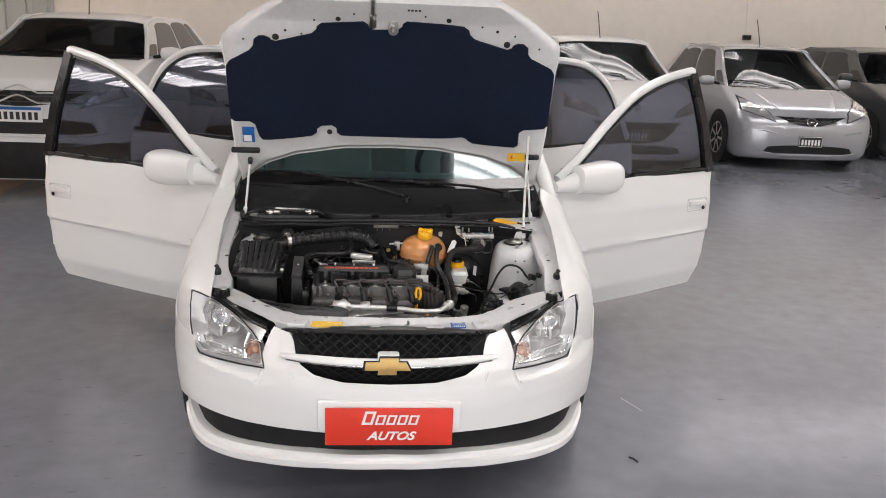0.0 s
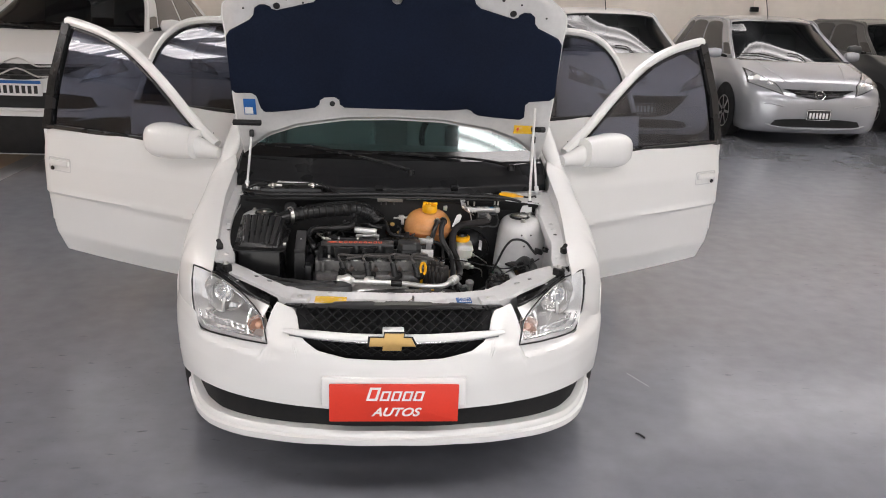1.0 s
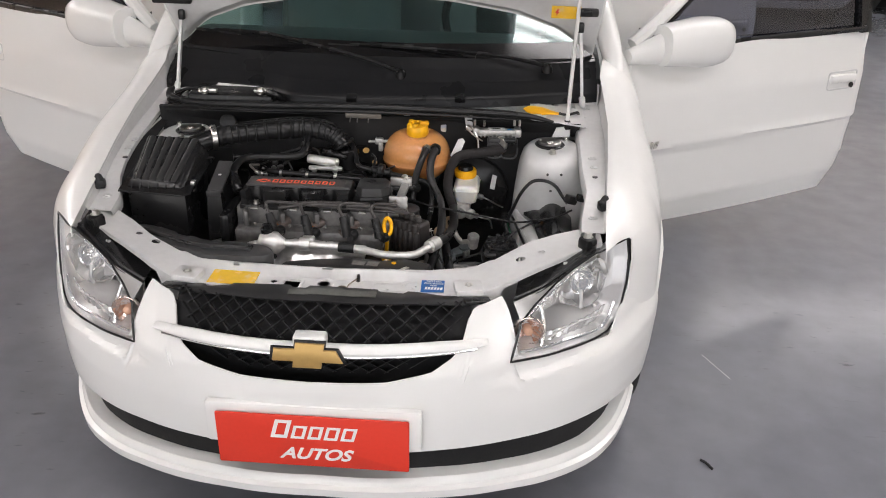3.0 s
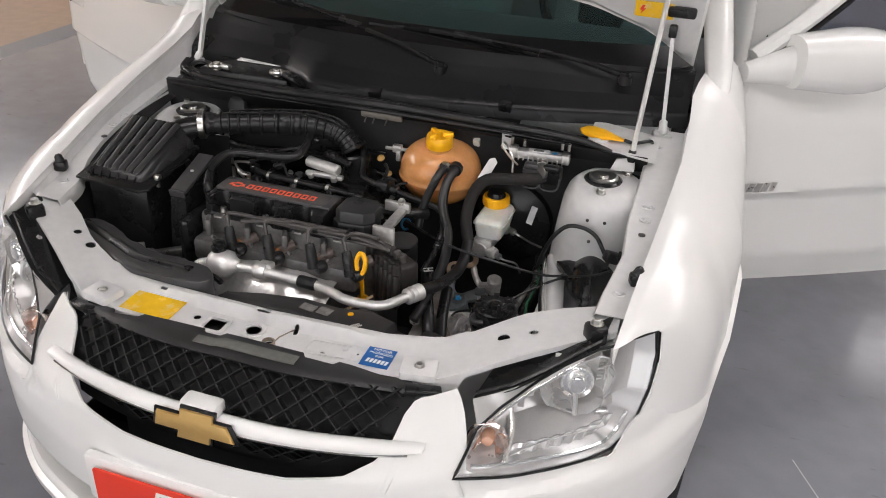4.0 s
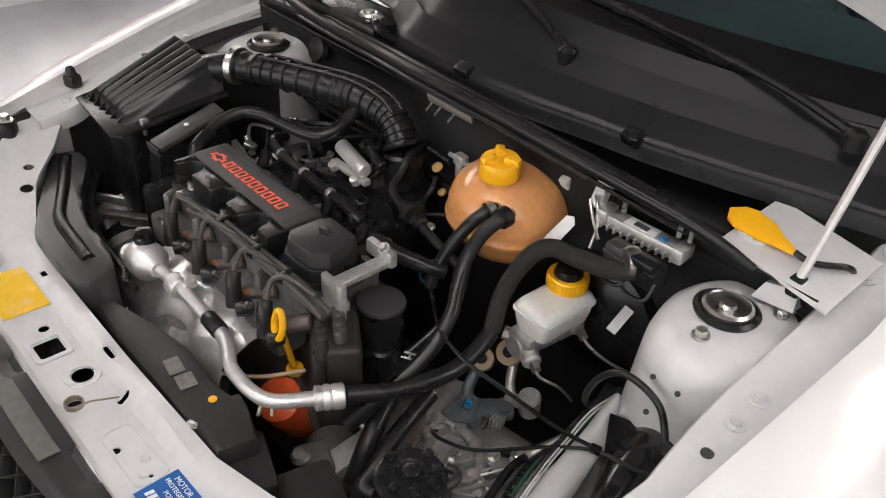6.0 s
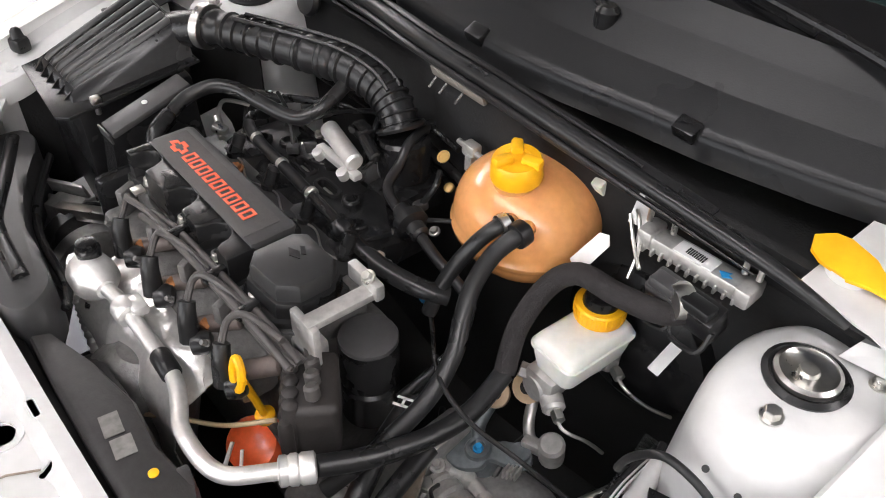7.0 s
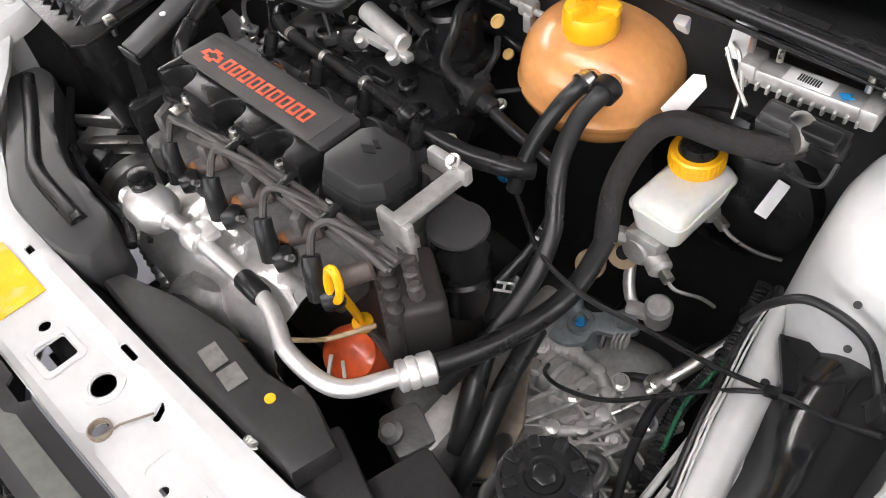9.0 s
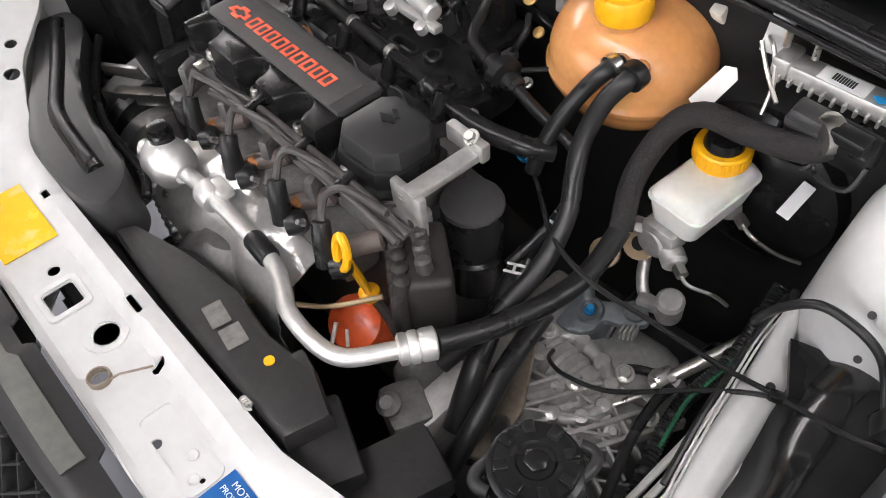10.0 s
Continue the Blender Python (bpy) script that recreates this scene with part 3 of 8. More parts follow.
part("emblem_mount", box(-0.040, 0.028, 0.042, 0.075, 0.596, 0.622, 0.006), PAINT, grille)

# number plate mount and the dealer's red board
mount = part("plate_mount", join(plate(rrect(0, 0, 0.452, 0.10, 0.008), (), 0.014, Matrix.Translation((0, 0.024, 0.425)) @ Matrix.Rotation(radians(90), 4, "X"), 0.004)), PAINT, bumper)
sign = part("dealer_board", plate(rrect(0, 0, 0.402, 0.128, 0.003), (), 0.004, Matrix.Translation((0, 0.004, 0.394)) @ Matrix.Rotation(radians(90), 4, "X"), 0.0008), REDSIGN, bumper, "red board with white slanted lettering")
SM = Matrix.Translation((0, -0.0006, 0.394)) @ Matrix.Rotation(radians(90), 4, "X")
autos = text_mesh("AUTOS", 0.040, SIGNW, SM @ Matrix.Translation((0.004, -0.032, 0)) @ Matrix.Diagonal((1.12, 1, 1, 1)), sign, "lettering", 0.38, 0.0004)
autos.data.offset = 0.0011
# the firm's name as plain slanted shapes
strokes = []
x = -0.088
for w, h in ((0.038, 0.046), (0.031, 0.033), (0.030, 0.033), (0.031, 0.033), (0.031, 0.033)):
    z0 = 0.008
    def sl(a, b, c, d):
        return plate([(x + p * w + 0.28 * q * h, z0 + q * h) for p, q in ((a, b), (c, b), (c, d), (a, d))], (), 0.0006, SM)
    strokes += [sl(0, 0.0, 0.92, 0.17), sl(0.0, 0.83, 0.92, 1.0), sl(0.0, 0.17, 0.22, 0.83), sl(0.70, 0.17, 0.92, 0.83)]
    x += w + 0.004
for k in range(0, len(strokes), 4):
    part("name_shape", join(*strokes[k:k + 4]), SIGNW, sign)


# headlights
HL = [(0.684, 0.706), (0.692, 0.662), (0.690, 0.605), (0.678, 0.559), (0.664, 0.532), (0.645, 0.519), (0.60, 0.525), (0.52, 0.537), (0.45, 0.542), (0.402, 0.544), (0.412, 0.575), (0.420, 0.606), (0.45, 0.634), (0.485, 0.657), (0.54, 0.688), (0.594, 0.712), (0.640, 0.712)]
HC = Vector((0.570, 0.615, 0))


def lamp_point(x, z, off):
    """On the lamp's curved face, off metres outwards along its plan normal."""
    px, py = nose_at(x, 0.0)
    k = min(1, max(0, (x - 0.40) / 0.3))
    return Vector((px + off * (0.25 + 0.55 * k), py + nose_lean(x, z) - off * (1 - 0.5 * k), z))


def lamp_outline(shrink=0.0, n=4):
    loop = []
    for i, p in enumerate(HL):
        q = HL[(i + 1) % len(HL)]
        loop += [Vector((p[0] + (q[0] - p[0]) * j / n, p[1] + (q[1] - p[1]) * j / n, 0)) for j in range(n)]
    return [q + (HC - q).normalized() * shrink for q in loop]


def lamp_disc(shrink, off, dome=0.0, rings=8):
    loop = lamp_outline(shrink)
    v, f = [], []
    for i in range(rings):
        t = i / rings
        for q in loop:
            p = q.lerp(HC, t)
            v.append(lamp_point(p.x, p.y, off + dome * (1 - (1 - t) ** 2)))
    v.append(lamp_point(HC.x, HC.y, off + dome))
    n = len(loop)
    for i in range(rings - 1):
        f += [[i * n + j, i * n + (j + 1) % n, (i + 1) * n + (j + 1) % n, (i + 1) * n + j] for j in range(n)]
    f += [[(rings - 1) * n + j, (rings - 1) * n + (j + 1) % n, rings * n] for j in range(n)]
    return v, f


def lamp_wall(s0, o0, s1, o1):
    a, b = lamp_outline(s0), lamp_outline(s1)
    r = [[lamp_point(p.x, p.y, o0) for p in a], [lamp_point(p.x, p.y, o1) for p in b]]
    return loft([q + q[:1] for q in r], False, False)


def fluted_bowl(c, d, r, depth, n=30, ripple=0.06, turn=0.0, step=5):
    """A reflector bowl with pressed facets."""
    rings = []
    m = aim(c, d)
    for i, a in enumerate(np.linspace(0.22, math.pi / 2, 7)):
        ring = []
        for j in range(n):
            b = 2 * math.pi * j / n + turn
            k = 1 + ripple * (1 if (j // step + i // 2) % 2 else -1) * math.sin(a)
            ring.append(m @ Vector((r * k * math.sin(a) * math.cos(b), r * k * math.sin(a) * math.sin(b), -depth * math.cos(a))))
        rings.append(ring)
    return loft([q + q[:1] for q in rings], False, False)


def along(x0, z0, x1, z1, off, n=8):
    return [lamp_point(x0 + (x1 - x0) * t, z0 + (z1 - z0) * t, off) for t in np.linspace(0, 1, n)]


def snug(s):
    """The lamp on the car's left sits slightly further in at its outer end."""
    return [Vector((p[0] - 0.020 * soft(0.45, 0.68, p[0]), p[1], p[2])) for p in s[0]], s[1]


def headlight(sx):
    side = snug if sx > 0 else mirror_x
    h = part("headlight", side(thicken(lamp_disc(0.042, -0.080, -0.02), 0.004)), LAMPD, car, "clear halogen headlight with chrome reflectors")
    part("housing", side(thicken(lamp_wall(0.003, -0.002, 0.044, -0.080), 0.002)), LAMPD, h)
    rim = lamp_outline(0.0)
    part("seal", side(tube([lamp_point(p.x, p.y, 0.0) for p in rim + rim[:1]], 0.0026, 6, 0)), RUBBER, h)
    # painted return lip of the bumper and wing under the lamp's edge
    outer = lamp_outline(-0.026)
    part("return_lip", side(sheet(lambda u, v: lamp_point(*(rim[6 + round(u * 28)].lerp(outer[6 + round(u * 28)], v).xy), -0.003 - 0.004 * v), 29, 4, 0.002)), PAINT, car)
    inner = lamp_outline(0.012)
    lo, hi = 4 * 3, 4 * 9
    part("lower_rim", side(tube([lamp_point(p.x, p.y + 0.004, -0.012) for p in inner[lo:hi]], 0.0042, 6, 0)), LAMPB, h)
    part("upper_rim", side(tube([lamp_point(p.x, p.y - 0.006, -0.016) for p in inner[4 * 11:4 * 15]], 0.0050, 6, 0)), LAMPB, h)
    main, ind = lamp_point(0.580, 0.648, -0.028), lamp_point(0.443, 0.582, -0.014)
    d = (0.30, -1, 0.02)
    bowl = fluted_bowl(main, d, 0.068, 0.075, 32, 0.05, 0.2, 4)
    # the bowl is cut off under the lamp's sloping top
    bowl = [Vector((p[0], p[1], min(p[2], 0.682 + 0.45 * (p[0] - 0.556)))) for p in bowl[0]], bowl[1]
    part("main_reflector", side(thicken(bowl, 0.0015)), LAMPC, h, smooth=False)
    # flat floor of the lower reflector, with a step along its front
    part("reflector_floor", side(thicken(sheet(lambda u, v: lamp_point(0.485 + 0.155 * u, 0.588 - 0.012 * abs(2 * u - 1) ** 2 - 0.018 * v, -0.085 + 0.065 * v), 14, 6), 0.002)), LAMPD, h)
    part("floor_step", side(thicken(sheet(lambda u, v: lamp_point(0.475 + 0.175 * u, 0.572 - 0.030 * v, -0.020 - 0.012 * v - (0.003 if int(u * 16) % 2 else 0.0)), 33, 3), 0.002)), LAMPC, h, smooth=False)
    bulb = part("bulb_shield", side(lathe([(0.001, 0.014), (0.014, 0.013), (0.017, 0.010), (0.018, 0.004), (0.018, -0.02)], 24, aim(main, d))), LAMPB, h)
    part("ring", side(lathe([(0.026, 0.000), (0.031, 0.004), (0.033, 0.0), (0.031, -0.012)], 28, aim(main, d))), LAMPB, bulb)
    part("stem", side(tube([main + Vector((0, 0, -0.02)), main + Vector((0.004, -0.006, -0.05)), main + Vector((0.004, 0.0, -0.066))], 0.005, 6)), LAMPD, bulb)
    part("indicator_bowl", side(thicken(fluted_bowl(ind, (0.12, -1, 0.05), 0.034, 0.036, 24, 0.04, 0.0, 3), 0.0015)), LAMPP, h, smooth=False)
    part("indicator_bulb", side(lathe([(0.002, 0.004), (0.009, 0.0), (0.012, -0.010), (0.009, -0.026), (0.004, -0.030)], 16, aim(ind, (0.12, -1, 0.05)))), AMBER, h)
    for k in range(6):
        z = 0.630 + k * 0.0068
        xo = lerp_table([(0.6, 0.684), (0.66, 0.684), (0.72, 0.672)], z)[0]
        part("side_flute", side(tube([lamp_point(xo - 0.056, z - 0.002, -0.050), lamp_point(xo - 0.038, z, -0.036), lamp_point(xo - 0.022, z, -0.026)], 0.0022, 6, 3)), LAMPD, h)
    part("fluted_side", side(thicken(sheet(lambda u, v: lamp_point(0.634 + 0.036 * u, 0.605 + (0.095 + 0.012 * u) * v, -0.034 + 0.010 * u - (0.005 if int(u * 24.5) % 2 else 0.0)), 25, 6), 0.0015)), LAMPD, h, smooth=False)
    for k in range(6):
        # stepped blades at the outer side of the bowl
        z = 0.538 + 0.018 * k
        part("facet_blade", side(block(tuple(lamp_point(0.640 + 0.004 * k, z + 0.008, -0.046)), (0.030, 0.010, 0.015), 0.001, (18 - 9 * (k % 3), 12 * (k % 2), 38))), LAMPB if k % 2 else LAMPD, h, smooth=False)
    for k in range(5):
        part("facet_blade", side(block(tuple(lamp_point(0.492 + 0.013 * k, 0.618 + 0.014 * k, -0.045)), (0.011, 0.008, 0.026), 0.001, (8, 0, 10 + 14 * (k % 2)))), LAMPB if k % 2 else LAMPD, h, smooth=False)
    part("divider", side(tube([lamp_point(0.474, 0.545, -0.018), lamp_point(0.481, 0.585, -0.022), lamp_point(0.470, 0.622, -0.020)], 0.0045, 8)), LAMPB, h)
    lens = part("lens", side(lamp_disc(0.001, -0.001, 0.010)), LENS, h, "clear plastic lens")
    lens.visible_shadow = False
    # pale housing flange over the lens, and the black gap above it
    def flange(u, v):
        a = lamp_point(*lerp_table([(0, 0.421, 0.608), (0.2, 0.45, 0.636), (0.4, 0.485, 0.659), (0.7, 0.54, 0.690), (1, 0.592, 0.713)], u), 0.0)
        b = Vector((*lerp_table([(0, 0.403, 0.196, 0.640), (0.35, 0.462, 0.215, 0.662), (0.7, 0.535, 0.262, 0.694), (1, 0.592, 0.312, 0.716)], u),))
        return a.lerp(b, v)
    part("flange", side(sheet(lambda u, v: flange(0.48 * u, v * (1 - soft(0.75, 1.0, u))), 16, 4, 0.002)), LAMPW, h, "pale moulded lamp flange")
    part("gap_strip", side(sheet(lambda u, v: Vector(flange(u, 1.0 if u < 0.5 else 1.5 - u)) + Vector((0.012 * v, 0.100 * v, -0.001 + 0.003 * v)), 16, 3, 0.002)), PLASTIC, h)
    part("gap_rib", side(tube([Vector(flange(u, 1.0 if u < 0.5 else 1.5 - u)) + Vector((0.002, 0.016, 0.0)) for u in np.linspace(0, 1, 10)], 0.004, 6, 0)), PLASTIC, h)
    return h


headlight(1)
headlight(-1)

# wings
WING = [  # y, inner x, inner z, outer x
    (0.30, 0.603, 0.718, 0.700), (0.36, 0.606, 0.732, 0.715), (0.42, 0.611, 0.746, 0.730), (0.50, 0.619, 0.768, 0.760), (0.54, 0.623, 0.780, 0.773), (0.65, 0.634, 0.808, 0.796), (0.82, 0.648, 0.846, 0.807),
    (0.98, 0.648, 0.884, 0.803), (1.06, 0.644, 0.912, 0.798), (1.10, 0.650, 0.930, 0.795), (1.20, 0.668, 0.950, 0.788), (1.265, 0.680, 0.960, 0.782)]
# front edge: down the upper lamp edge, then along its outer side
WEDGE = [(0, 0.603, 0.303, 0.690), (0.06, 0.601, 0.302, 0.717), (0.25, 0.645, 0.356, 0.715), (0.42, 0.682, 0.398, 0.711), (0.46, 0.688, 0.402, 0.704), (0.62, 0.695, 0.392, 0.655), (0.80, 0.692, 0.372, 0.595), (0.92, 0.682, 0.348, 0.560), (1.0, 0.682, 0.346, 0.551)]


def wing_section(y, v):
    xi, zi, xo = lerp_table(WING, y)
    k = min(1, max(0, (y - 0.36) / 0.25))
    d = abs(y - 0.82)
    arch = 0.285 + math.sqrt(max(0, 0.325 ** 2 - d ** 2)) if d < 0.325 else 0.0
    zl = max(arch, lerp_table([(0.36, 0.50), (1.0, 0.36), (1.1, 0.22), (1.3, 0.20)], y)[0])
    crest = max(zi - 0.24 * (0.35 + 0.65 * k), zl)
    flare = 0.010 * math.exp(-(max(0, d - 0.28) / 0.1) ** 2)
    if v < 0.06:
        return Vector((xi + 0.004, y, zi - 0.022 * (1 - v / 0.06)))
    if v < 0.62:
        t = (v - 0.06) / 0.56
        a = t * math.pi / 2
        return Vector((xi + (xo - xi) * (math.sin(a) ** 1.15), y, zi + 0.012 * math.sin(t * math.pi) - (zi - crest) * (1 - math.cos(a)) ** 1.1))
    t = (v - 0.62) / 0.38
    return Vector((xo + flare * t ** 3, y, crest + (zl - crest) * t))


def wing(u, v):
    if u >= 0.25:
        return wing_section(0.56 + (1.265 - 0.56) * (u - 0.25) / 0.75, v)
    # swept from the lamp's edge into the side
    f = Vector(lerp_table(WEDGE, v))
    s = wing_section(0.56, v)
    t3 = (wing_section(0.58, v) - s) / 0.02
    c = s - t3 * 0.5 * (s.y - f.y)
    t = u / 0.25
    return f * (1 - t) ** 2 + c * 2 * t * (1 - t) + s * t ** 2


def inset(s):
    return [Vector((p[0] - 0.020 * soft(0.60, 0.68, p[0]) * (1 - soft(0.34, 0.54, p[1])), p[1], p[2])) for p in s[0]], s[1]


for sx in (1, -1):
    w = sheet(wing, 110, 50, 0.003)
    part("front_wing", inset(w) if sx > 0 else mirror_x(w), PAINT, car, "white painted front wing")


# wheels
def wheel(c, sx, lab):
    w = part("wheel", lathe([(0.15, -0.09), (0.20, -0.092), (0.262, -0.085), (0.283, -0.06), (0.288, 0), (0.283, 0.06), (0.262, 0.085), (0.20, 0.092), (0.15, 0.09)], 48, aim(c, (sx, 0, 0))), TYRE, car, lab)
    part("rim", lathe([(0.02, 0.075), (0.06, 0.07), (0.12, 0.055), (0.17, 0.06), (0.182, 0.085), (0.178, 0.094), (0.19, 0.094), (0.19, -0.09)], 36, aim(c, (sx, 0, 0))), STEEL, w)
    return w


for sx in (1, -1):
    wheel((sx * 0.69, 0.82, 0.285), sx, "front wheel with black tyre")
    wheel((sx * 0.69, 3.26, 0.285), sx, "rear wheel with black tyre")


# cabin shell
def roof_z(y):
    return lerp_table([(1.2, 0.97), (1.45, 1.14), (1.75, 1.33), (1.9, 1.385), (2.4, 1.42), (2.9, 1.40), (3.2, 1.33), (3.45, 1.20), (3.6, 1.08)], y)[0]


def roof(u, v):
    y = 1.86 + 1.3 * u
    x = (-1 + 2 * v)
    return 0.555 * x, y, roof_z(y) - 0.05 * abs(x) ** 3


part("roof", sheet(roof, 20, 20, 0.02), PAINT, car)
for sx in (1, -1):
    part("windscreen_pillar", tube([(sx * 0.700, 1.10, 0.890), (sx * 0.690, 1.17, 0.945), (sx * 0.655, 1.38, 1.09), (sx * 0.615, 1.66, 1.27), (sx * 0.565, 1.90, 1.365)], lambda t: 0.020 + 0.014 * min(1, t * 3), 14, 8), PAINT, car)
    part("centre_pillar", tube([(sx * 0.74, 2.33, 0.25), (sx * 0.745, 2.33, 0.9), (sx * 0.60, 2.30, 1.36)], 0.05, 10), PAINT, car)
    part("rear_pillar", tube([(sx * 0.72, 3.45, 0.92), (sx * 0.66, 3.3, 1.15), (sx * 0.56, 3.12, 1.345)], 0.06, 10), PAINT, car)
    part("roof_rail", tube([(sx * 0.565, 1.90, 1.365), (sx * 0.58, 2.4, 1.395), (sx * 0.565, 3.12, 1.345)], 0.028, 8), PAINT, car)
    part("sill", box(min(sx * 0.66, sx * 0.75), max(sx * 0.66, sx * 0.75), 1.2, 3.0, 0.19, 0.33, 0.02), PAINT, car)
    part("scuttle_side", box(min(sx * 0.67, sx * 0.74), max(sx * 0.67, sx * 0.74), 1.17, 1.27, 0.30, 0.92, 0.02), PAINT, car)

    def quarter(u, v):
        y = 2.95 + 1.2 * u
        d = abs(y - 3.26)
        zl = max(0.285 + math.sqrt(max(0, 0.32 ** 2 - d ** 2)) if d < 0.32 else 0, 0.24)
        zt = lerp_table([(2.95, 0.94), (3.5, 0.98), (4.15, 0.96)], y)[0]
        return sx * (0.79 - 0.05 * v ** 2 - 0.08 * max(0, u - 0.75) * 4 * u), y, zl + (zt - zl) * v
    part("rear_quarter", sheet(quarter, 40, 10, 0.004), PAINT, car)
part("boot_lid", sheet(lambda u, v: ((-1 + 2 * v) * 0.72, 3.55 + 0.62 * u, 1.0 - 0.02 * u - 0.02 * (2 * v - 1) ** 2), 8, 8, 0.02), PAINT, car)
part("rear_panel", box(-0.7, 0.7, 4.1, 4.16, 0.25, 0.97, 0.03), PAINT, car)
part("floor_pan", box(-0.68, 0.68, 1.15, 4.1, 0.19, 0.24), MATTE, car)


# windscreen, with the dark cabin behind it
def screen(u, v):
    x = -1 + 2 * v
    y = 1.045 + (1.86 - 1.045) * u + 0.125 * abs(x) ** 2 * (1 - 0.4 * u)
    return (0.64 - 0.085 * u) * x, y, 0.928 + (1.38 - 0.928) * u


ws = part("windscreen", sheet(screen, 14, 20, 0.004), SCREEN, car, "clear windscreen reflecting the skylights")
ws.visible_shadow = False
part("frit_band", sheet(lambda u, v: tuple(Vector(screen(0.10 * u, v)) + Vector((0, -0.004, 0.003))), 2, 20), FRIT, ws)
rw = part("rear_window", sheet(lambda u, v: ((-1 + 2 * v) * (0.52 + 0.1 * u), 3.13 + 0.42 * u, 1.35 - 0.34 * u), 6, 6, 0.004), GLASS, car)
rw.visible_shadow = False
part("dashboard", sheet(lambda u, v: ((-1 + 2 * v) * 0.66, 1.14 + 0.50 * u, 0.885 + 0.055 * math.sin(u * 2.8) - 0.10 * max(0, u - 0.8) * 5), 14, 12, 0.02), DASH, car)
part("steering_wheel", tube([(0.33 + 0.185 * math.cos(a), 1.78 - 0.07 * math.sin(a), 0.93 + 0.17 * math.sin(a)) for a in np.linspace(0, 2 * math.pi, 33)], 0.015, 8, 0), PLASTIC, car)
part("steering_boss", block((0.33, 1.77, 0.93), (0.14, 0.05, 0.12), 0.02, (-20, 0, 0)), PLASTIC, car)
part("mirror_inside", block((0.0, 1.88, 1.27), (0.24, 0.03, 0.065), 0.015), PLASTIC, car)


def seat(cx, cy, rear=False):
    w = 0.25 if not rear else 0.6
    s = part("seat" if not rear else "rear_seat", block((cx, cy, 0.45), (2 * w, 0.52, 0.18), 0.05, (4, 0, 0), 3), FABRIC, car)
    part("backrest", block((cx, cy + 0.30, 0.78), (2 * w, 0.14, 0.60), 0.05, (-14, 0, 0), 3), FABRIC, s)
    for hx in ((cx,) if not rear else (cx - 0.3, cx + 0.3)):
        part("headrest", block((hx, cy + 0.40, 1.17), (0.26, 0.09, 0.17), 0.04, (-12, 0, 0), 3), FABRIC, s)


seat(0.34, 2.05)
seat(-0.34, 2.05)
seat(0, 2.95, True)


# ---- doors ----
def door_skin(length, zb, zbelt0, zbelt1):
    """Lower door skin in door space: x along the door from its hinge, y outwards, z up."""
    def fn(u, v):
        x = length * u
        belt = zbelt0 + (zbelt1 - zbelt0) * u
        z = zb + (belt - zb) * v
        lean = lerp_table([(0, -0.055), (0.15, -0.02), (0.45, 0.0), (0.75, -0.004), (1, -0.03)], v)[0]
        crease = 0.005 * math.exp(-((z - 0.605 - 0.01 * u) / 0.010) ** 2) - 0.011 * min(1, max(0, (0.605 + 0.01 * u - z) / 0.012))
        edge = -0.014 * math.exp(-((1 - u) / 0.015) ** 2) - 0.010 * math.exp(-(u / 0.015) ** 2)
        bow = 0.018 * math.sin(math.pi * u)
        # the lower rear corner is cut back
        cut = 0.02 * max(0, 0.22 - v) / 0.22 * u ** 6
        return x - cut, lean + crease + edge + bow, z
    return fn


def door_frame_line(length, front):
    if front:
        return [(0.02, 0.955), (0.16, 1.05), (0.36, 1.20), (0.56, 1.32), (0.76, 1.388), (0.96, 1.425), (1.00, 1.425)], [(0.995, 1.425), (1.04, 1.15), (1.075, 0.92)]
    return [(0.03, 0.93), (0.05, 1.2), (0.08, 1.39), (0.12, 1.425)], [(0.12, 1.425), (0.4, 1.425), (0.60, 1.38), (0.74, 1.24), (0.86, 0.95)]


def lean_at(z):
    d = max(0, z - 0.93)
    return -0.03 - 0.08 * d - 0.29 * d * d


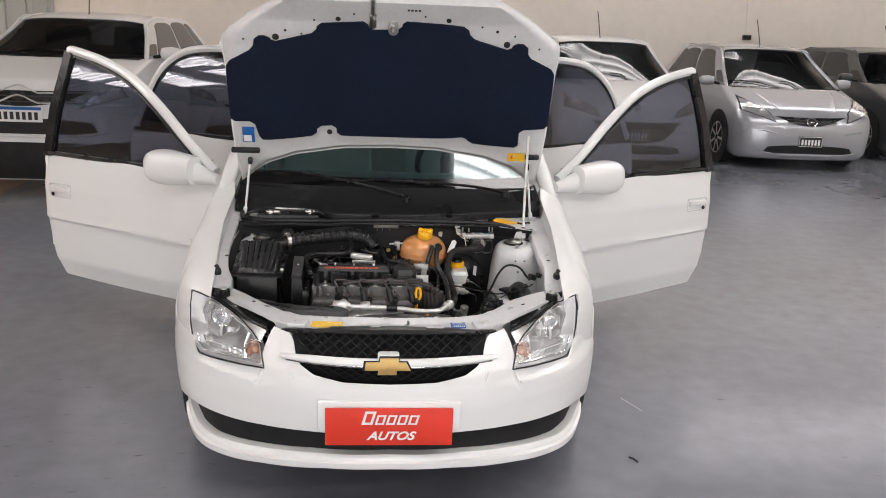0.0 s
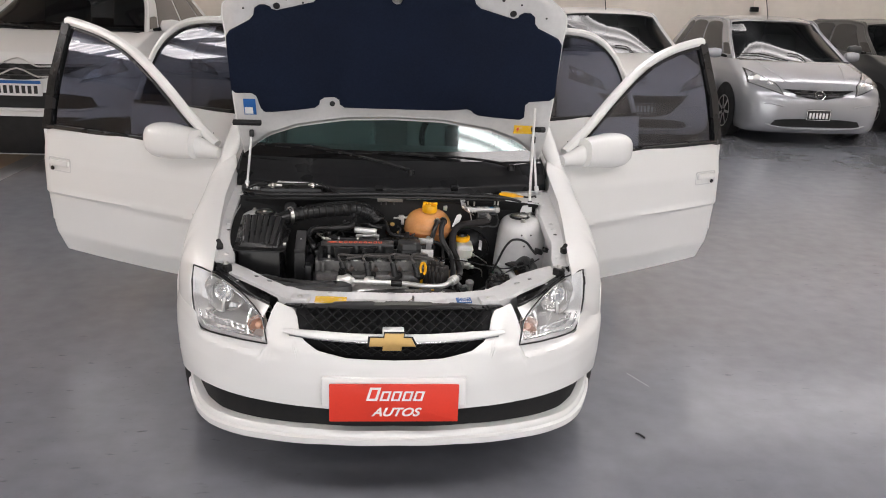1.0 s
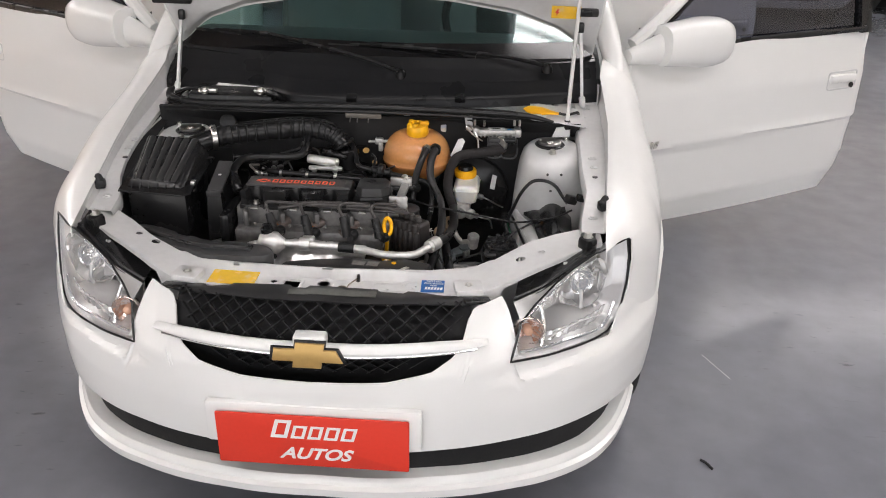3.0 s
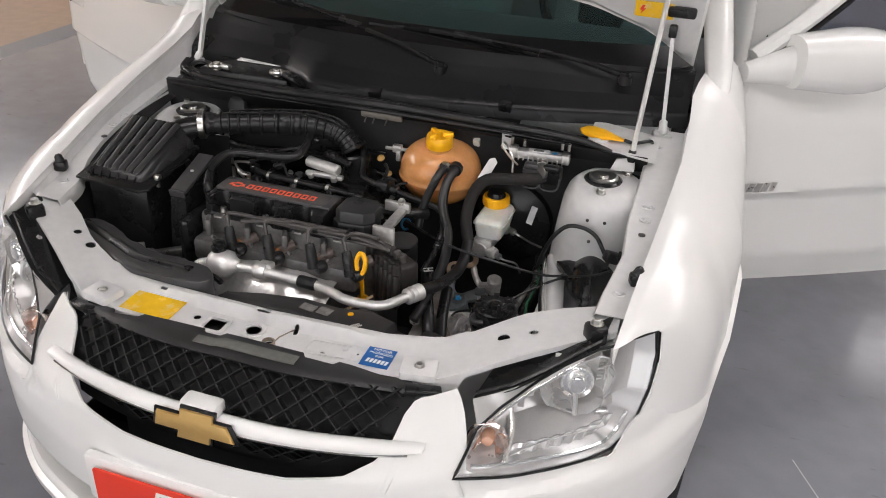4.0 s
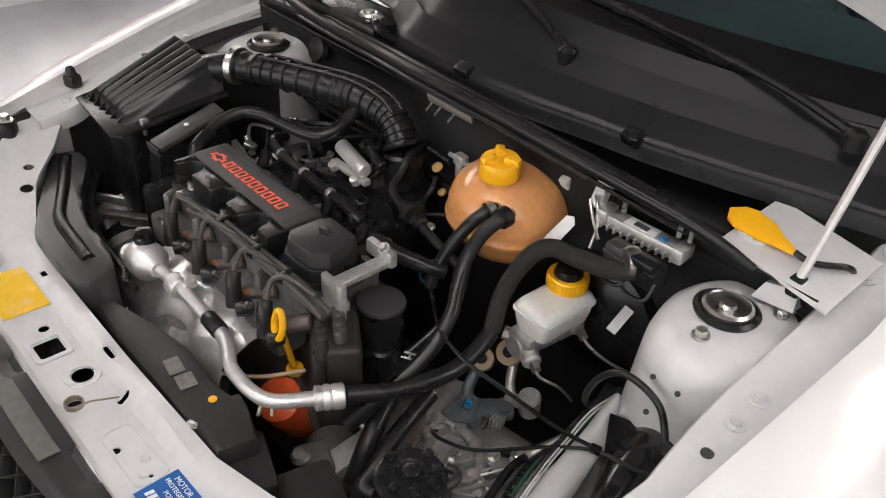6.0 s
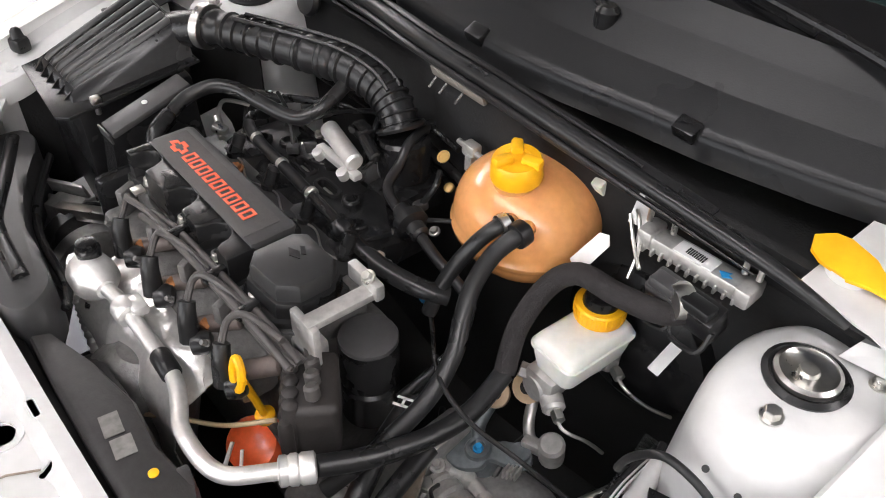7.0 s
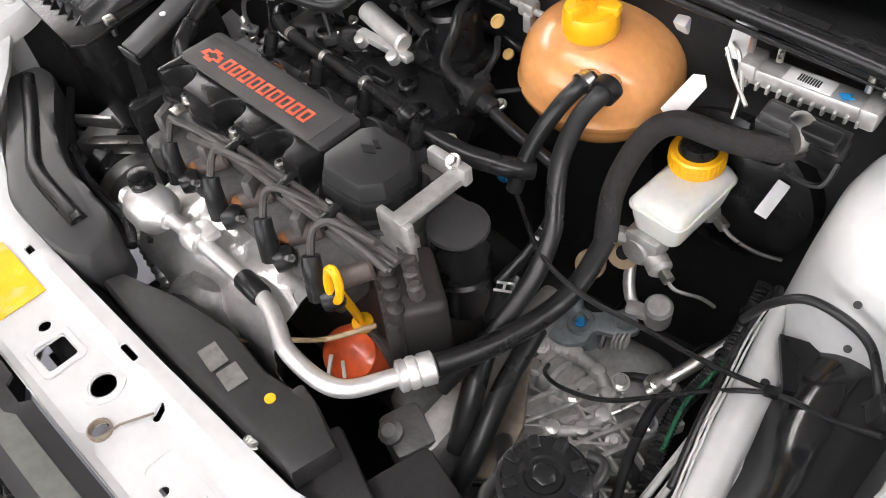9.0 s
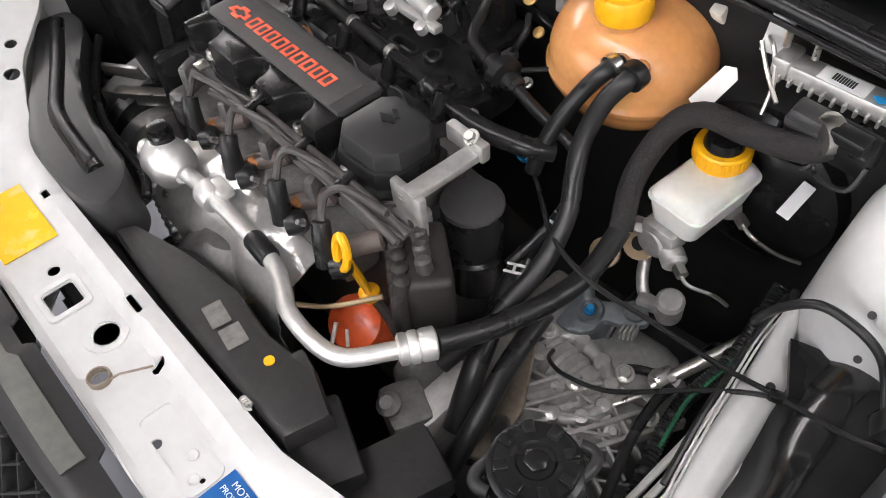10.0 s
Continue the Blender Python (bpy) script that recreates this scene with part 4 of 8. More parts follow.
def door(name, length, front, label):
    """A whole door about its hinge line, closed along +x, outside towards -y."""
    d = thing(name, label, "door")
    fn = door_skin(length, 0.298, 0.945, 0.925)
    out = lambda s: ([Vector((p[0], -p[1], p[2])) for p in s[0]], [list(reversed(q)) for q in s[1]])
    skin = part("skin", out(sheet(fn, 40, 40, 0.003)), PAINT, d)
    part("inner_panel", box(0.03, length - 0.20, 0.035, 0.075, 0.42, 0.92, 0.015), GREYPL, d)
    part("shell_edge", box(length - 0.03, length - 0.012, 0.02, 0.08, 0.46, 0.92, 0.006), PAINT, d)
    part("shell_edge", box(0.004, 0.02, 0.02, 0.08, 0.36, 0.92, 0.006), PAINT, d)
    a, b = door_frame_line(length, front)
    bar = lambda line, r: tube([(x, -lean_at(z), z) for x, z in line], r, 8)
    # painted upper frame and black rear upright
    fr = part("window_frame", bar(a if front else b, 0.022), PAINT, d)
    part("upright", loft([[(x - 0.028, -lean_at(z) - 0.016, z), (x + 0.024, -lean_at(z) - 0.016, z), (x + 0.024, -lean_at(z) + 0.02, z), (x - 0.028, -lean_at(z) + 0.02, z)] for x, z in (b if front else a)], True), PLASTIC, d, "black window upright")
    part("window_seal", bar([(x + (0.02 if i else 0.04), z - 0.024) for i, (x, z) in enumerate(a)] if front else [(x - 0.01, z - 0.026) for x, z in b], 0.008), RUBBER, d)
    part("belt_seal", box(0.1 if front else 0.04, length - 0.04, 0.012, 0.03, 0.925, 0.945, 0.004), RUBBER, d)
    la = spline([(x, z, 0) for x, z in a], 5)
    lb = spline([(x, z, 0) for x, z in b], 5)
    outline = [(p.x, p.y) for p in la] + [(p.x, p.y) for p in lb[1:]]
    outline = outline + [(outline[-1][0], 0.93), (outline[0][0] + 0.02, 0.93)]
    bm = to_bm(plate(outline, (), 0.004))
    for z in np.arange(0.98, 1.42, 0.05):
        bmesh.ops.bisect_plane(bm, geom=bm.verts[:] + bm.edges[:] + bm.faces[:], plane_co=(0, z, 0), plane_no=(0, 1, 0))
    gl = from_bm(bm)
    gl = ([Vector((p[0], -lean_at(p[1]) + p[2] + 0.004, p[1])) for p in gl[0]], gl[1])
    g = part("glass", gl, GLASS, d, "tinted side window")
    g.visible_shadow = False
    # handle with lock
    hx = length - 0.135
    h = part("handle", block((hx, -0.006, 0.766), (0.128, 0.026, 0.030), 0.009), PAINT, d)
    part("recess", plate(rrect(0, 0, 0.150, 0.070, 0.014), [rrect(0, 0, 0.140, 0.060, 0.012)], 0.003, Matrix.Translation((hx, -0.004, 0.758)) @ Matrix.Rotation(radians(90), 4, "X"), 0.001), BAY, h)
    part("lock", lathe([(0.010, 0), (0.010, 0.004), (0.006, 0.005)], 14, aim((length - 0.088, -0.009, 0.738), (0, -1, 0))), PLASTIC, h)
    if front:
        # corner piece with the mirror
        part("corner_trim", loft([[(0.03, 0.0, 0.94), (0.22, 0.0, 0.94), (0.06, 0.035, 1.0)], [(0.03, 0.03, 0.94), (0.22, 0.03, 0.94), (0.06, 0.06, 1.0)]]), PLASTIC, d)
        mr = part("mirror", loft(mirror_rings()), PAINT, d, "white painted door mirror")
        part("mirror_foot", loft(foot_rings()), PAINT, mr)
        part("mirror_glass", plate(rrect(0, 0, 0.185, 0.115, 0.035), (), 0.003, Matrix.Translation((0.25, 0.052, 0.955)) @ Matrix.Rotation(radians(-90), 4, "X")), CHROME, mr)
        for hz in (0.80, 0.45):
            part("hinge", block((0.0, 0.03, hz), (0.05, 0.03, 0.06), 0.006), PAINT, d)
        # model name on the skin as plain dark bars
        part("badge", join(*[plate([(0.012 + k * 0.021 + 0.008 * q, 0.614 + 0.024 * q) for q in (0, 1)] + [(0.012 + k * 0.021 + 0.015 + 0.008 * q, 0.614 + 0.024 * q) for q in (1, 0)], (), 0.002, Matrix.Translation((0, -0.017, 0)) @ Matrix.Rotation(radians(90), 4, "X")) for k in range(6)]), STEEL, skin)
    return d


def mirror_rings():
    out = []
    for t in np.linspace(0, 1, 11):
        x = 0.095 + 0.285 * t
        e = math.sqrt(max(0.0, 1 - (2 * t - 1) ** 4)) if t > 0.5 else 0.80 + 0.2 * min(1, 2 * t)
        e = max(e, 0.12)
        hz, hy = 0.078 * e, 0.072 * e
        cy = -0.012
        ring = []
        for j in range(20):
            a = 2 * math.pi * j / 20
            c, s = math.cos(a), math.sin(a)
            ring.append((x, cy + hy * (abs(c) ** 0.7) * (1 if c > 0 else -1) * (1.0 if c < 0 else 0.85), 0.955 + hz * (abs(s) ** 0.8) * (1 if s > 0 else -1)))
        out.append(ring)
    return out


def foot_rings():
    out = []
    for t in np.linspace(0, 1, 6):
        x = -0.012 + 0.16 * t
        out.append([(x, 0.012 - 0.022 * t + (0.024 + 0.012 * t) * math.cos(a), 0.922 + 0.030 * t + (0.024 + 0.038 * t) * math.sin(a)) for a in np.linspace(0, 2 * math.pi, 13)[:-1]])
    return out


def hang(d, hinge_xy, sx, open_deg):
    """Hang a door on its hinge; a door on the other side is mirrored in its meshes."""
    d.parent = car
    if sx < 0:
        for o in d.children_recursive:
            o.data = o.data.copy()
            o.data.transform(Matrix.Scale(-1, 4, (1, 0, 0)))
            o.data.flip_normals()
    # closed: along +y of the car, outside towards sx
    turn = (90 - open_deg) if sx > 0 else -(90 - open_deg)
    d.matrix_basis = Matrix.Translation((*hinge_xy, 0)) @ Matrix.Rotation(radians(turn), 4, "Z")


dl = "white door standing open with tinted window"
hang(door("front_door", 1.11, True, dl), (0.765, 1.265), 1, 60)
hang(door("front_door", 1.11, True, dl), (-0.765, 1.265), -1, 60)
hang(door("rear_door", 0.92, False, dl), (0.775, 2.36), 1, 62)
hang(door("rear_door", 0.92, False, dl), (-0.775, 2.36), -1, 62)

# ---- bonnet ----
HOODY = [(0.93, 1.20), (0.956, 1.177), (1.07, 1.085), (1.19, 1.035), (1.34, 1.0), (1.53, 0.95), (1.63, 0.905), (1.70, 0.85), (1.74, 0.80)]


def hood_point(x, h, off=0.0):
    """Bonnet raised on its hinges: h from the hinge edge (0) to the front lip (1), off towards the engine."""
    z = 0.945 + 0.755 * h
    y = lerp_table(HOODY, z)[0] + 0.03 - 0.03 * (x / 0.66) ** 2
    return Vector((x, y - 0.96 * off, z - 0.25 * off))


def hood_foot(x):
    """The curved hinge edge: high in the middle, low at the corners."""
    return lerp_table([(0, 0.222), (0.2, 0.214), (0.4, 0.172), (0.52, 0.114), (0.58, 0.055), (0.625, 0.0), (0.7, 0.0)], abs(x))[0]


def hood_half(h):
    return lerp_table([(0, 0.632), (0.06, 0.634), (0.25, 0.641), (0.45, 0.647), (0.66, 0.652), (0.74, 0.660), (0.80, 0.657), (0.84, 0.630), (0.91, 0.555), (0.96, 0.49), (1.0, 0.43), (1.04, 0.36)], h)[0]


def hood_skin(u, v):
    x = -1 + 2 * v
    h = u
    for _ in range(3):
        f = hood_foot(x * hood_half(h))
        h = f + (1.04 - f) * u
    return hood_point(x * hood_half(h), h)


hood = part("bonnet", sheet(hood_skin, 40, 40, 0.003), PAINT, car, "raised white bonnet seen from its inner side")


def hood_inner(u, v):
    h, w = u, -1 + 2 * v
    for _ in range(3):
        f = hood_foot(w * hood_half(h)) + 0.008
        h = f + (1.025 - f) * u
    x = w * (hood_half(h) - 0.006)
    e = min(v, 1 - v)
    off = 0.030 * min(1, e / 0.03)
    return hood_point(x, h, off * min(1, u / 0.03) * min(1, (1 - u) / 0.03) + 0.004)


part("inner_frame", sheet(hood_inner, 60, 80, 0.002), BAY, hood)
PADL = [(-0.642, 0.680), (-0.537, 0.756), (-0.527, 0.819), (-0.474, 0.821), (-0.464, 0.790), (-0.296, 0.845), (-0.289, 0.891), (-0.099, 0.908), (-0.093, 0.867), (0.033, 0.873), (0.035, 0.915), (0.201, 0.907), (0.286, 0.896), (0.302, 0.842),
        (0.460, 0.786), (0.468, 0.826), (0.524, 0.821), (0.530, 0.757), (0.595, 0.719), (0.640, 0.689), (0.636, 0.382), (0.523, 0.367), (0.525, 0.267), (0.321, 0.285), (0.305, 0.321), (0.228, 0.308), (-0.218, 0.309), (-0.224, 0.366), (-0.297, 0.360), (-0.303, 0.307), (-0.504, 0.274), (-0.528, 0.282), (-0.548, 0.378), (-0.638, 0.376)]


def hood_pad():
    # corners softened
    line = []
    for i, p in enumerate(PADL):
        a, b = PADL[i - 1], PADL[(i + 1) % len(PADL)]
        for q in (a, b):
            d = math.hypot(q[0] - p[0], q[1] - p[1])
            k = min(0.35, 0.016 / d)
            line.append((p[0] + (q[0] - p[0]) * k, p[1] + (q[1] - p[1]) * k))
    pl = []
    for i, p in enumerate(line):
        q = line[(i + 1) % len(line)]
        n = max(1, int(math.hypot(p[0] - q[0], p[1] - q[1]) / 0.05))
        pl += [(p[0] + (q[0] - p[0]) * k / n, p[1] + (q[1] - p[1]) * k / n) for k in range(n)]
    bm = to_bm(plate(pl, (), 0.018, None, 0.004))
    bmesh.ops.triangulate(bm, faces=[f for f in bm.faces if len(f.verts) > 4])
    bmesh.ops.subdivide_edges(bm, edges=[e for e in bm.edges if e.calc_length() > 0.12], cuts=2, use_grid_fill=False)
    s = from_bm(bm)
    return [hood_point(p[0], p[1], 0.030 + p[2]) for p in s[0]], s[1]


part("insulation_pad", hood_pad(), PAD, hood, "dark blue felt insulation pad")


def hood_strip(x0, x1, h0, h1, off, nx=8, nh=4, t=0.002):
    return sheet(lambda u, v: hood_point(x0 + (x1 - x0) * u, h0 + (h1 - h0) * v, off), nx, nh, t)


def on_hood(x, h, off):
    """A pose on the inner side of the bonnet, z towards the engine."""
    p, a, b = hood_point(x, h, off), hood_point(x + 0.01, h, off), hood_point(x, h + 0.01, off)
    ex = (a - p).normalized()
    ey = (b - p).normalized()
    return Matrix.Translation(p) @ Matrix((ex, ey, ex.cross(ey))).transposed().to_4x4() @ Matrix.Rotation(0, 4, "X")


for x, h, r in ((-0.448, 0.816, 0.013), (0.442, 0.817, 0.013), (-0.57, 0.80, 0.004), (-0.41, 0.85, 0.005), (-0.35, 0.835, 0.004), (-0.30, 0.905, 0.004), (-0.21, 0.915, 0.010), (-0.15, 0.94, 0.004), (0.12, 0.94, 0.004), (0.21, 0.925, 0.010), (0.34, 0.90, 0.004), (0.40, 0.88, 0.006), (0.47, 0.86, 0.004), (0.57, 0.80, 0.004), (-0.25, 0.325, 0.011)):
    part("hole", lathe([(r, 0.0), (r, 0.0012), (r * 0.8, 0.0016)], 16, on_hood(x, h, 0.036)), INK, hood)
part("striker", join(block((0, 0, 0), (0.028, 0.06, 0.02), 0.004), rod((0, -0.03, 0.005), (0, -0.085, 0.02), 0.0045), rod((0, 0.02, 0), (0, 0.10, 0.004), 0.010)), STEEL, hood).matrix_basis = on_hood(-0.079, 0.914, 0.04)
part("spring_pin", join(tube([(0.017 * math.cos(a), 0.017 * math.sin(a), 0.005 + 0.012 * a / 6.28) for a in np.linspace(0, 6.28 * 4, 60)], 0.0028, 6, 0), rod((0, 0, 0), (0, 0, 0.075), 0.006)), STEEL, hood).matrix_basis = on_hood(-0.001, 0.895, 0.036)
part("release_label", plate(rrect(0, 0, 0.07, 0.02, 0.002), (), 0.0008, on_hood(0.075, 0.968, 0.036)), BAY, hood)
for k in range(4):
    part("label_bar", plate(rrect(0.09 + 0.014 * k, 0.0, 0.009, 0.008, 0.001), (), 0.0006, on_hood(-0.035, 0.968, 0.0375)), INK, hood)
wl = part("warning_label", hood_strip(0.490, 0.572, 0.187, 0.234, 0.040), LABELY, hood, "yellow high voltage warning label")
part("lightning_mark", plate([(0.0, 0.010), (0.006, 0.010), (0.003, 0.002), (0.008, 0.002), (-0.003, -0.012), (0.0, -0.002), (-0.005, -0.002)], (), 0.0008, on_hood(0.505, 0.210, 0.0425)), REDSIGN, wl)
bl = part("info_label", hood_strip(-0.597, -0.550, 0.260, 0.345, 0.040), BLUE, hood, "blue and white information label")
part("label_bar", hood_strip(-0.593, -0.562, 0.266, 0.30, 0.0425), WHITE, bl)
for sx in (1, -1):
    part("rubber_buffer", block(tuple(hood_point(sx * 0.590, 0.216, 0.045)), (0.115 if sx < 0 else 0.060, 0.022, 0.020), 0.006, (20, 0, 0)), RUBBER, hood)
    arm = part("hinge_arm", loft([[(sx * (0.593 - 0.015 * t) + sx * 0.004 * c, 1.008 + 0.05 * t + 0.007 * s, 0.858 + 0.185 * t) for c, s in ((1, 1), (-1, 1), (-1, -1), (1, -1))] for t in np.linspace(0, 1, 6)]), BAY, hood)
    part("hinge_foot", tube([(sx * 0.593, 1.008, 0.862), (sx * 0.595, 0.995, 0.845), (sx * 0.60, 1.03, 0.835)], 0.009, 8), BAY, arm)
    part("end_plug", block((sx * 0.577, 1.058, 1.05), (0.018, 0.02, 0.03), 0.005), RUBBER, arm)
prop = part("prop_rod", tube([(0.545, 0.872, 0.825), (0.548, 0.90, 0.90), (0.556, 0.955, 1.08), (0.562, 0.985, 1.19)], 0.0055, 8), ALUT, car, "steel bonnet prop rod")
part("rod_clip", block((0.545, 0.872, 0.822), (0.018, 0.02, 0.025), 0.004), PLASTIC, prop)
part("rod_bracket", loft([[(0.505, 0.855, 0.79), (0.555, 0.865, 0.79), (0.555, 0.905, 0.79), (0.515, 0.91, 0.79)], [(0.515, 0.86, 0.815), (0.553, 0.866, 0.822), (0.553, 0.90, 0.822), (0.52, 0.905, 0.815)]]), BAY, prop)


# ---- engine bay: sheet metal ----
SUPF = [(0, 0.182), (0.25, 0.184), (0.33, 0.195), (0.40, 0.235), (0.47, 0.285), (0.53, 0.325), (0.60, 0.365)]
SUPR = [(0, 0.287), (0.22, 0.290), (0.32, 0.312), (0.38, 0.358), (0.44, 0.405), (0.50, 0.430), (0.60, 0.452)]

SUPRL = [(0, 0.287), (0.22, 0.286), (0.30, 0.294), (0.36, 0.312), (0.43, 0.342), (0.50, 0.400), (0.60, 0.465)]


def support_rear(x):
    """Rear edge of the support; it is narrower on the intake side."""
    return lerp_table(SUPR if x >= 0 else SUPRL, abs(x))[0]


def support_z(x, y):
    a = abs(x)
    base = lerp_table([(0, 0.648), (0.3, 0.655), (0.36, 0.664), (0.42, 0.680), (0.566, 0.706), (0.62, 0.716)], a)[0]
    if a < 0.36:
        f, r = lerp_table(SUPF, a)[0], support_rear(x)
        t = (y - f) / (r - f)
        dip = lerp_table([(0, 0.0), (0.08, -0.008), (0.70, -0.008), (0.80, 0.007), (0.93, 0.007), (1.0, 0.0)], t)[0]
        flat = min(1, max(0, (0.30 - a) / 0.03)) * (1 if x < 0.16 and x > -0.15 else 0.45)
        base += dip * flat + (0.004 if t > 0.7 else 0)
    return base


def support_loops():
    xs = np.linspace(-0.60, 0.60, 61)
    outer = [(x, lerp_table(SUPF, abs(x))[0]) for x in xs] + [(x, support_rear(x)) for x in reversed(xs)]
    holes = [rrect(-0.081, 0.221, 0.034, 0.032, 0.004), circle(-0.012, 0.234, 0.0135, 18), rrect(-0.215, 0.268, 0.014, 0.009, 0.002), circle(-0.122, 0.229, 0.007, 12),
             rrect(-0.010, 0.270, 0.027, 0.009, 0.004), rrect(0.061, 0.254, 0.009, 0.016, 0.004), circle(0.033, 0.206, 0.010, 14), circle(0.13, 0.213, 0.0055, 12),
             circle(0.191, 0.226, 0.003, 8), circle(0.418, 0.323, 0.011, 16), circle(0.465, 0.345, 0.008, 14), circle(-0.418, 0.323, 0.010, 16), circle(-0.465, 0.345, 0.008, 14)]
    return outer, holes


outer, holes = support_loops()
sup = part("radiator_support", surf_plate(outer, holes, support_z, 0.002, 0.016), BAY, car, "white pressed steel radiator support with holes")
for nm, edge, dz in (("front_flange", lambda x: lerp_table(SUPF, abs(x))[0], -0.055), ("rear_flange", support_rear, -0.035)):
    part(nm, sheet(lambda u, v: (lambda x, y: (x, y, support_z(x, y) - 0.001 + dz * v * (1 if abs(x) < 0.37 else 0.2)))(-0.6 + 1.2 * u, edge(-0.6 + 1.2 * u)), 60, 3, 0.002), BAY, sup)
# raised rims and the pressed panel
ringm = lambda x, y: Matrix.Translation((x, y, support_z(x, y)))
part("hole_rim", lathe([(0.0145, -0.002), (0.0152, 0.0012), (0.0225, 0.0016), (0.0232, -0.002)], 28, ringm(-0.012, 0.234)), BAY, sup)
part("hole_rim", plate(rrect(0, 0, 0.050, 0.048, 0.008), [rrect(0, 0, 0.036, 0.034, 0.005)], 0.003, ringm(-0.081, 0.221), 0.0012), BAY, sup)
part("pressed_rim", surf_plate(rrect(0.148, 0.227, 0.104, 0.040, 0.010), [rrect(0.148, 0.227, 0.097, 0.033, 0.007)], lambda x, y: support_z(x, y) + 0.0010, 0.0016, 0.012), BAY, sup)
for q in ((0.165, 0.232), (0.185, 0.221)):
    part("dimple", lathe([(0.0055, 0), (0.005, 0.0012), (0.003, 0.0006)], 14, ringm(*q)), BAY, sup)
part("latch_spring", join(tube([(0.033 + 0.0105 * math.cos(a), 0.206 + 0.0105 * math.sin(a), 0.640 + 0.002 * a / 6.28) for a in np.linspace(0, 6.28 * 4, 64)] + [(0.045, 0.222, 0.648), (0.060, 0.250, 0.649)], 0.0012, 8, 0)), BRONZE, sup)
for sx in (1, -1):
    pd = part("stop_pad", plate(rrect(0, 0, 0.060, 0.050, 0.006), (), 0.013, Matrix.Translation((sx * 0.306, 0.212, 0.654)) @ Matrix.Rotation(radians(sx * 10), 4, "Z"), 0.003), BAY, sup)
    part("screw", hexbolt((sx * 0.306, 0.213, 0.667), (0, 0, 1), 0.006, 0.003), STEEL, pd)
    br = part("corner_bracket", block((sx * 0.566, 0.350, 0.708), (0.034, 0.034, 0.040), 0.008, (0, 0, sx * 35)), PLASTIC, sup)
    part("bolt", hexbolt((sx * 0.566, 0.353, 0.727), (0, 0, 1), 0.008, 0.010), STEEL, br)


def label_on_support(cx, cy, w, h, a, material, name, lab):
    def fn(u, v):
        p = Vector(((u - 0.5) * w, (v - 0.5) * h))
        x, y = cx + p.x * math.cos(a) - p.y * math.sin(a), cy + p.x * math.sin(a) + p.y * math.cos(a)
        return x, y, support_z(x, y) + 0.0022
    return part(name, sheet(fn, 10, 8, 0.0008), material, sup, lab)


ylab = label_on_support(-0.209, 0.2235, 0.102, 0.060, 0.0, LABELY, "yellow_label", "yellow paper label with pale glare in its colour")
blab = label_on_support(0.228, 0.2265, 0.050, 0.052, 0.02, BLUE, "blue_label", "blue oil label with white print")
for k, (txt, w) in enumerate((("MOTOR", 0.009), ("PROTEGIDO", 0.0075), ("POR", 0.0075))):
    text_mesh(txt, w, SIGNW, Matrix.Translation((0.230, 0.2445 - 0.009 * k, support_z(0.23, 0.2285) + 0.0036)), blab, "lettering", 0.0, 0.0002)
part("brand_bars", join(*[plate([(0.2115 + 0.0066 * k + 0.0015 * q, 0.2085 + 0.010 * q) for q in (0, 1)] + [(0.2115 + 0.0066 * k + 0.0045 + 0.0015 * q, 0.2085 + 0.010 * q) for q in (1, 0)], (), 0.0006, Matrix.Translation((0, 0, support_z(0.23, 0.2285) + 0.0034))) for k in range(6)]), SIGNW, blab)

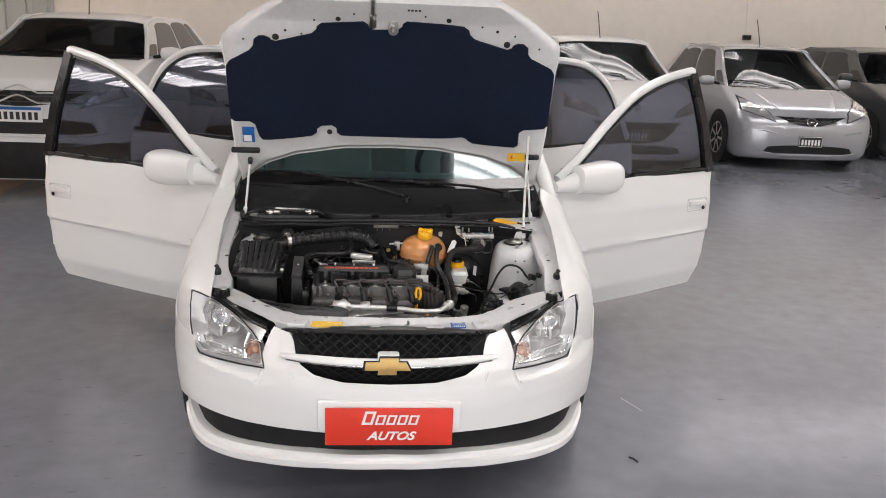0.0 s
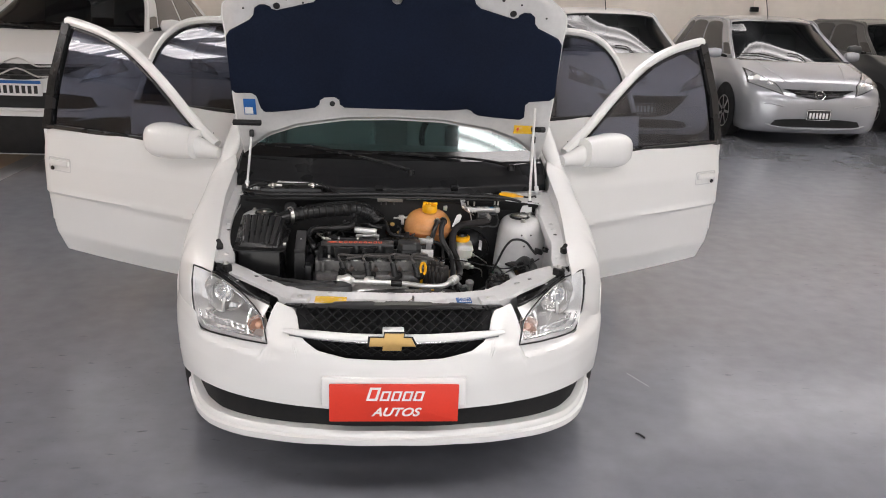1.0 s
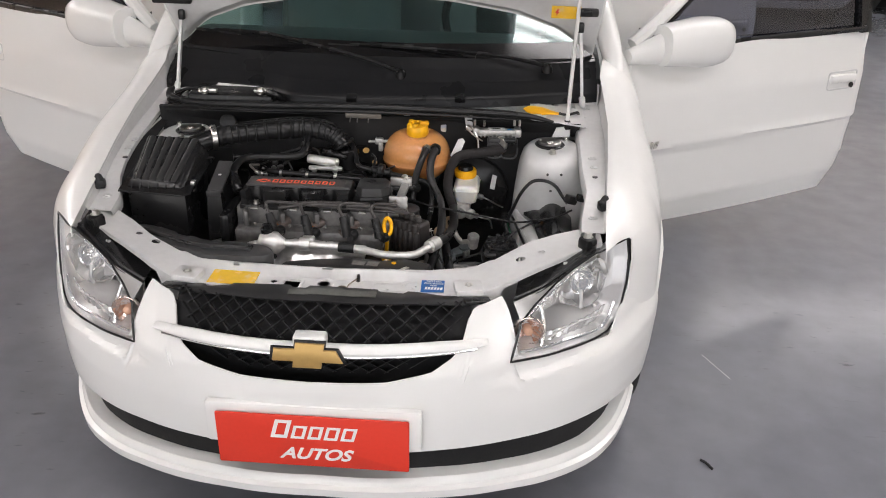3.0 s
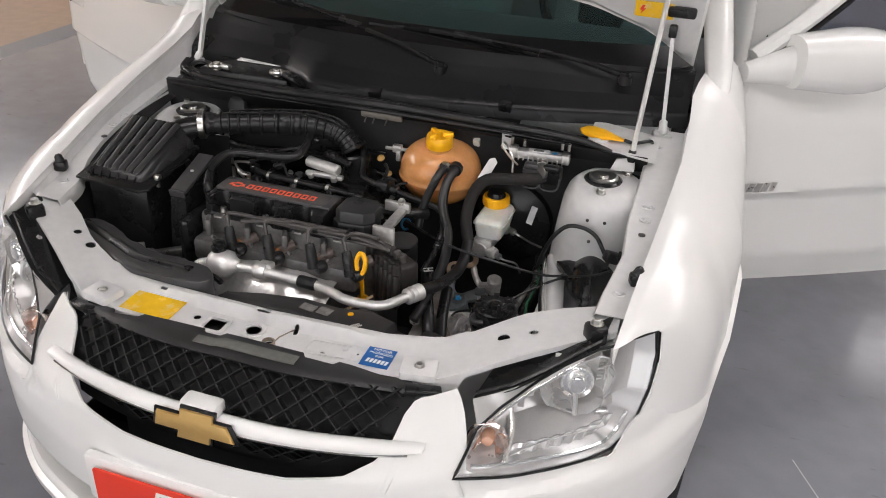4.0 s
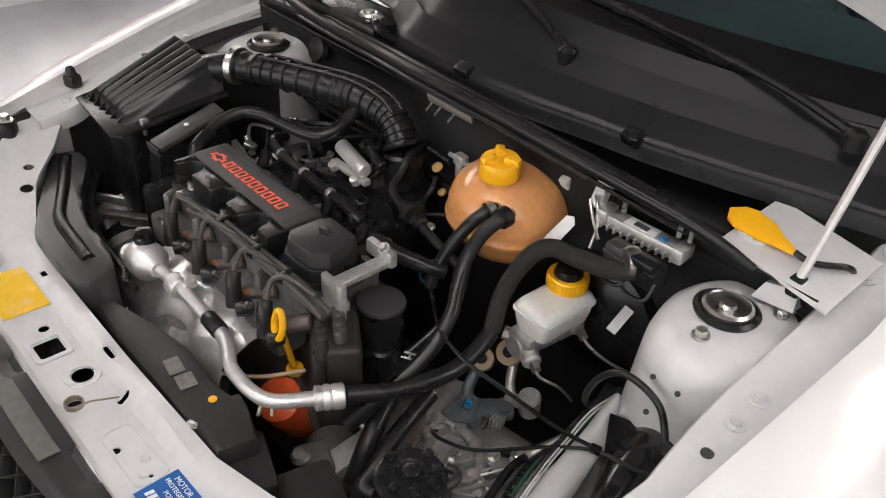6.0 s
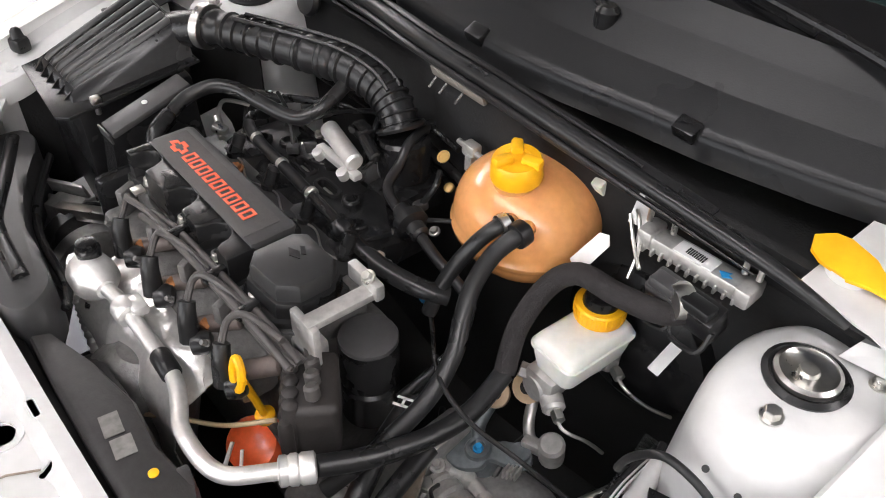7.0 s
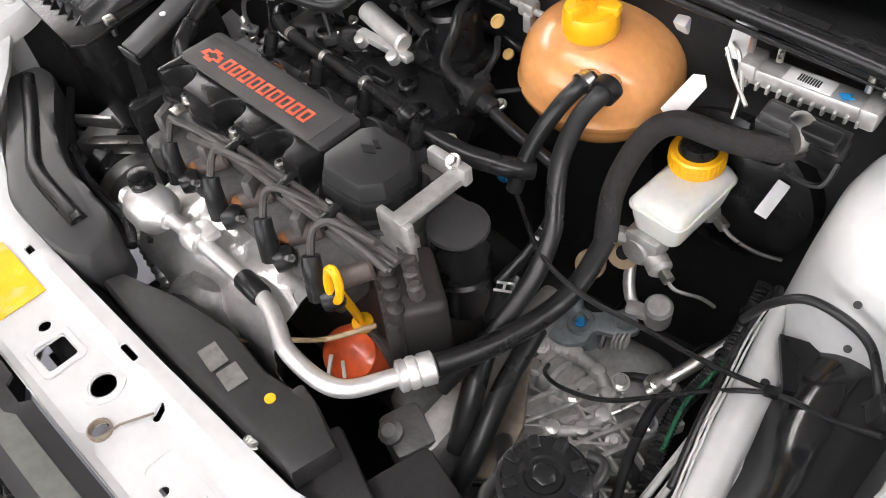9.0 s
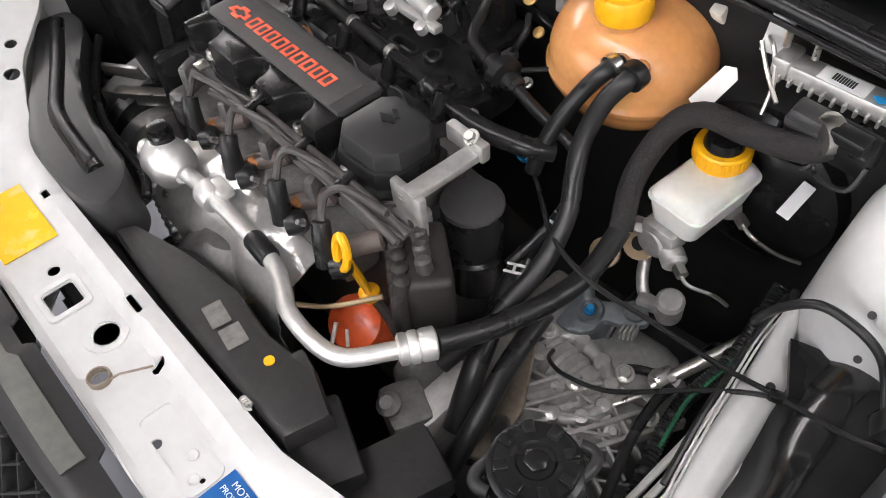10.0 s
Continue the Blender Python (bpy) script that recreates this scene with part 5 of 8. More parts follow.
RAILZ = [(0.40, 0.715), (0.464, 0.724), (0.60, 0.762), (0.709, 0.784), (0.92, 0.812), (1.02, 0.835)]
for sx in (1, -1):
    def rail(u, v):
        y = 0.40 + (0.62 if sx > 0 else 0.72) * u
        z = lerp_table(RAILZ, y)[0]
        xo = lerp_table(WING, y)[0] + 0.004
        zw = lerp_table(WING, y)[1] - 0.016
        xi = lerp_table([(0.40, 0.555), (0.46, 0.560), (0.56, 0.578), (0.65, 0.572), (1.02, 0.575)] if sx > 0 else [(0.40, 0.550), (0.47, 0.557), (0.54, 0.585), (0.60, 0.596), (0.66, 0.602), (0.75, 0.606), (0.91, 0.612), (1.12, 0.616)], y)[0]
        if v < 0.15:
            return sx * xi, y, z - 0.03 * (1 - v / 0.15)
        if v < 0.9:
            return sx * (xi + (xo - 0.004 - xi) * (v - 0.15) / 0.75), y, z
        return sx * (xo - 0.004 + 0.006 * (v - 0.9) / 0.1), y, z + (zw - z) * (v - 0.9) / 0.1
    r = part("wing_rail", sheet(rail, 50, 16, 0.002), BAY, car, "white inner wing rail with bolts")
    for y, x in ((0.464, 0.587), (0.668, 0.603), (0.710, 0.603), (0.954, 0.592), (1.0, 0.607)):
        part("bolt", hexbolt((sx * (x if sx > 0 else max(x, 0.612) if y > 0.5 else x), y, lerp_table(RAILZ, y)[0] + 0.002), (0, 0, 1), 0.0065, 0.003, 1.8), BAY, r)
    part("plug", lathe([(0.007, 0), (0.007, 0.002), (0.004, 0.003)], 12, aim((sx * 0.603, 0.621, lerp_table(RAILZ, 0.621)[0] + 0.001), (0, 0, 1))), GREYPL, r)
    part("bump_stop", join(block((sx * 0.612, 0.487, 0.748), (0.026, 0.024, 0.024), 0.006, (0, 0, 20)), lathe([(0.010, 0), (0.008, 0.012), (0.004, 0.016)], 12, aim((sx * 0.612, 0.487, 0.758), (sx * 0.3, 0, 1)))), RUBBER, r)
    if sx < 0:
        # black strip in place of the shade in the gap under the rail
        part("rail_gap", sheet(lambda u, v: (lambda p: (p[0] + 0.003 + 0.026 * v, p[1], p[2] + 0.024 - 0.010 * v))(rail(0.16 + 0.84 * u, 0.0)), 40, 3, 0.002), MATTE, r, "black strip standing in for the shaded gap beside the rail")
    # strut tower: a dome grown out of the inner wing
    def tower(u, v):
        a = 2 * math.pi * u
        rr, z = lerp_table([(0, 0.0, 0.782), (0.25, 0.062, 0.781), (0.35, 0.082, 0.776), (0.45, 0.100, 0.762), (0.55, 0.111, 0.735), (0.7, 0.122, 0.66), (1.0, 0.150, 0.38)], v)
        c, s = math.cos(a), math.sin(a)
        x = 0.508 + rr * c * ((0.80 if sx > 0 else 0.62) if c < 0 else 0.85)
        y = 0.822 + rr * s * (1.08 - 0.30 * soft(0.45, 0.8, v) if s < 0 else 1.0)
        if s < 0 and v > 0.45:
            y -= 0.02 * (v - 0.45) * abs(s)
        if sx < 0 and s < 0:
            y += 0.55 * rr * abs(s) * soft(0.4, 0.6, v)
        return sx * x, y, z - 0.010 * max(0, -s) * v
    tw = part("strut_tower", sheet(tower, 48, 24, 0.002), BAY, car, "white painted strut tower")
    cap = part("strut_cup", lathe([(0.044, -0.002), (0.046, 0.004), (0.040, 0.008), (0.036, 0.005)], 32, Matrix.Translation((sx * 0.498, 0.818, 0.780)) @ Matrix.Scale(0.88, 4)), RUBBER, tw)
    part("strut_cap", lathe([(0.036, 0.003), (0.036, 0.009), (0.031, 0.012), (0.027, 0.009), (0.012, 0.008), (0.010, 0.013), (0.004, 0.013)], 32, Matrix.Translation((sx * 0.498, 0.818, 0.782)) @ Matrix.Scale(0.86, 4)), STEEL, cap)
    part("nut", hexbolt((sx * 0.503, 0.757, 0.779), (0, -0.1, 1), 0.008, 0.009, 1.35), STEEL, tw)
    part("nut", hexbolt((sx * 0.545, 0.862, 0.781), (0, 0, 1), 0.007, 0.007, 1.35), STEEL, tw)
    for q in ((0.49, 0.703, 0.74), (0.525, 0.70, 0.742), (0.50, 0.69, 0.70)):
        part("drain_hole", lathe([(0.0035, 0), (0.0035, 0.0015)], 10, aim((sx * q[0], q[1] - 0.006, q[2]), (0, -0.9, 0.5))), INK, tw)
    # inner wing and chassis leg
    part("inner_wing", sheet(lambda u, v: (sx * (0.575 - 0.03 * v + 0.03 * math.sin(3 * u)), 0.42 + 0.62 * u, lerp_table(RAILZ, 0.42 + 0.62 * u)[0] - 0.004 - 0.45 * v), 24, 12, 0.002), BAY, car)
    part("chassis_leg", sheet(lambda u, v: (sx * lerp_table([(0, 0.425), (0.1, 0.43), (0.5, 0.455), (1, 0.50)], v)[0] - sx * 0.02 * (1 - u), 0.46 + 0.30 * u, lerp_table([(0, 0.30), (0.55, 0.535), (0.62, 0.555), (1, 0.575)], v)[0] + 0.035 * u), 16, 14, 0.003), BAY, car)
    for k in range(3):
        part("seam_sealer", tube([(sx * (0.425 + 0.012 * k), 0.47 + 0.05 * t + 0.20 * t, 0.545 + 0.006 * k + 0.035 * t) for t in np.linspace(0, 1, 6)], 0.004, 6), SEALER, car)

# bulkhead, seal and scuttle
part("bulkhead", sheet(lambda u, v: (-0.60 + 1.2 * u, 0.905 - 0.03 * v + 0.02 * math.sin(9 * u), 0.25 + (0.585 - 0.06 * soft(0.90, 0.95, u)) * v), 60, 10, 0.012), MATTE, car, "black insulated bulkhead")
SEAL = [(-0.600, 0.965, 0.852), (-0.585, 0.925, 0.842), (-0.50, 0.895, 0.838), (-0.36, 0.878, 0.842), (-0.236, 0.872, 0.845), (-0.1, 0.850, 0.856), (0.05, 0.842, 0.860), (0.257, 0.835, 0.860), (0.420, 0.833, 0.856), (0.505, 0.840, 0.838)]
seal = part("bulkhead_seal", tube(SEAL, lambda t: 0.010 - 0.006 * max(0, t - 0.85) / 0.15, 10), RUBBER, car, "black rubber bonnet seal")
part("seal_lip", tube([(x, y - 0.011, z - 0.010) for x, y, z in SEAL[:-1]], lambda t: 0.005 - 0.004 * max(0, t - 0.8) * 5, 8), RUBBER, seal)
part("rear_ridge", tube([(x, y + 0.019, z + 0.001) for x, y, z in SEAL[:-2]], lambda t: 0.0058 - 0.004 * max(0, t - 0.8) * 5, 8), RUBBER, seal)
part("seal_channel", sheet(lambda u, v: (lambda p: (p.x, p.y + 0.008 + 0.025 * v, p.z - 0.006 + 0.003 * v))(spline(SEAL, 6)[3 + int(u * 42)]), 42, 2, 0.003), PLASTIC, seal)
COWF = [(-0.64, 1.04), (-0.50, 1.005), (-0.33, 0.978), (-0.27, 0.940), (-0.23, 0.908), (-0.1, 0.898), (0, 0.897), (0.09, 0.908), (0.18, 0.926), (0.275, 0.942), (0.386, 0.972), (0.48, 1.004), (0.64, 1.05)]


def cowl(u, v):
    x = -0.64 + 1.28 * u
    yf = lerp_table(COWF, x)[0]
    yb = 1.055 + 0.125 * (abs(x) / 0.64) ** 2
    z = lerp_table([(0, 0.838), (0.05, 0.862), (0.09, 0.868), (0.33, 0.892), (0.355, 0.870), (0.39, 0.873), (0.42, 0.882), (0.68, 0.914), (0.705, 0.892), (0.74, 0.895), (0.78, 0.906), (1.0, 0.936)], v)[0]
    return x, yf + (yb - yf) * v, z + 0.012 * (1 - (x / 0.64) ** 2) * v


scuttle = part("scuttle_panel", sheet(cowl, 70, 80, 0.003), COWL, car, "dark grey plastic scuttle panel")
for vv in (0.352, 0.702):
    for x in np.arange(-0.3, 0.5, 0.0105):
        part("vent_slot", block(tuple(Vector(cowl((x + 0.64) / 1.28, vv)) + Vector((0, 0, 0.002))), (0.0058, 0.011, 0.006), 0.001), MATTE, scuttle)
for x in (-0.058, 0.245):
    part("clip", block(tuple(Vector(cowl((x + 0.64) / 1.28, 0.09)) + Vector((0, -0.006, -0.004))), (0.030, 0.022, 0.018), 0.003, (25, 0, 0)), PLASTIC, scuttle)


part("plenum_tray", sheet(lambda u, v: (-0.58 + 1.16 * u, 0.852 + 0.20 * v, 0.832 - 0.05 * soft(0, 0.25, v)), 20, 12, 0.003), MATTE, car, "black tray under the scuttle edge")


def wiper(pivot, heel, tip):
    """Arm from its spindle to the blade's middle; the blade lies on the glass from heel to tip."""
    p, h, t = Vector(pivot), Vector(heel), Vector(tip)
    mid = h.lerp(t, 0.45) + Vector((0, -0.004, 0.014))
    w = part("wiper", join(lathe([(0.016, -0.01), (0.016, 0.010), (0.010, 0.016)], 16, Matrix.Translation(p)), tube([p + Vector((0, 0, 0.008)), p.lerp(mid, 0.25) + Vector((0, 0, 0.016)), p.lerp(mid, 0.6) + Vector((0, 0, 0.012)), mid], lambda u: 0.0075 - 0.0035 * u, 8)), PLASTIC, car, "black windscreen wiper")
    part("blade", tube([h, h.lerp(t, 0.5) + Vector((0, 0.002, 0.003)), t], 0.0045, 6), RUBBER, w)
    bow = part("bow", tube([h.lerp(t, 0.12) + Vector((0, 0, 0.006)), mid, h.lerp(t, 0.85) + Vector((0, 0, 0.006))], lambda u: 0.0035 + 0.003 * math.sin(math.pi * u), 6), PLASTIC, w)
    part("pivot_clip", block(tuple(mid), (0.030, 0.014, 0.012), 0.003, (10, 0, -6)), PLASTIC, bow)


wiper((0.07, 0.996, 0.912), (-0.18, 1.105, 0.964), (-0.57, 1.148, 0.992))
wiper((0.49, 1.055, 0.930), (0.28, 1.092, 0.948), (-0.16, 1.112, 0.966))
bat = part("battery", box(-0.53, -0.285, 0.90, 1.02, 0.66, 0.862, 0.008), PLASTIC, car, "black battery under the scuttle edge")
part("label_strip", box(-0.47, -0.30, 0.985, 1.006, 0.864, 0.8665), WHITE, bat)
for x, y in ((-0.323, 0.922), (-0.478, 0.905)):
    t = part("terminal", join(lathe([(0.009, 0), (0.008, 0.018)], 14, Matrix.Translation((x, y, 0.862))), tube([(x + 0.014 * math.cos(a), y + 0.014 * math.sin(a), 0.872) for a in np.linspace(0.5, 6.0, 14)], 0.005, 6, 0), block((x + 0.024, y, 0.872), (0.026, 0.016, 0.012), 0.003)), STEEL, bat)
part("battery_lead", tube([(-0.30, 0.918, 0.870), (-0.27, 0.90, 0.868), (-0.25, 0.93, 0.84)], 0.008, 8), RUBBER, bat)
part("cable", tube([(-0.478, 0.905, 0.872), (-0.53, 0.92, 0.872), (-0.58, 0.95, 0.85)], 0.0045, 6), RUBBER, bat)
# washer filler on the white scuttle end
part("scuttle_shelf", sheet(lambda u, v: (0.445 + 0.15 * u, 0.862 + 0.14 * v - 0.02 * u, 0.838 - 0.010 * u + 0.006 * v), 8, 6, 0.003), BAY, car)
wf = part("washer_filler", lathe([(0.022, 0), (0.022, 0.012)], 20, Matrix.Translation((0.468, 0.905, 0.834))), WHITE, car, "yellow washer bottle flap")
part("flap", join(plate([(-0.045, 0.0), (-0.034, 0.018), (-0.02, 0.024), (0.01, 0.022), (0.03, 0.012), (0.055, 0.004), (0.055, -0.004), (0.03, -0.010), (0.01, -0.020), (-0.02, -0.022), (-0.034, -0.017)], (), 0.004, pose(0.468, 0.905, 0.847, 8, 4, -8), 0.0015)), YELLOW, wf)
part("hose", tube([(0.522, 0.897, 0.846), (0.545, 0.90, 0.842), (0.575, 0.925, 0.842), (0.58, 0.94, 0.83)], 0.004, 8), RUBBER, wf)
part("undertray", box(-0.50, 0.50, 0.22, 1.2, 0.20, 0.215), MATTE, car, smooth=False)
part("front_crossmember", box(-0.46, 0.46, 0.24, 0.32, 0.23, 0.32, 0.02), MATTE, car)
part("radiator", box(-0.32, 0.30, 0.225, 0.262, 0.26, 0.615, 0.005), MATTE, car)
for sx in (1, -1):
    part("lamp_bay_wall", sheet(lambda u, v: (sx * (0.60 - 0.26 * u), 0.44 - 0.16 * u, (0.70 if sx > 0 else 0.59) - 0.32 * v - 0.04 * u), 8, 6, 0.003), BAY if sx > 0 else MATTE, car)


# added black sheets, standing in for the deep shade on this side of the bay
part("bay_liner", sheet(lambda u, v: (-0.612 + 0.25 * u, 0.722 + 0.030 * u, 0.760 - 0.30 * v), 12, 8, 0.003), MATTE, car, "black sheet added to darken the space before the strut tower")
part("bay_liner", sheet(lambda u, v: (-0.568 + 0.010 * v, 0.450 + 0.270 * u, 0.705 + 0.04 * u - 0.24 * v), 12, 8, 0.003), MATTE, car, "black sheet added to darken the space beside the air filter housing")


# ---- engine ----
engine = part("engine", block((-0.09, 0.575, 0.47), (0.40, 0.14, 0.36), 0.015), IRON, car, "four-cylinder petrol engine")
part("cylinder_head", block((-0.095, 0.5585, 0.665), (0.375, 0.125, 0.07), 0.008), IRON, engine)
part("port_ledge", block((-0.095, 0.476, 0.635), (0.365, 0.05, 0.05), 0.010), IRON, engine)
for x in (-0.255, -0.165, -0.080, 0.005):
    part("well_wall", block((x, 0.484, 0.675), (0.012, 0.030, 0.045), 0.004, (0, 0, 25)), IRON, engine)
BX = (-0.233, -0.136, -0.052, 0.034)


def cover_outline(grow=0.0, notch=0.031):
    x0, x1, y0, y1 = -0.268 - grow, -0.002 + grow, 0.500 - grow, 0.594 + grow
    pts = []
    for i in range(81):
        x = x0 + (x1 - x0) * i / 80
        d = min(abs(x - b) for b in BX[:3])
        pts.append((x, y0 + (notch * math.sqrt(max(0, 1 - (d / 0.021) ** 2)) if d < 0.021 else 0)))
    for i in range(81):
        x = x1 + (x0 - x1) * i / 80
        d = min(abs(x - b - 0.012) for b in BX)
        pts.append((x, y1 - (notch * 0.7 * math.sqrt(max(0, 1 - (d / 0.020) ** 2)) if d < 0.020 else 0)))
    return pts


cov = part("valve_cover", plate(cover_outline(), (), 0.041, Matrix.Translation((0, 0, 0.700)), 0.004), PLASTIC, engine, "black plastic valve cover with red print")
part("cover_top", plate([(-0.264, 0.536), (-0.258, 0.531), (-0.004, 0.531), (-0.002, 0.536), (-0.002, 0.586), (-0.006, 0.591), (-0.258, 0.591), (-0.264, 0.586)], (), 0.010, Matrix.Translation((0, 0, 0.736)), 0.004), GREYPL, cov)
part("cover_flange", plate(cover_outline(0.004, 0.004), (), 0.010, Matrix.Translation((0, 0, 0.694)), 0.002), PLASTIC, cov)
part("text_panel", plate(rrect(-0.137, 0.554, 0.236, 0.050, 0.003), (), 0.0015, Matrix.Translation((0, 0, 0.7455)), 0.0006), PANELT, cov)
# maker's name and mark as plain red shapes
rd = []
for k in range(9):
    x, y = -0.200 + 0.0178 * k, 0.545
    w, h = 0.0132, 0.0185
    rd.append(plate([(x, y), (x + w, y), (x + w, y + h), (x, y + h)], [[(x + 0.0032, y + 0.0032), (x + w - 0.0032, y + 0.0032), (x + w - 0.0032, y + h - 0.0032), (x + 0.0032, y + h - 0.0032)]], 0.001, Matrix.Translation((0, 0, 0.7472))))
bo = [(-0.018, -0.005), (-0.007, -0.005), (-0.007, -0.010), (0.007, -0.010), (0.007, -0.005), (0.018, -0.005), (0.015, 0.005), (0.007, 0.005), (0.007, 0.010), (-0.007, 0.010), (-0.007, 0.005), (-0.015, 0.005)]
rd.append(plate([(p[0] - 0.223, p[1] + 0.554) for p in bo], [[(p[0] * 0.62 - 0.223, p[1] * 0.5 + 0.554) for p in bo]], 0.001, Matrix.Translation((0, 0, 0.7472))))
for s in rd:
    part("red_shape", s, REDINK, cov)
oc = [(0.008, 0.520), (0.026, 0.504), (0.082, 0.508), (0.102, 0.530), (0.102, 0.572), (0.084, 0.594), (0.022, 0.594), (0.008, 0.578)]
cx, cy = 0.055, 0.550
grow = lambda k: [((x - cx) * k + cx, (y - cy) * k + cy) for x, y in oc]
part("filler_housing", plate(grow(0.86), (), 0.046, Matrix.Translation((0, 0, 0.71)), 0.007), SATIN, cov)
part("cap_skirt", plate(grow(0.97), (), 0.028, Matrix.Translation((0, 0, 0.705)), 0.006), PLASTIC, cov)
part("lower_step", plate(grow(1.10), (), 0.008, Matrix.Translation((0, 0, 0.7035)), 0.002), PLASTIC, cov)
part("flange", plate(grow(1.18), (), 0.005, Matrix.Translation((0, 0, 0.698)), 0.002), GREYPL, cov)
part("cap_mark", join(plate([(0.036, 0.556), (0.048, 0.550), (0.060, 0.556), (0.050, 0.562)], (), 0.001, Matrix.Translation((0, 0, 0.7562))), plate([(0.042, 0.567), (0.054, 0.561), (0.058, 0.565), (0.046, 0.571)], (), 0.001, Matrix.Translation((0, 0, 0.7562)))), PLASTIC, cov)
for x in BX:
    b = part("cover_bolt", join(lathe([(0.0085, 0), (0.0085, 0.002), (0.0065, 0.002), (0.0065, 0.010), (0.005, 0.011)], 16, Matrix.Translation((x, 0.509, 0.703))), block((x, 0.498, 0.700), (0.018, 0.026, 0.004), 0.001)), STEEL, cov)
    part("socket", lathe([(0.003, 0), (0.003, 0.0008)], 6, Matrix.Translation((x, 0.509, 0.7142))), INK, b)
    part("rear_bolt", lathe([(0.008, 0), (0.008, 0.002), (0.006, 0.002), (0.006, 0.010), (0.005, 0.011)], 16, Matrix.Translation((x + 0.012, 0.597, 0.703))), STEEL, cov)
# cylinder head front with plug wells and rough casting
for i, x in enumerate((-0.20, -0.115, -0.03, 0.055)):
    part("exhaust_port", rod((x + 0.050, 0.496, 0.670), (x + 0.016, 0.452, 0.657), 0.0115, 16, 0.003), PLUGT, engine)
    part("rusty_flange", block((x + 0.028, 0.462, 0.664), (0.015, 0.014, 0.016), 0.005, (10, 20, 25)), RUST, engine)
    part("stud", hexbolt((x - 0.02, 0.446, 0.676), (0, -0.7, 0.7), 0.0035, 0.008, 1.2), IRON, engine)
BOOTS = ((-0.179, 0.445), (-0.093, 0.443), (0.0, 0.443), (0.078, 0.443))
for i, (x, y) in enumerate(BOOTS):
    pl = part("plug_boot", join(tube([(x - 0.008, y + 0.006, 0.705), (x - 0.002, y, 0.690), (x + 0.004, y - 0.004, 0.660)], lambda t: 0.0095 + 0.003 * t, 10), lathe([(0.006, -0.013), (0.0125, -0.011), (0.0142, -0.002), (0.0142, 0.004), (0.011, 0.010), (0.006, 0.012)], 18, aim((x + 0.016, y + 0.004, 0.660), (0.5, 0.85, 0.1)))), RUBBER, engine, "black rubber spark plug boot")
    yy = 0.478 + 0.005 * i
    part("plug_lead", tube([(x - 0.008, y + 0.006, 0.705), (x - 0.018, y + 0.022, 0.722), (x - 0.004, yy - 0.012, 0.729), (x + 0.04, yy, 0.722), (min(x + 0.14, 0.10), yy + 0.002, 0.716), (0.122, yy + 0.006, 0.708), (0.140, yy + 0.012, 0.700)], 0.0042, 8), LEAD, pl)
for x in (-0.10, -0.01, 0.06):
    part("lead_clip", block((x, 0.487, 0.722), (0.012, 0.030, 0.012), 0.003, (0, 0, 10)), PLASTIC, engine)
for k in range(2):
    part("lead_trunk", tube([(-0.168, 0.470 + 0.013 * k, 0.712), (-0.10, 0.476 + 0.013 * k, 0.721), (0.0, 0.479 + 0.013 * k, 0.722), (0.09, 0.482 + 0.013 * k, 0.719), (0.142, 0.486 + 0.013 * k, 0.704)], 0.0046, 10), LEAD, engine)
# ignition coil and bracket
CM = pose(0.152, 0.507, 0.645, 0, 0, -33)
lobes = []
for k in range(5):
    lobes.append(xf(lathe([(0.004, -0.045), (0.0095, -0.040), (0.0100, 0.030), (0.0085, 0.038), (0.003, 0.041)], 14, Matrix.Translation((-0.032 + 0.016 * k, -0.024, 0.0))), CM))
    lobes.append(xf(lathe([(0.004, -0.045), (0.0080, -0.040), (0.0085, 0.022), (0.006, 0.029), (0.003, 0.030)], 12, Matrix.Translation((-0.024 + 0.016 * k, -0.030, -0.008))), CM))
coil = parts_of("ignition_coil", [box(-0.042, 0.042, -0.024, 0.026, -0.045, 0.036, 0.009, 3, CM)] + lobes, COILM, engine, "dark ribbed ignition coil pack", "lobe")
for k in range(4):
    part("tower", rod(CM @ Vector((-0.030 + 0.018 * k, 0.0, 0.034)), CM @ Vector((-0.034 + 0.018 * k, -0.002, 0.052)), 0.0085, 12, 0.003), LEAD, coil)
br = parts_of("lifting_bracket", [block((0.126, 0.560, 0.733), (0.020, 0.086, 0.010), 0.002, (4, 0, -4)), block((0.117, 0.601, 0.742), (0.054, 0.012, 0.022), 0.003), block((0.118, 0.522, 0.702), (0.046, 0.010, 0.064), 0.003), block((0.098, 0.532, 0.674), (0.050, 0.030, 0.030), 0.005)], ALU, engine, "cast aluminium bracket", "web")
for q in ((0.112, 0.524, 0.722), (0.126, 0.598, 0.755)):
    part("bolt", hexbolt(q, (0, -0.6, 0.8), 0.006, 0.006, 1.4), STEEL, br)
part("egr_can", lathe([(0.0, 0.0), (0.034, 0.0), (0.035, -0.06), (0.030, -0.066), (0.034, -0.07), (0.035, -0.12)], 28, Matrix.Translation((0.130, 0.592, 0.668))), PLASTIC, engine, "black round valve body")
part("egr_lid", plate(circle(0.130, 0.592, 0.0345, 24), (), 0.006, Matrix.Translation((0, 0, 0.668)), 0.003), GREYPL, engine)
# heat shield over the manifold


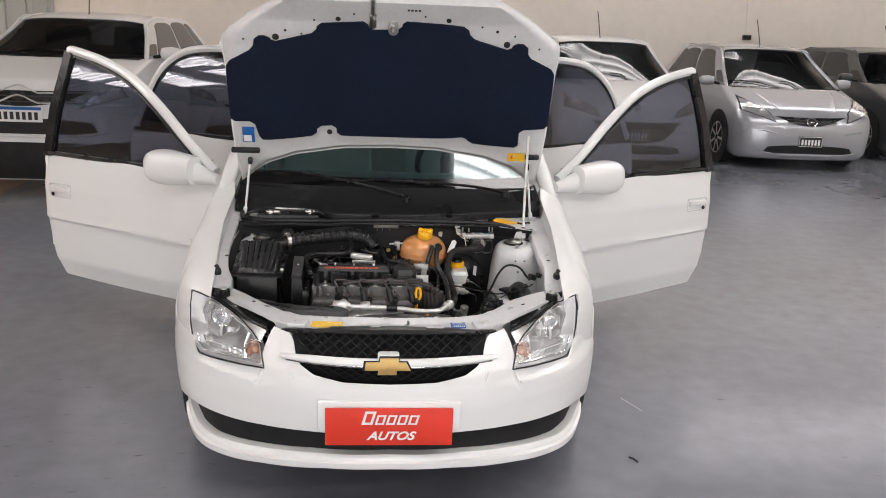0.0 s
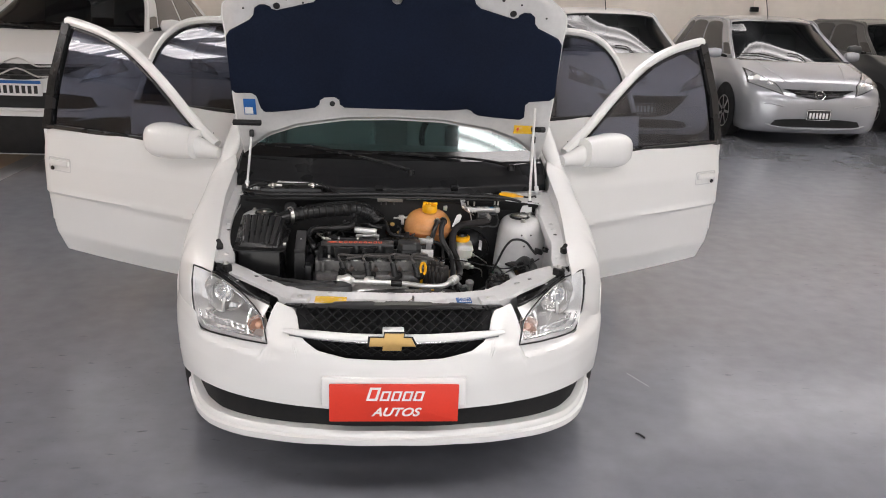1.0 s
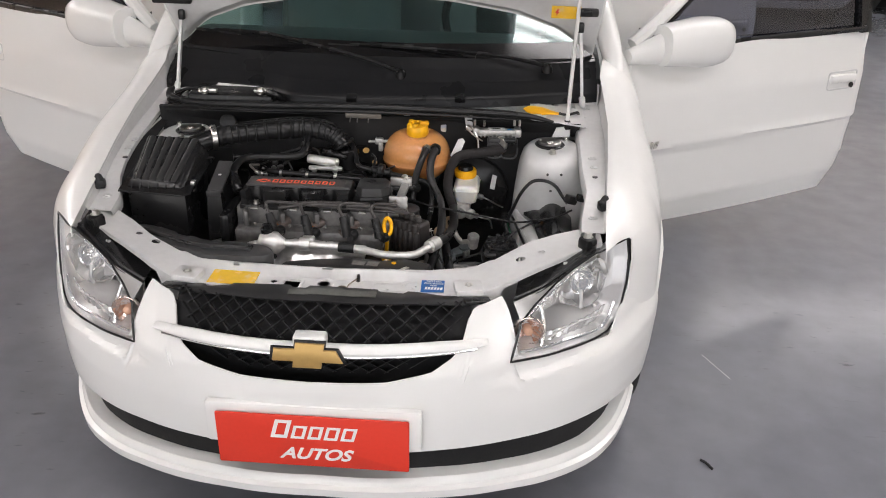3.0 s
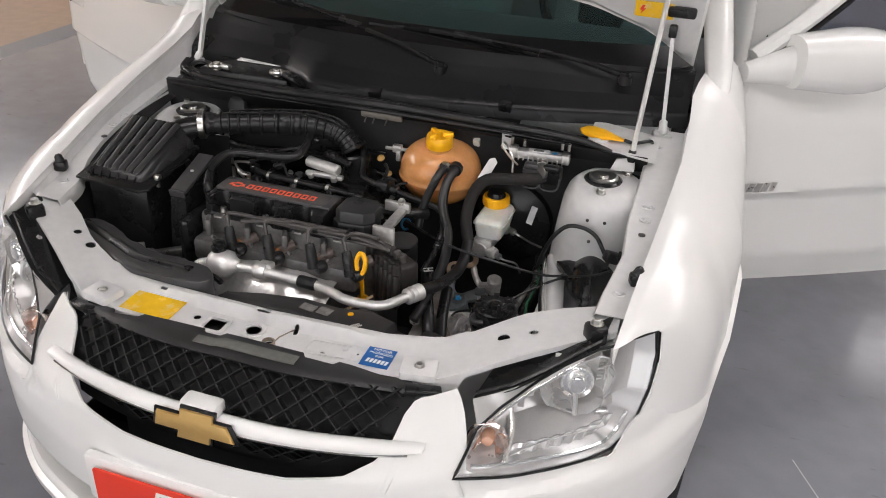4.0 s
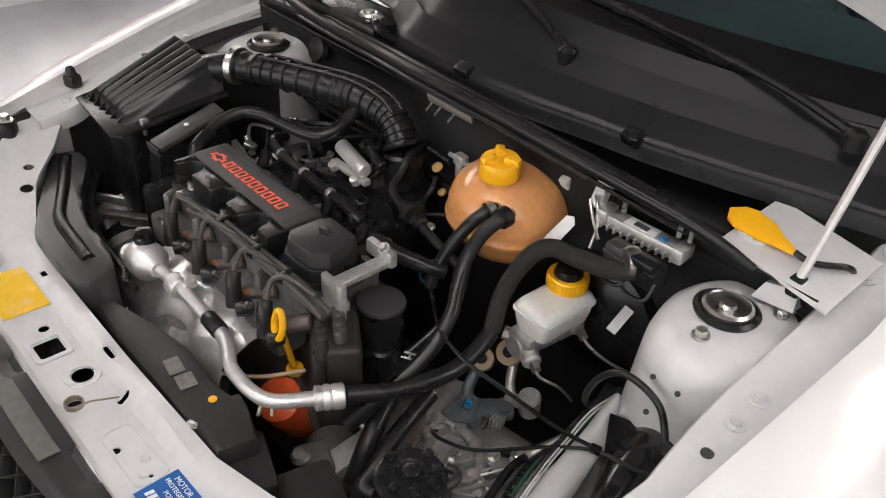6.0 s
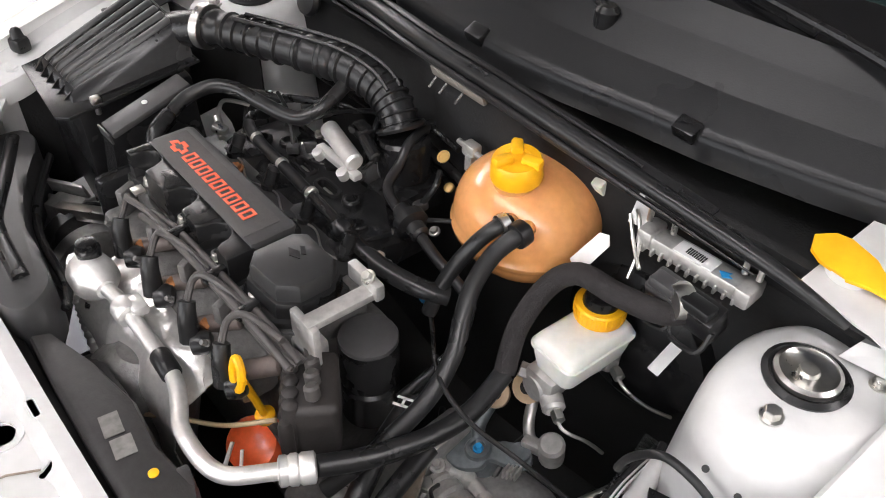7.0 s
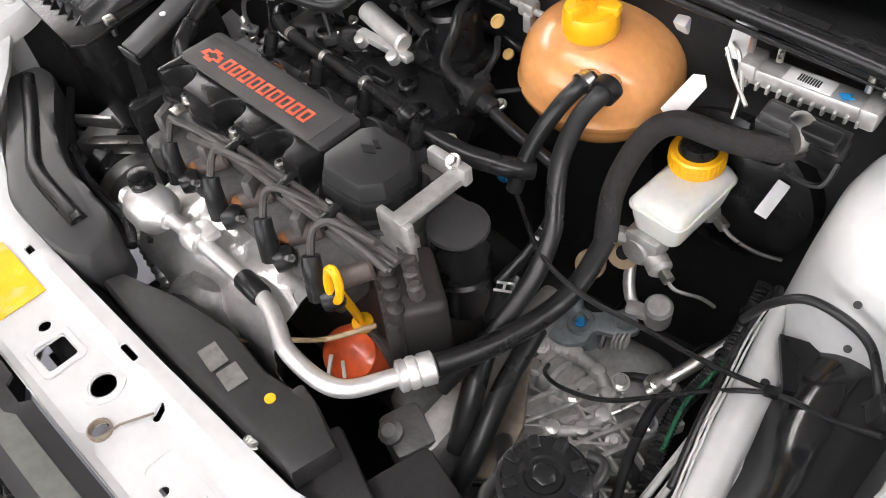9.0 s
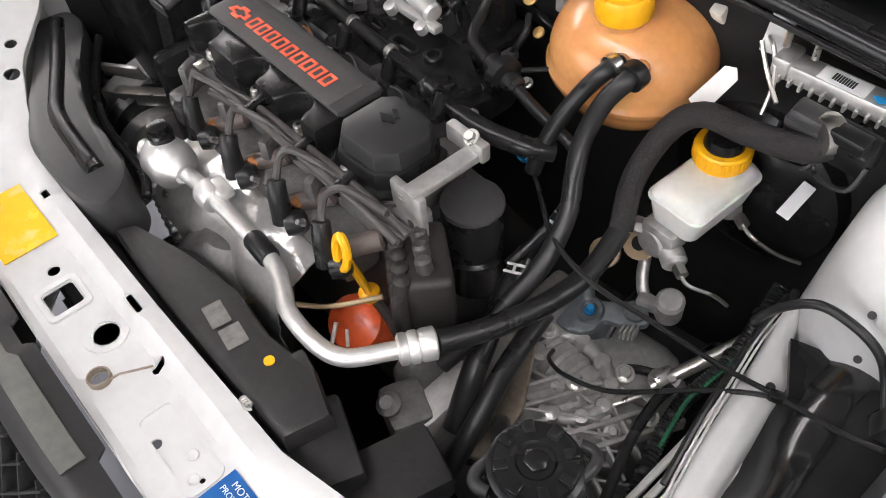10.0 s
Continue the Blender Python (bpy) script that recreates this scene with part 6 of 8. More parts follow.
def shield(u, v):
    x = -0.215 + 0.265 * u
    a = v * 1.9
    bulge = 0.012 * math.cos((x + 0.20) / 0.085 * 2 * math.pi) * (1 - v)
    y = 0.462 - 0.085 * math.sin(min(a, math.pi / 2)) - bulge
    z = 0.642 - 0.075 * (1 - math.cos(a)) - 0.02 * abs(u - 0.45) - 0.25 * max(0, v - 0.8)
    n = noise.noise(Vector((x * 26, v * 6, 1.0))) * 0.006 + noise.noise(Vector((x * 60, v * 14, 4.0))) * 0.003
    return x + n, y + n, z + n


part("heat_shield", sheet(shield, 70, 26, 0.0015), FOIL, engine, "crumpled silver heat shield")
part("catalyst", lathe([(0.03, 0.0), (0.062, -0.03), (0.072, -0.07), (0.072, -0.22)], 32, aim((-0.075, 0.405, 0.60), (0.0, 0.25, 1))), IRON, engine, "grey exhaust downpipe")
# dipstick
dip = part("dipstick", tube([(0.094, 0.472, 0.588), (0.097, 0.462, 0.63), (0.100, 0.452, 0.668)], 0.0048, 8), YELLOW, engine, "yellow plastic dipstick handle")
part("ring", tube([(0.1015 + 0.009 * math.cos(a), 0.447 + 0.003 * math.sin(a), 0.686 + 0.021 * math.sin(a)) for a in np.linspace(0, 2 * math.pi, 25)], 0.0048, 8, 0), YELLOW, dip)
part("collar", lathe([(0.006, 0), (0.012, 0.002), (0.012, 0.009), (0.007, 0.012)], 18, aim((0.094, 0.473, 0.583), (0.02, -0.15, 1))), YELLOW, dip)
part("guide_tube", tube([(0.094, 0.474, 0.582), (0.10, 0.485, 0.54), (0.10, 0.50, 0.45)], 0.006, 8), IRON, dip)
part("oil_filter", lathe([(0.024, 0), (0.033, -0.006), (0.036, -0.03), (0.036, -0.10)], 28, aim((0.070, 0.455, 0.525), (0.2, -0.5, 0.8))), ORANGER, engine, "orange red oil filter")
part("filter_mark", join(block((0.072, 0.428, 0.528), (0.004, 0.03, 0.006), 0.001, (40, 0, 30)), block((0.084, 0.438, 0.525), (0.004, 0.02, 0.005), 0.001, (40, 0, 50))), WHITE, engine)
part("sensor_wire", tube([(-0.015, 0.372, 0.56), (0.03, 0.40, 0.575), (0.075, 0.43, 0.585), (0.115, 0.475, 0.60)], 0.003, 6), BEIGE, engine)
# air conditioning pipe
ac = part("cooling_pipe", tube([(-0.150, 0.398, 0.652), (-0.128, 0.403, 0.650), (-0.078, 0.405, 0.649), (0.003, 0.405, 0.646), (0.040, 0.401, 0.645), (0.070, 0.390, 0.645), (0.098, 0.379, 0.645), (0.146, 0.378, 0.645), (0.176, 0.390, 0.645), (0.198, 0.424, 0.645), (0.206, 0.437, 0.645)], 0.0094, 14), ALUT, car, "bare aluminium air conditioning pipe")
part("drier_can", lathe([(0.008, -0.034), (0.020, -0.030), (0.027, -0.020), (0.029, 0.0), (0.027, 0.013), (0.018, 0.022), (0.012, 0.030)], 28, aim((-0.168, 0.397, 0.652), (1, 0.08, 0))), ALUT, ac, "round aluminium drier")
part("valve_cap", lathe([(0.014, 0), (0.015, 0.014), (0.012, 0.016), (0.012, 0.024), (0.004, 0.026)], 18, Matrix.Translation((-0.180, 0.402, 0.673))), PLASTIC, ac)
part("outlet", tube([(-0.20, 0.396, 0.650), (-0.226, 0.392, 0.640), (-0.236, 0.386, 0.60), (-0.21, 0.378, 0.55), (-0.165, 0.372, 0.49)], lambda t: 0.0088 + 0.0012 * math.sin(t * 190), 12, 26), ALUT, ac)
part("pipe_collar", join(lathe([(0.0155, -0.012), (0.0165, -0.008), (0.0165, 0.008), (0.0155, 0.012)], 20, aim((-0.092, 0.4045, 0.650), (1, 0.02, 0))), block((-0.085, 0.415, 0.658), (0.03, 0.02, 0.014), 0.004)), ALUT, ac)
part("pipe_sleeve", lathe([(0.0108, -0.019), (0.0122, -0.016), (0.0122, 0.016), (0.0108, 0.019)], 20, aim((0.008, 0.4045, 0.6455), (1, -0.05, 0))), PLASTIC, ac)
part("crimp", lathe([(0.012, 0.0), (0.016, 0.002), (0.016, 0.008), (0.0145, 0.010), (0.0165, 0.013), (0.0165, 0.019), (0.0145, 0.021), (0.0165, 0.024), (0.0165, 0.036), (0.013, 0.038)], 22, aim((0.202, 0.430, 0.645), (0.018, 0.034, -0.002))), ALUT, ac)
HOSE = [(0.220, 0.462, 0.645), (0.236, 0.520, 0.628), (0.247, 0.590, 0.615), (0.251, 0.643, 0.620), (0.245, 0.695, 0.640)]
part("rubber_hose", tube(HOSE, 0.0118, 14), RUBBER, ac, "black rubber hose")
part("foam_hose", tube([HOSE[-1], (0.228, 0.728, 0.680), (0.234, 0.762, 0.728), (0.258, 0.780, 0.753), (0.312, 0.779, 0.764), (0.362, 0.792, 0.770), (0.385, 0.84, 0.77)], 0.0128, 14), FOAM, ac, "foam covered hose to the bulkhead")
part("hose_end", lathe([(0.018, -0.01), (0.020, 0.0), (0.018, 0.01)], 20, aim((0.366, 0.803, 0.784), (0.4, 0.9, 0))), STEEL, ac)
# inlet manifold, rail and pipes behind the cover
man = parts_of("inlet_manifold", [block((-0.13, 0.70, 0.665), (0.33, 0.12, 0.05), 0.015), *[block((x, 0.665, 0.675), (0.055, 0.10, 0.045), 0.014, (-12, 0, 0)) for x in (-0.235, -0.15, -0.065, 0.015)]], PLASTIC, engine, "black inlet manifold", "runner")
SLOTS = ((-0.147, 0.688), (-0.088, 0.685))
part("top_plate", plate([(-0.262, 0.664), (0.020, 0.652), (0.030, 0.700), (-0.02, 0.728), (-0.25, 0.738)], [rrect(x, y, 0.036, 0.012, 0.005) for x, y in SLOTS], 0.010, Matrix.Translation((0, 0, 0.692)), 0.003), PLASTIC, man)
for x, y in SLOTS:
    # bright bar added in the slot as the glint along its edge
    part("slot_liner", plate(rrect(x, y + 0.002, 0.026, 0.005, 0.002), (), 0.006, Matrix.Translation((0, 0, 0.690)), 0.0015), STEEL, man)
    part("slot_boss", plate(rrect(x, y, 0.046, 0.022, 0.009), [rrect(x, y, 0.036, 0.012, 0.005)], 0.004, Matrix.Translation((0, 0, 0.7015)), 0.0015), PLASTIC, man)
for x, y in ((-0.205, 0.699), (-0.044, 0.692), (-0.232, 0.676), (0.0, 0.672)):
    part("boss", lathe([(0.0125, 0), (0.0125, 0.010), (0.0105, 0.012), (0.0075, 0.012), (0.0075, 0.004), (0.002, 0.004)], 20, Matrix.Translation((x, y, 0.698))), PLASTIC, man)
part("fuel_rail", tube([(-0.262, 0.700, 0.722), (-0.255, 0.672, 0.731), (-0.230, 0.657, 0.732), (-0.188, 0.651, 0.730), (-0.09, 0.646, 0.729), (0.004, 0.641, 0.727)], 0.0078, 12), PLASTIC, engine, "black fuel rail")
part("rail_pipe", tube([(0.0, 0.641, 0.727), (0.016, 0.643, 0.716), (0.036, 0.650, 0.702), (0.080, 0.655, 0.698), (0.128, 0.668, 0.698), (0.150, 0.690, 0.690)], 0.0118, 14), RUBBER, engine)
for x, y in ((-0.205, 0.653), (-0.135, 0.649), (-0.060, 0.645)):
    part("rail_joint", lathe([(0.0078, -0.004), (0.0088, -0.003), (0.0088, 0.003), (0.0078, 0.004)], 16, aim((x, y, 0.730), (1, -0.05, -0.01))), STEEL, engine)
part("gasket_edge", tube([(x, 0.620 + 0.007 * math.sin((x + 0.233) / 0.090 * 2 * math.pi), 0.7035) for x in np.linspace(-0.235, 0.035, 60)], 0.0014, 6, 0), STEEL, engine, "bright steel gasket edge")
part("head_ledge", plate([(-0.29, 0.596), (0.06, 0.596), (0.06, 0.634), (-0.29, 0.634)], (), 0.012, Matrix.Translation((0, 0, 0.690)), 0.003), SATIN, engine)
part("pipe_clip", lathe([(0.016, -0.006), (0.018, 0), (0.016, 0.006)], 18, aim((0.010, 0.642, 0.721), (1, 0.15, -0.6))), PLASTIC, engine)
for x in (-0.23, -0.14, -0.055, 0.03):
    part("injector", join(rod((x, 0.642, 0.728), (x + 0.004, 0.625, 0.700), 0.009, 12, 0.002), lathe([(0.006, 0), (0.011, 0.003), (0.011, 0.010)], 14, Matrix.Translation((x + 0.004, 0.628, 0.700)))), PLASTIC, engine)
    if x == -0.23:
        part("copper_nut", hexbolt((x + 0.035, 0.612, 0.704), (0, 0, 1), 0.007, 0.006), RUST, engine)
isc = part("idle_valve", rod((-0.150, 0.731, 0.745), (-0.066, 0.715, 0.741), 0.0125, 22, 0.003), ALUT, engine, "silver idle air valve")
part("flange", join(block((-0.100, 0.712, 0.726), (0.09, 0.014, 0.010), 0.003), *[lathe([(0.0075, 0), (0.0075, 0.012), (0.005, 0.013)], 14, aim((x, 0.702, 0.722), (0, -0.4, 0.9))) for x in (-0.128, -0.072)]), ALUT, isc)
part("plug", join(block((-0.100, 0.752, 0.757), (0.03, 0.020, 0.020), 0.004, (0, 0, -10)), rod((-0.088, 0.745, 0.757), (-0.045, 0.733, 0.752), 0.008, 12, 0.002), rod((-0.112, 0.742, 0.76), (-0.10, 0.735, 0.765), 0.004)), PLASTIC, isc)
part("throttle_body", join(lathe([(0.036, 0), (0.036, 0.05), (0.032, 0.055)], 26, aim((-0.05, 0.782, 0.705), (-0.15, 0.05, 1))), block((-0.05, 0.77, 0.69), (0.10, 0.09, 0.04), 0.01)), PLASTIC, engine)
# crumple of wiring at the cover's end
part("sensor", join(rod((-0.265, 0.628, 0.742), (-0.235, 0.618, 0.728), 0.0055, 10), block((-0.243, 0.620, 0.738), (0.020, 0.015, 0.012), 0.003, (0, 20, 30))), STEEL, engine)
part("sensor_lead", tube([(-0.265, 0.630, 0.742), (-0.285, 0.65, 0.75), (-0.270, 0.68, 0.74)], 0.003, 6), STEEL, engine)

# timing cover end and accessory bits
tc = part("timing_cover", join(loft([[(-0.360, 0.470, 0.42), (-0.300, 0.470, 0.42), (-0.300, 0.640, 0.42), (-0.360, 0.640, 0.42)], [(-0.356, 0.490, 0.62), (-0.312, 0.490, 0.62), (-0.312, 0.634, 0.62), (-0.356, 0.634, 0.62)], [(-0.353, 0.502, 0.728), (-0.319, 0.502, 0.728), (-0.319, 0.622, 0.762), (-0.353, 0.622, 0.762)]]), box(-0.318, -0.290, 0.46, 0.62, 0.42, 0.690, 0.012)), PLASTIC, engine, "black timing belt cover with a flat top")
# the cap's lighter grey puts the sheen of the flat top into its colour
part("top_cap", block((-0.336, 0.562, 0.7495), (0.037, 0.124, 0.010), 0.003, (15.8, 0, 2)), GREYPL, tc)
part("front_lip", block((-0.336, 0.500, 0.728), (0.036, 0.003, 0.016), 0.001, (10, 0, 2)), GREYPL, tc)
part("screw", lathe([(0.004, 0), (0.004, 0.002)], 10, Matrix.Translation((-0.336, 0.560, 0.7545))), WHITE, tc)
part("alternator", join(lathe([(0.03, 0), (0.06, 0.01), (0.065, 0.05), (0.06, 0.08)], 26, aim((-0.42, 0.44, 0.52), (1, 0, 0))), block((-0.395, 0.435, 0.595), (0.05, 0.035, 0.03), 0.004, (0, 0, 30)), rod((-0.46, 0.42, 0.585), (-0.40, 0.44, 0.60), 0.007), block((-0.44, 0.45, 0.60), (0.07, 0.006, 0.03), 0.002, (20, 0, 35))), ALU, engine, "alternator with aluminium ends")
part("pulley", lathe([(0.02, 0), (0.055, 0.0), (0.06, 0.006), (0.055, 0.012), (0.06, 0.018), (0.02, 0.02)], 30, aim((-0.36, 0.44, 0.55), (-1, 0, 0))), PLASTIC, engine)
part("belt_bracket", block((-0.35, 0.455, 0.605), (0.10, 0.018, 0.02), 0.003, (0, 0, 40)), STEEL, engine)

# ---- air intake ----
air = part("air_filter_box", join(box(-0.552, -0.402, 0.488, 0.662, 0.50, 0.735, 0.012), loft([[(-0.552, 0.486, 0.734), (-0.402, 0.482, 0.734), (-0.396, 0.664, 0.760), (-0.564, 0.668, 0.760)], [(-0.538, 0.492, 0.756), (-0.420, 0.494, 0.750), (-0.404, 0.660, 0.808), (-0.556, 0.664, 0.810)], [(-0.530, 0.500, 0.764), (-0.428, 0.504, 0.757), (-0.412, 0.652, 0.815), (-0.546, 0.656, 0.817)]])), PLASTIC, car, "black ribbed air filter housing")
for k in range(6):
    t = (k + 0.5) / 6
    a, b = Vector((-0.530, 0.496, 0.762)).lerp(Vector((-0.426, 0.500, 0.755)), t), Vector((-0.546, 0.656, 0.817)).lerp(Vector((-0.412, 0.652, 0.815)), t)
    # ribs are a paler black than the box, for the sheen on the lid
    part("lid_rib", loft([[p + Vector((0.0082 * k * math.cos(g), 0, h * math.sin(g) - 0.002)) for g in np.linspace(0, math.pi, 11)] for p, k, h in ((a, 0.75, 0.002), (a.lerp(b, 0.04), 0.95, 0.006), (a.lerp(b, 0.97), 1.1, 0.007), (b, 0.8, 0.001))]), SATIN, air)
for k in range(6):
    t = k / 5
    x = -0.532 + 0.104 * t
    part("front_rib", loft([[(x - 0.0012, 0.476, 0.738), (x + 0.0012, 0.476, 0.738), (x + 0.0012, 0.502, 0.740), (x - 0.0012, 0.502, 0.740)], [(x - 0.0012, 0.494, 0.758 - 0.007 * t), (x + 0.0012, 0.494, 0.758 - 0.007 * t), (x + 0.0012, 0.503, 0.758 - 0.007 * t), (x - 0.0012, 0.503, 0.758 - 0.007 * t)]]), PLASTIC, air)
part("clip", join(rod((-0.390, 0.513, 0.728), (-0.390, 0.513, 0.752), 0.004), block((-0.389, 0.513, 0.75), (0.012, 0.014, 0.012), 0.003)), STEEL, air)
part("flange", plate([(-0.562, 0.474), (-0.400, 0.462), (-0.382, 0.476), (-0.382, 0.672), (-0.574, 0.676)], (), 0.005, pose(0, 0.0, 0.6745, 7.4, 0, 0), 0.002), PLASTIC, air)
part("outlet_neck", tube([(-0.46, 0.645, 0.780), (-0.42, 0.666, 0.797), (-0.385, 0.688, 0.806)], 0.026, 18), PLASTIC, air)
AIRH = [(-0.392, 0.685, 0.808), (-0.330, 0.712, 0.812), (-0.264, 0.737, 0.815), (-0.173, 0.775, 0.814), (-0.115, 0.790, 0.803), (-0.084, 0.791, 0.788), (-0.062, 0.786, 0.765)]


def ribbed(t):
    fine = 0.5 + 0.5 * math.sin(t * 110) if t < 0.13 or 0.40 < t < 0.48 else 0
    wide = 1.0 if (t * 18) % 1 < 0.15 and 0.13 < t < 0.97 else 0.0
    return 0.0238 + 0.0033 * max(fine, wide)


hose = part("intake_hose", tube(AIRH, ribbed, 22, 30), RUBBER, car, "black ribbed rubber intake hose")
for s in (1, -1):
    part("side_rib", tube([Vector(p) + Vector((0, 0.010 * s, 0.0265)) for p in AIRH[1:-1]], 0.003, 6), RUBBER, hose)
part("hose_clamp", lathe([(0.0315, -0.007), (0.0325, -0.006), (0.0325, 0.006), (0.0315, 0.007)], 28, aim((-0.386, 0.6875, 0.8083), (0.9, 0.4, 0.03))), STEEL, hose, "steel hose clamp")
part("end_clamp", lathe([(0.0315, -0.004), (0.033, 0.0), (0.0315, 0.004)], 28, aim((-0.064, 0.787, 0.768), (0.5, -0.1, -0.8))), RUBBER, hose)
part("breather_pipe", tube([(-0.300, 0.562, 0.738), (-0.309, 0.585, 0.746), (-0.313, 0.612, 0.757), (-0.303, 0.645, 0.766), (-0.275, 0.666, 0.767), (-0.235, 0.676, 0.765), (-0.182, 0.688, 0.764), (-0.160, 0.702, 0.767), (-0.151, 0.730, 0.780), (-0.155, 0.762, 0.795)], 0.0098, 14), RUBBER, hose, "glossy black breather pipe")
part("pipe_elbow", tube([(-0.286, 0.545, 0.722), (-0.294, 0.553, 0.733), (-0.303, 0.573, 0.741)], 0.0128, 14), PLASTIC, hose)
part("pipe_ring", lathe([(0.0110, -0.005), (0.0122, -0.003), (0.0122, 0.003), (0.0110, 0.005)], 18, aim((-0.3045, 0.576, 0.7425), (-0.35, 0.85, 0.3))), PLASTIC, hose)
part("wiring_tube", tube([(-0.30, 0.70, 0.74), (-0.25, 0.715, 0.75), (-0.19, 0.735, 0.765), (-0.15, 0.745, 0.775)], 0.0055, 8), PLASTIC, engine)
part("wiring_print", join(*[block((-0.262 + 0.009 * k, 0.7095 + 0.0035 * k, 0.7545 + 0.0012 * k), (0.005, 0.004, 0.001), 0.0, (0, -10, 20)) for k in range(9)]), WHITE, engine)
# resonator duct beside the radiator support
DUCT = [(-0.528, 0.398), (-0.520, 0.436), (-0.478, 0.441), (-0.42, 0.412), (-0.368, 0.386), (-0.291, 0.364), (-0.195, 0.356), (-0.160, 0.342), (-0.141, 0.312), (-0.165, 0.291), (-0.247, 0.286), (-0.313, 0.293), (-0.40, 0.336), (-0.46, 0.366)]
duct = part("intake_duct", xf(plate([(p.x, p.y) for p in spline([(*q, 0) for q in DUCT + DUCT[:1]], 5)[:-1]], (), 0.085, None, 0.007), pose(0, 0, 0.590, 0, -1, 0)), DUCTM, car, "black moulded intake duct")
DR = [(-0.505, 0.416, 0.6665), (-0.42, 0.379, 0.668), (-0.35, 0.346, 0.6695), (-0.325, 0.336, 0.670), (-0.29, 0.330, 0.671), (-0.195, 0.325, 0.6725)]
part("ridge", tube(DR, lambda t: 0.0075 * min(1.0, 0.35 + 20 * t, 0.35 + 20 * (1 - t)), 14, 10), SATIN, duct)
part("ridge_foot", tube([(x, y, z - 0.0045) for x, y, z in DR], 0.0112, 12, 10), PLASTIC, duct)
part("side_step", tube([(-0.150, 0.352, 0.640), (-0.19, 0.368, 0.640), (-0.29, 0.374, 0.640), (-0.37, 0.396, 0.640), (-0.47, 0.450, 0.640)], 0.006, 8), PLASTIC, duct)


# ---- cooling, brakes, gearbox side ----
TC = Vector((0.135, 0.825, 0.738))


def tank(u, v):
    a, b = 2 * math.pi * u, -math.pi / 2 + math.pi * v
    r = math.cos(b) ** 0.8 if math.cos(b) > 0 else 0
    z = math.sin(b)
    seam = 0.004 if abs(v - 0.44) < 0.03 else 0
    return TC.x + (0.092 + seam) * r * math.cos(a), TC.y + (0.088 + seam) * r * math.sin(a), TC.z + (0.070 if z > 0 else 0.075) * z


tk = part("coolant_tank", sheet(tank, 48, 40), ORANGE, car, "translucent orange coolant expansion tank")
part("filler_neck", lathe([(0.027, 0.0), (0.026, 0.014), (0.024, 0.016)], 28, aim((0.139, 0.795, 0.793), (0, -0.1, 1))), ORANGE, tk)
cap = part("tank_cap", lathe([(0.029, 0), (0.030, 0.003), (0.0285, 0.024), (0.0265, 0.027), (0.016, 0.028), (0.014, 0.026)], 32, aim((0.139, 0.794, 0.806), (0, -0.1, 1))), YELLOW, tk, "yellow screw cap with raised grips")
for k in range(3):
    a = k * 2.094 + 0.3
    part("grip", block((0.139 + 0.019 * math.cos(a), 0.792 + 0.019 * math.sin(a), 0.834), (0.024, 0.014, 0.012), 0.004, (5, 0, math.degrees(a))), YELLOW, cap)
for x in (0.10, 0.205):
    part("strap", block((x, 0.885, 0.80), (0.016, 0.05, 0.05), 0.003, (35, 0, 0)), MILK, tk)
part("spout", join(tube([(0.160, 0.772, 0.772), (0.171, 0.757, 0.778)], 0.010, 12, 0), tube([(0.182, 0.775, 0.772), (0.193, 0.760, 0.777)], 0.010, 12, 0)), ORANGE, tk)
t1 = part("tank_hose", tube([(0.168, 0.760, 0.778), (0.166, 0.742, 0.776), (0.158, 0.722, 0.760), (0.146, 0.700, 0.725), (0.140, 0.682, 0.690), (0.138, 0.672, 0.665)], 0.0092, 12), RUBBER, tk, "black coolant hose")
part("hose_band", lathe([(0.0125, -0.005), (0.013, 0), (0.0125, 0.005)], 18, aim((0.167, 0.750, 0.7775), (0.1, 0.9, 0.1))), STEEL, t1)
t2 = part("tank_hose", tube([(0.191, 0.764, 0.777), (0.190, 0.745, 0.775), (0.182, 0.722, 0.755), (0.183, 0.695, 0.725), (0.195, 0.672, 0.700), (0.213, 0.645, 0.675), (0.222, 0.60, 0.64), (0.215, 0.54, 0.60), (0.20, 0.48, 0.56)], 0.0104, 12), RUBBER, tk, "black coolant hose")
part("hose_band", lathe([(0.0150, -0.007), (0.0155, 0), (0.0150, 0.007)], 18, aim((0.1905, 0.754, 0.7765), (0.0, 0.9, 0.1))), PLASTIC, t2)
vac = part("vacuum_pipe", tube([(-0.055, 0.83, 0.76), (-0.035, 0.78, 0.765), (-0.024, 0.752, 0.745), (-0.012, 0.726, 0.732), (0.018, 0.716, 0.726), (0.052, 0.713, 0.722), (0.112, 0.703, 0.714), (0.172, 0.697, 0.704), (0.186, 0.690, 0.680), (0.188, 0.66, 0.64), (0.176, 0.60, 0.60)], 0.0068, 10), RUBBER, car, "thin black vacuum pipe")
part("check_valve", lathe([(0.008, -0.03), (0.012, -0.025), (0.012, -0.012), (0.021, -0.008), (0.021, 0.004), (0.012, 0.008), (0.012, 0.022), (0.008, 0.026)], 22, aim((0.052, 0.713, 0.722), (0.98, -0.15, -0.1))), PLASTIC, vac)
part("tube_print", join(*[block((0.188 + 0.002 * k, 0.660 - 0.010 * k, 0.648 - 0.006 * k), (0.008, 0.003, 0.001), 0.0, (0, 0, 0)) for k in range(2)]), WHITE, vac)
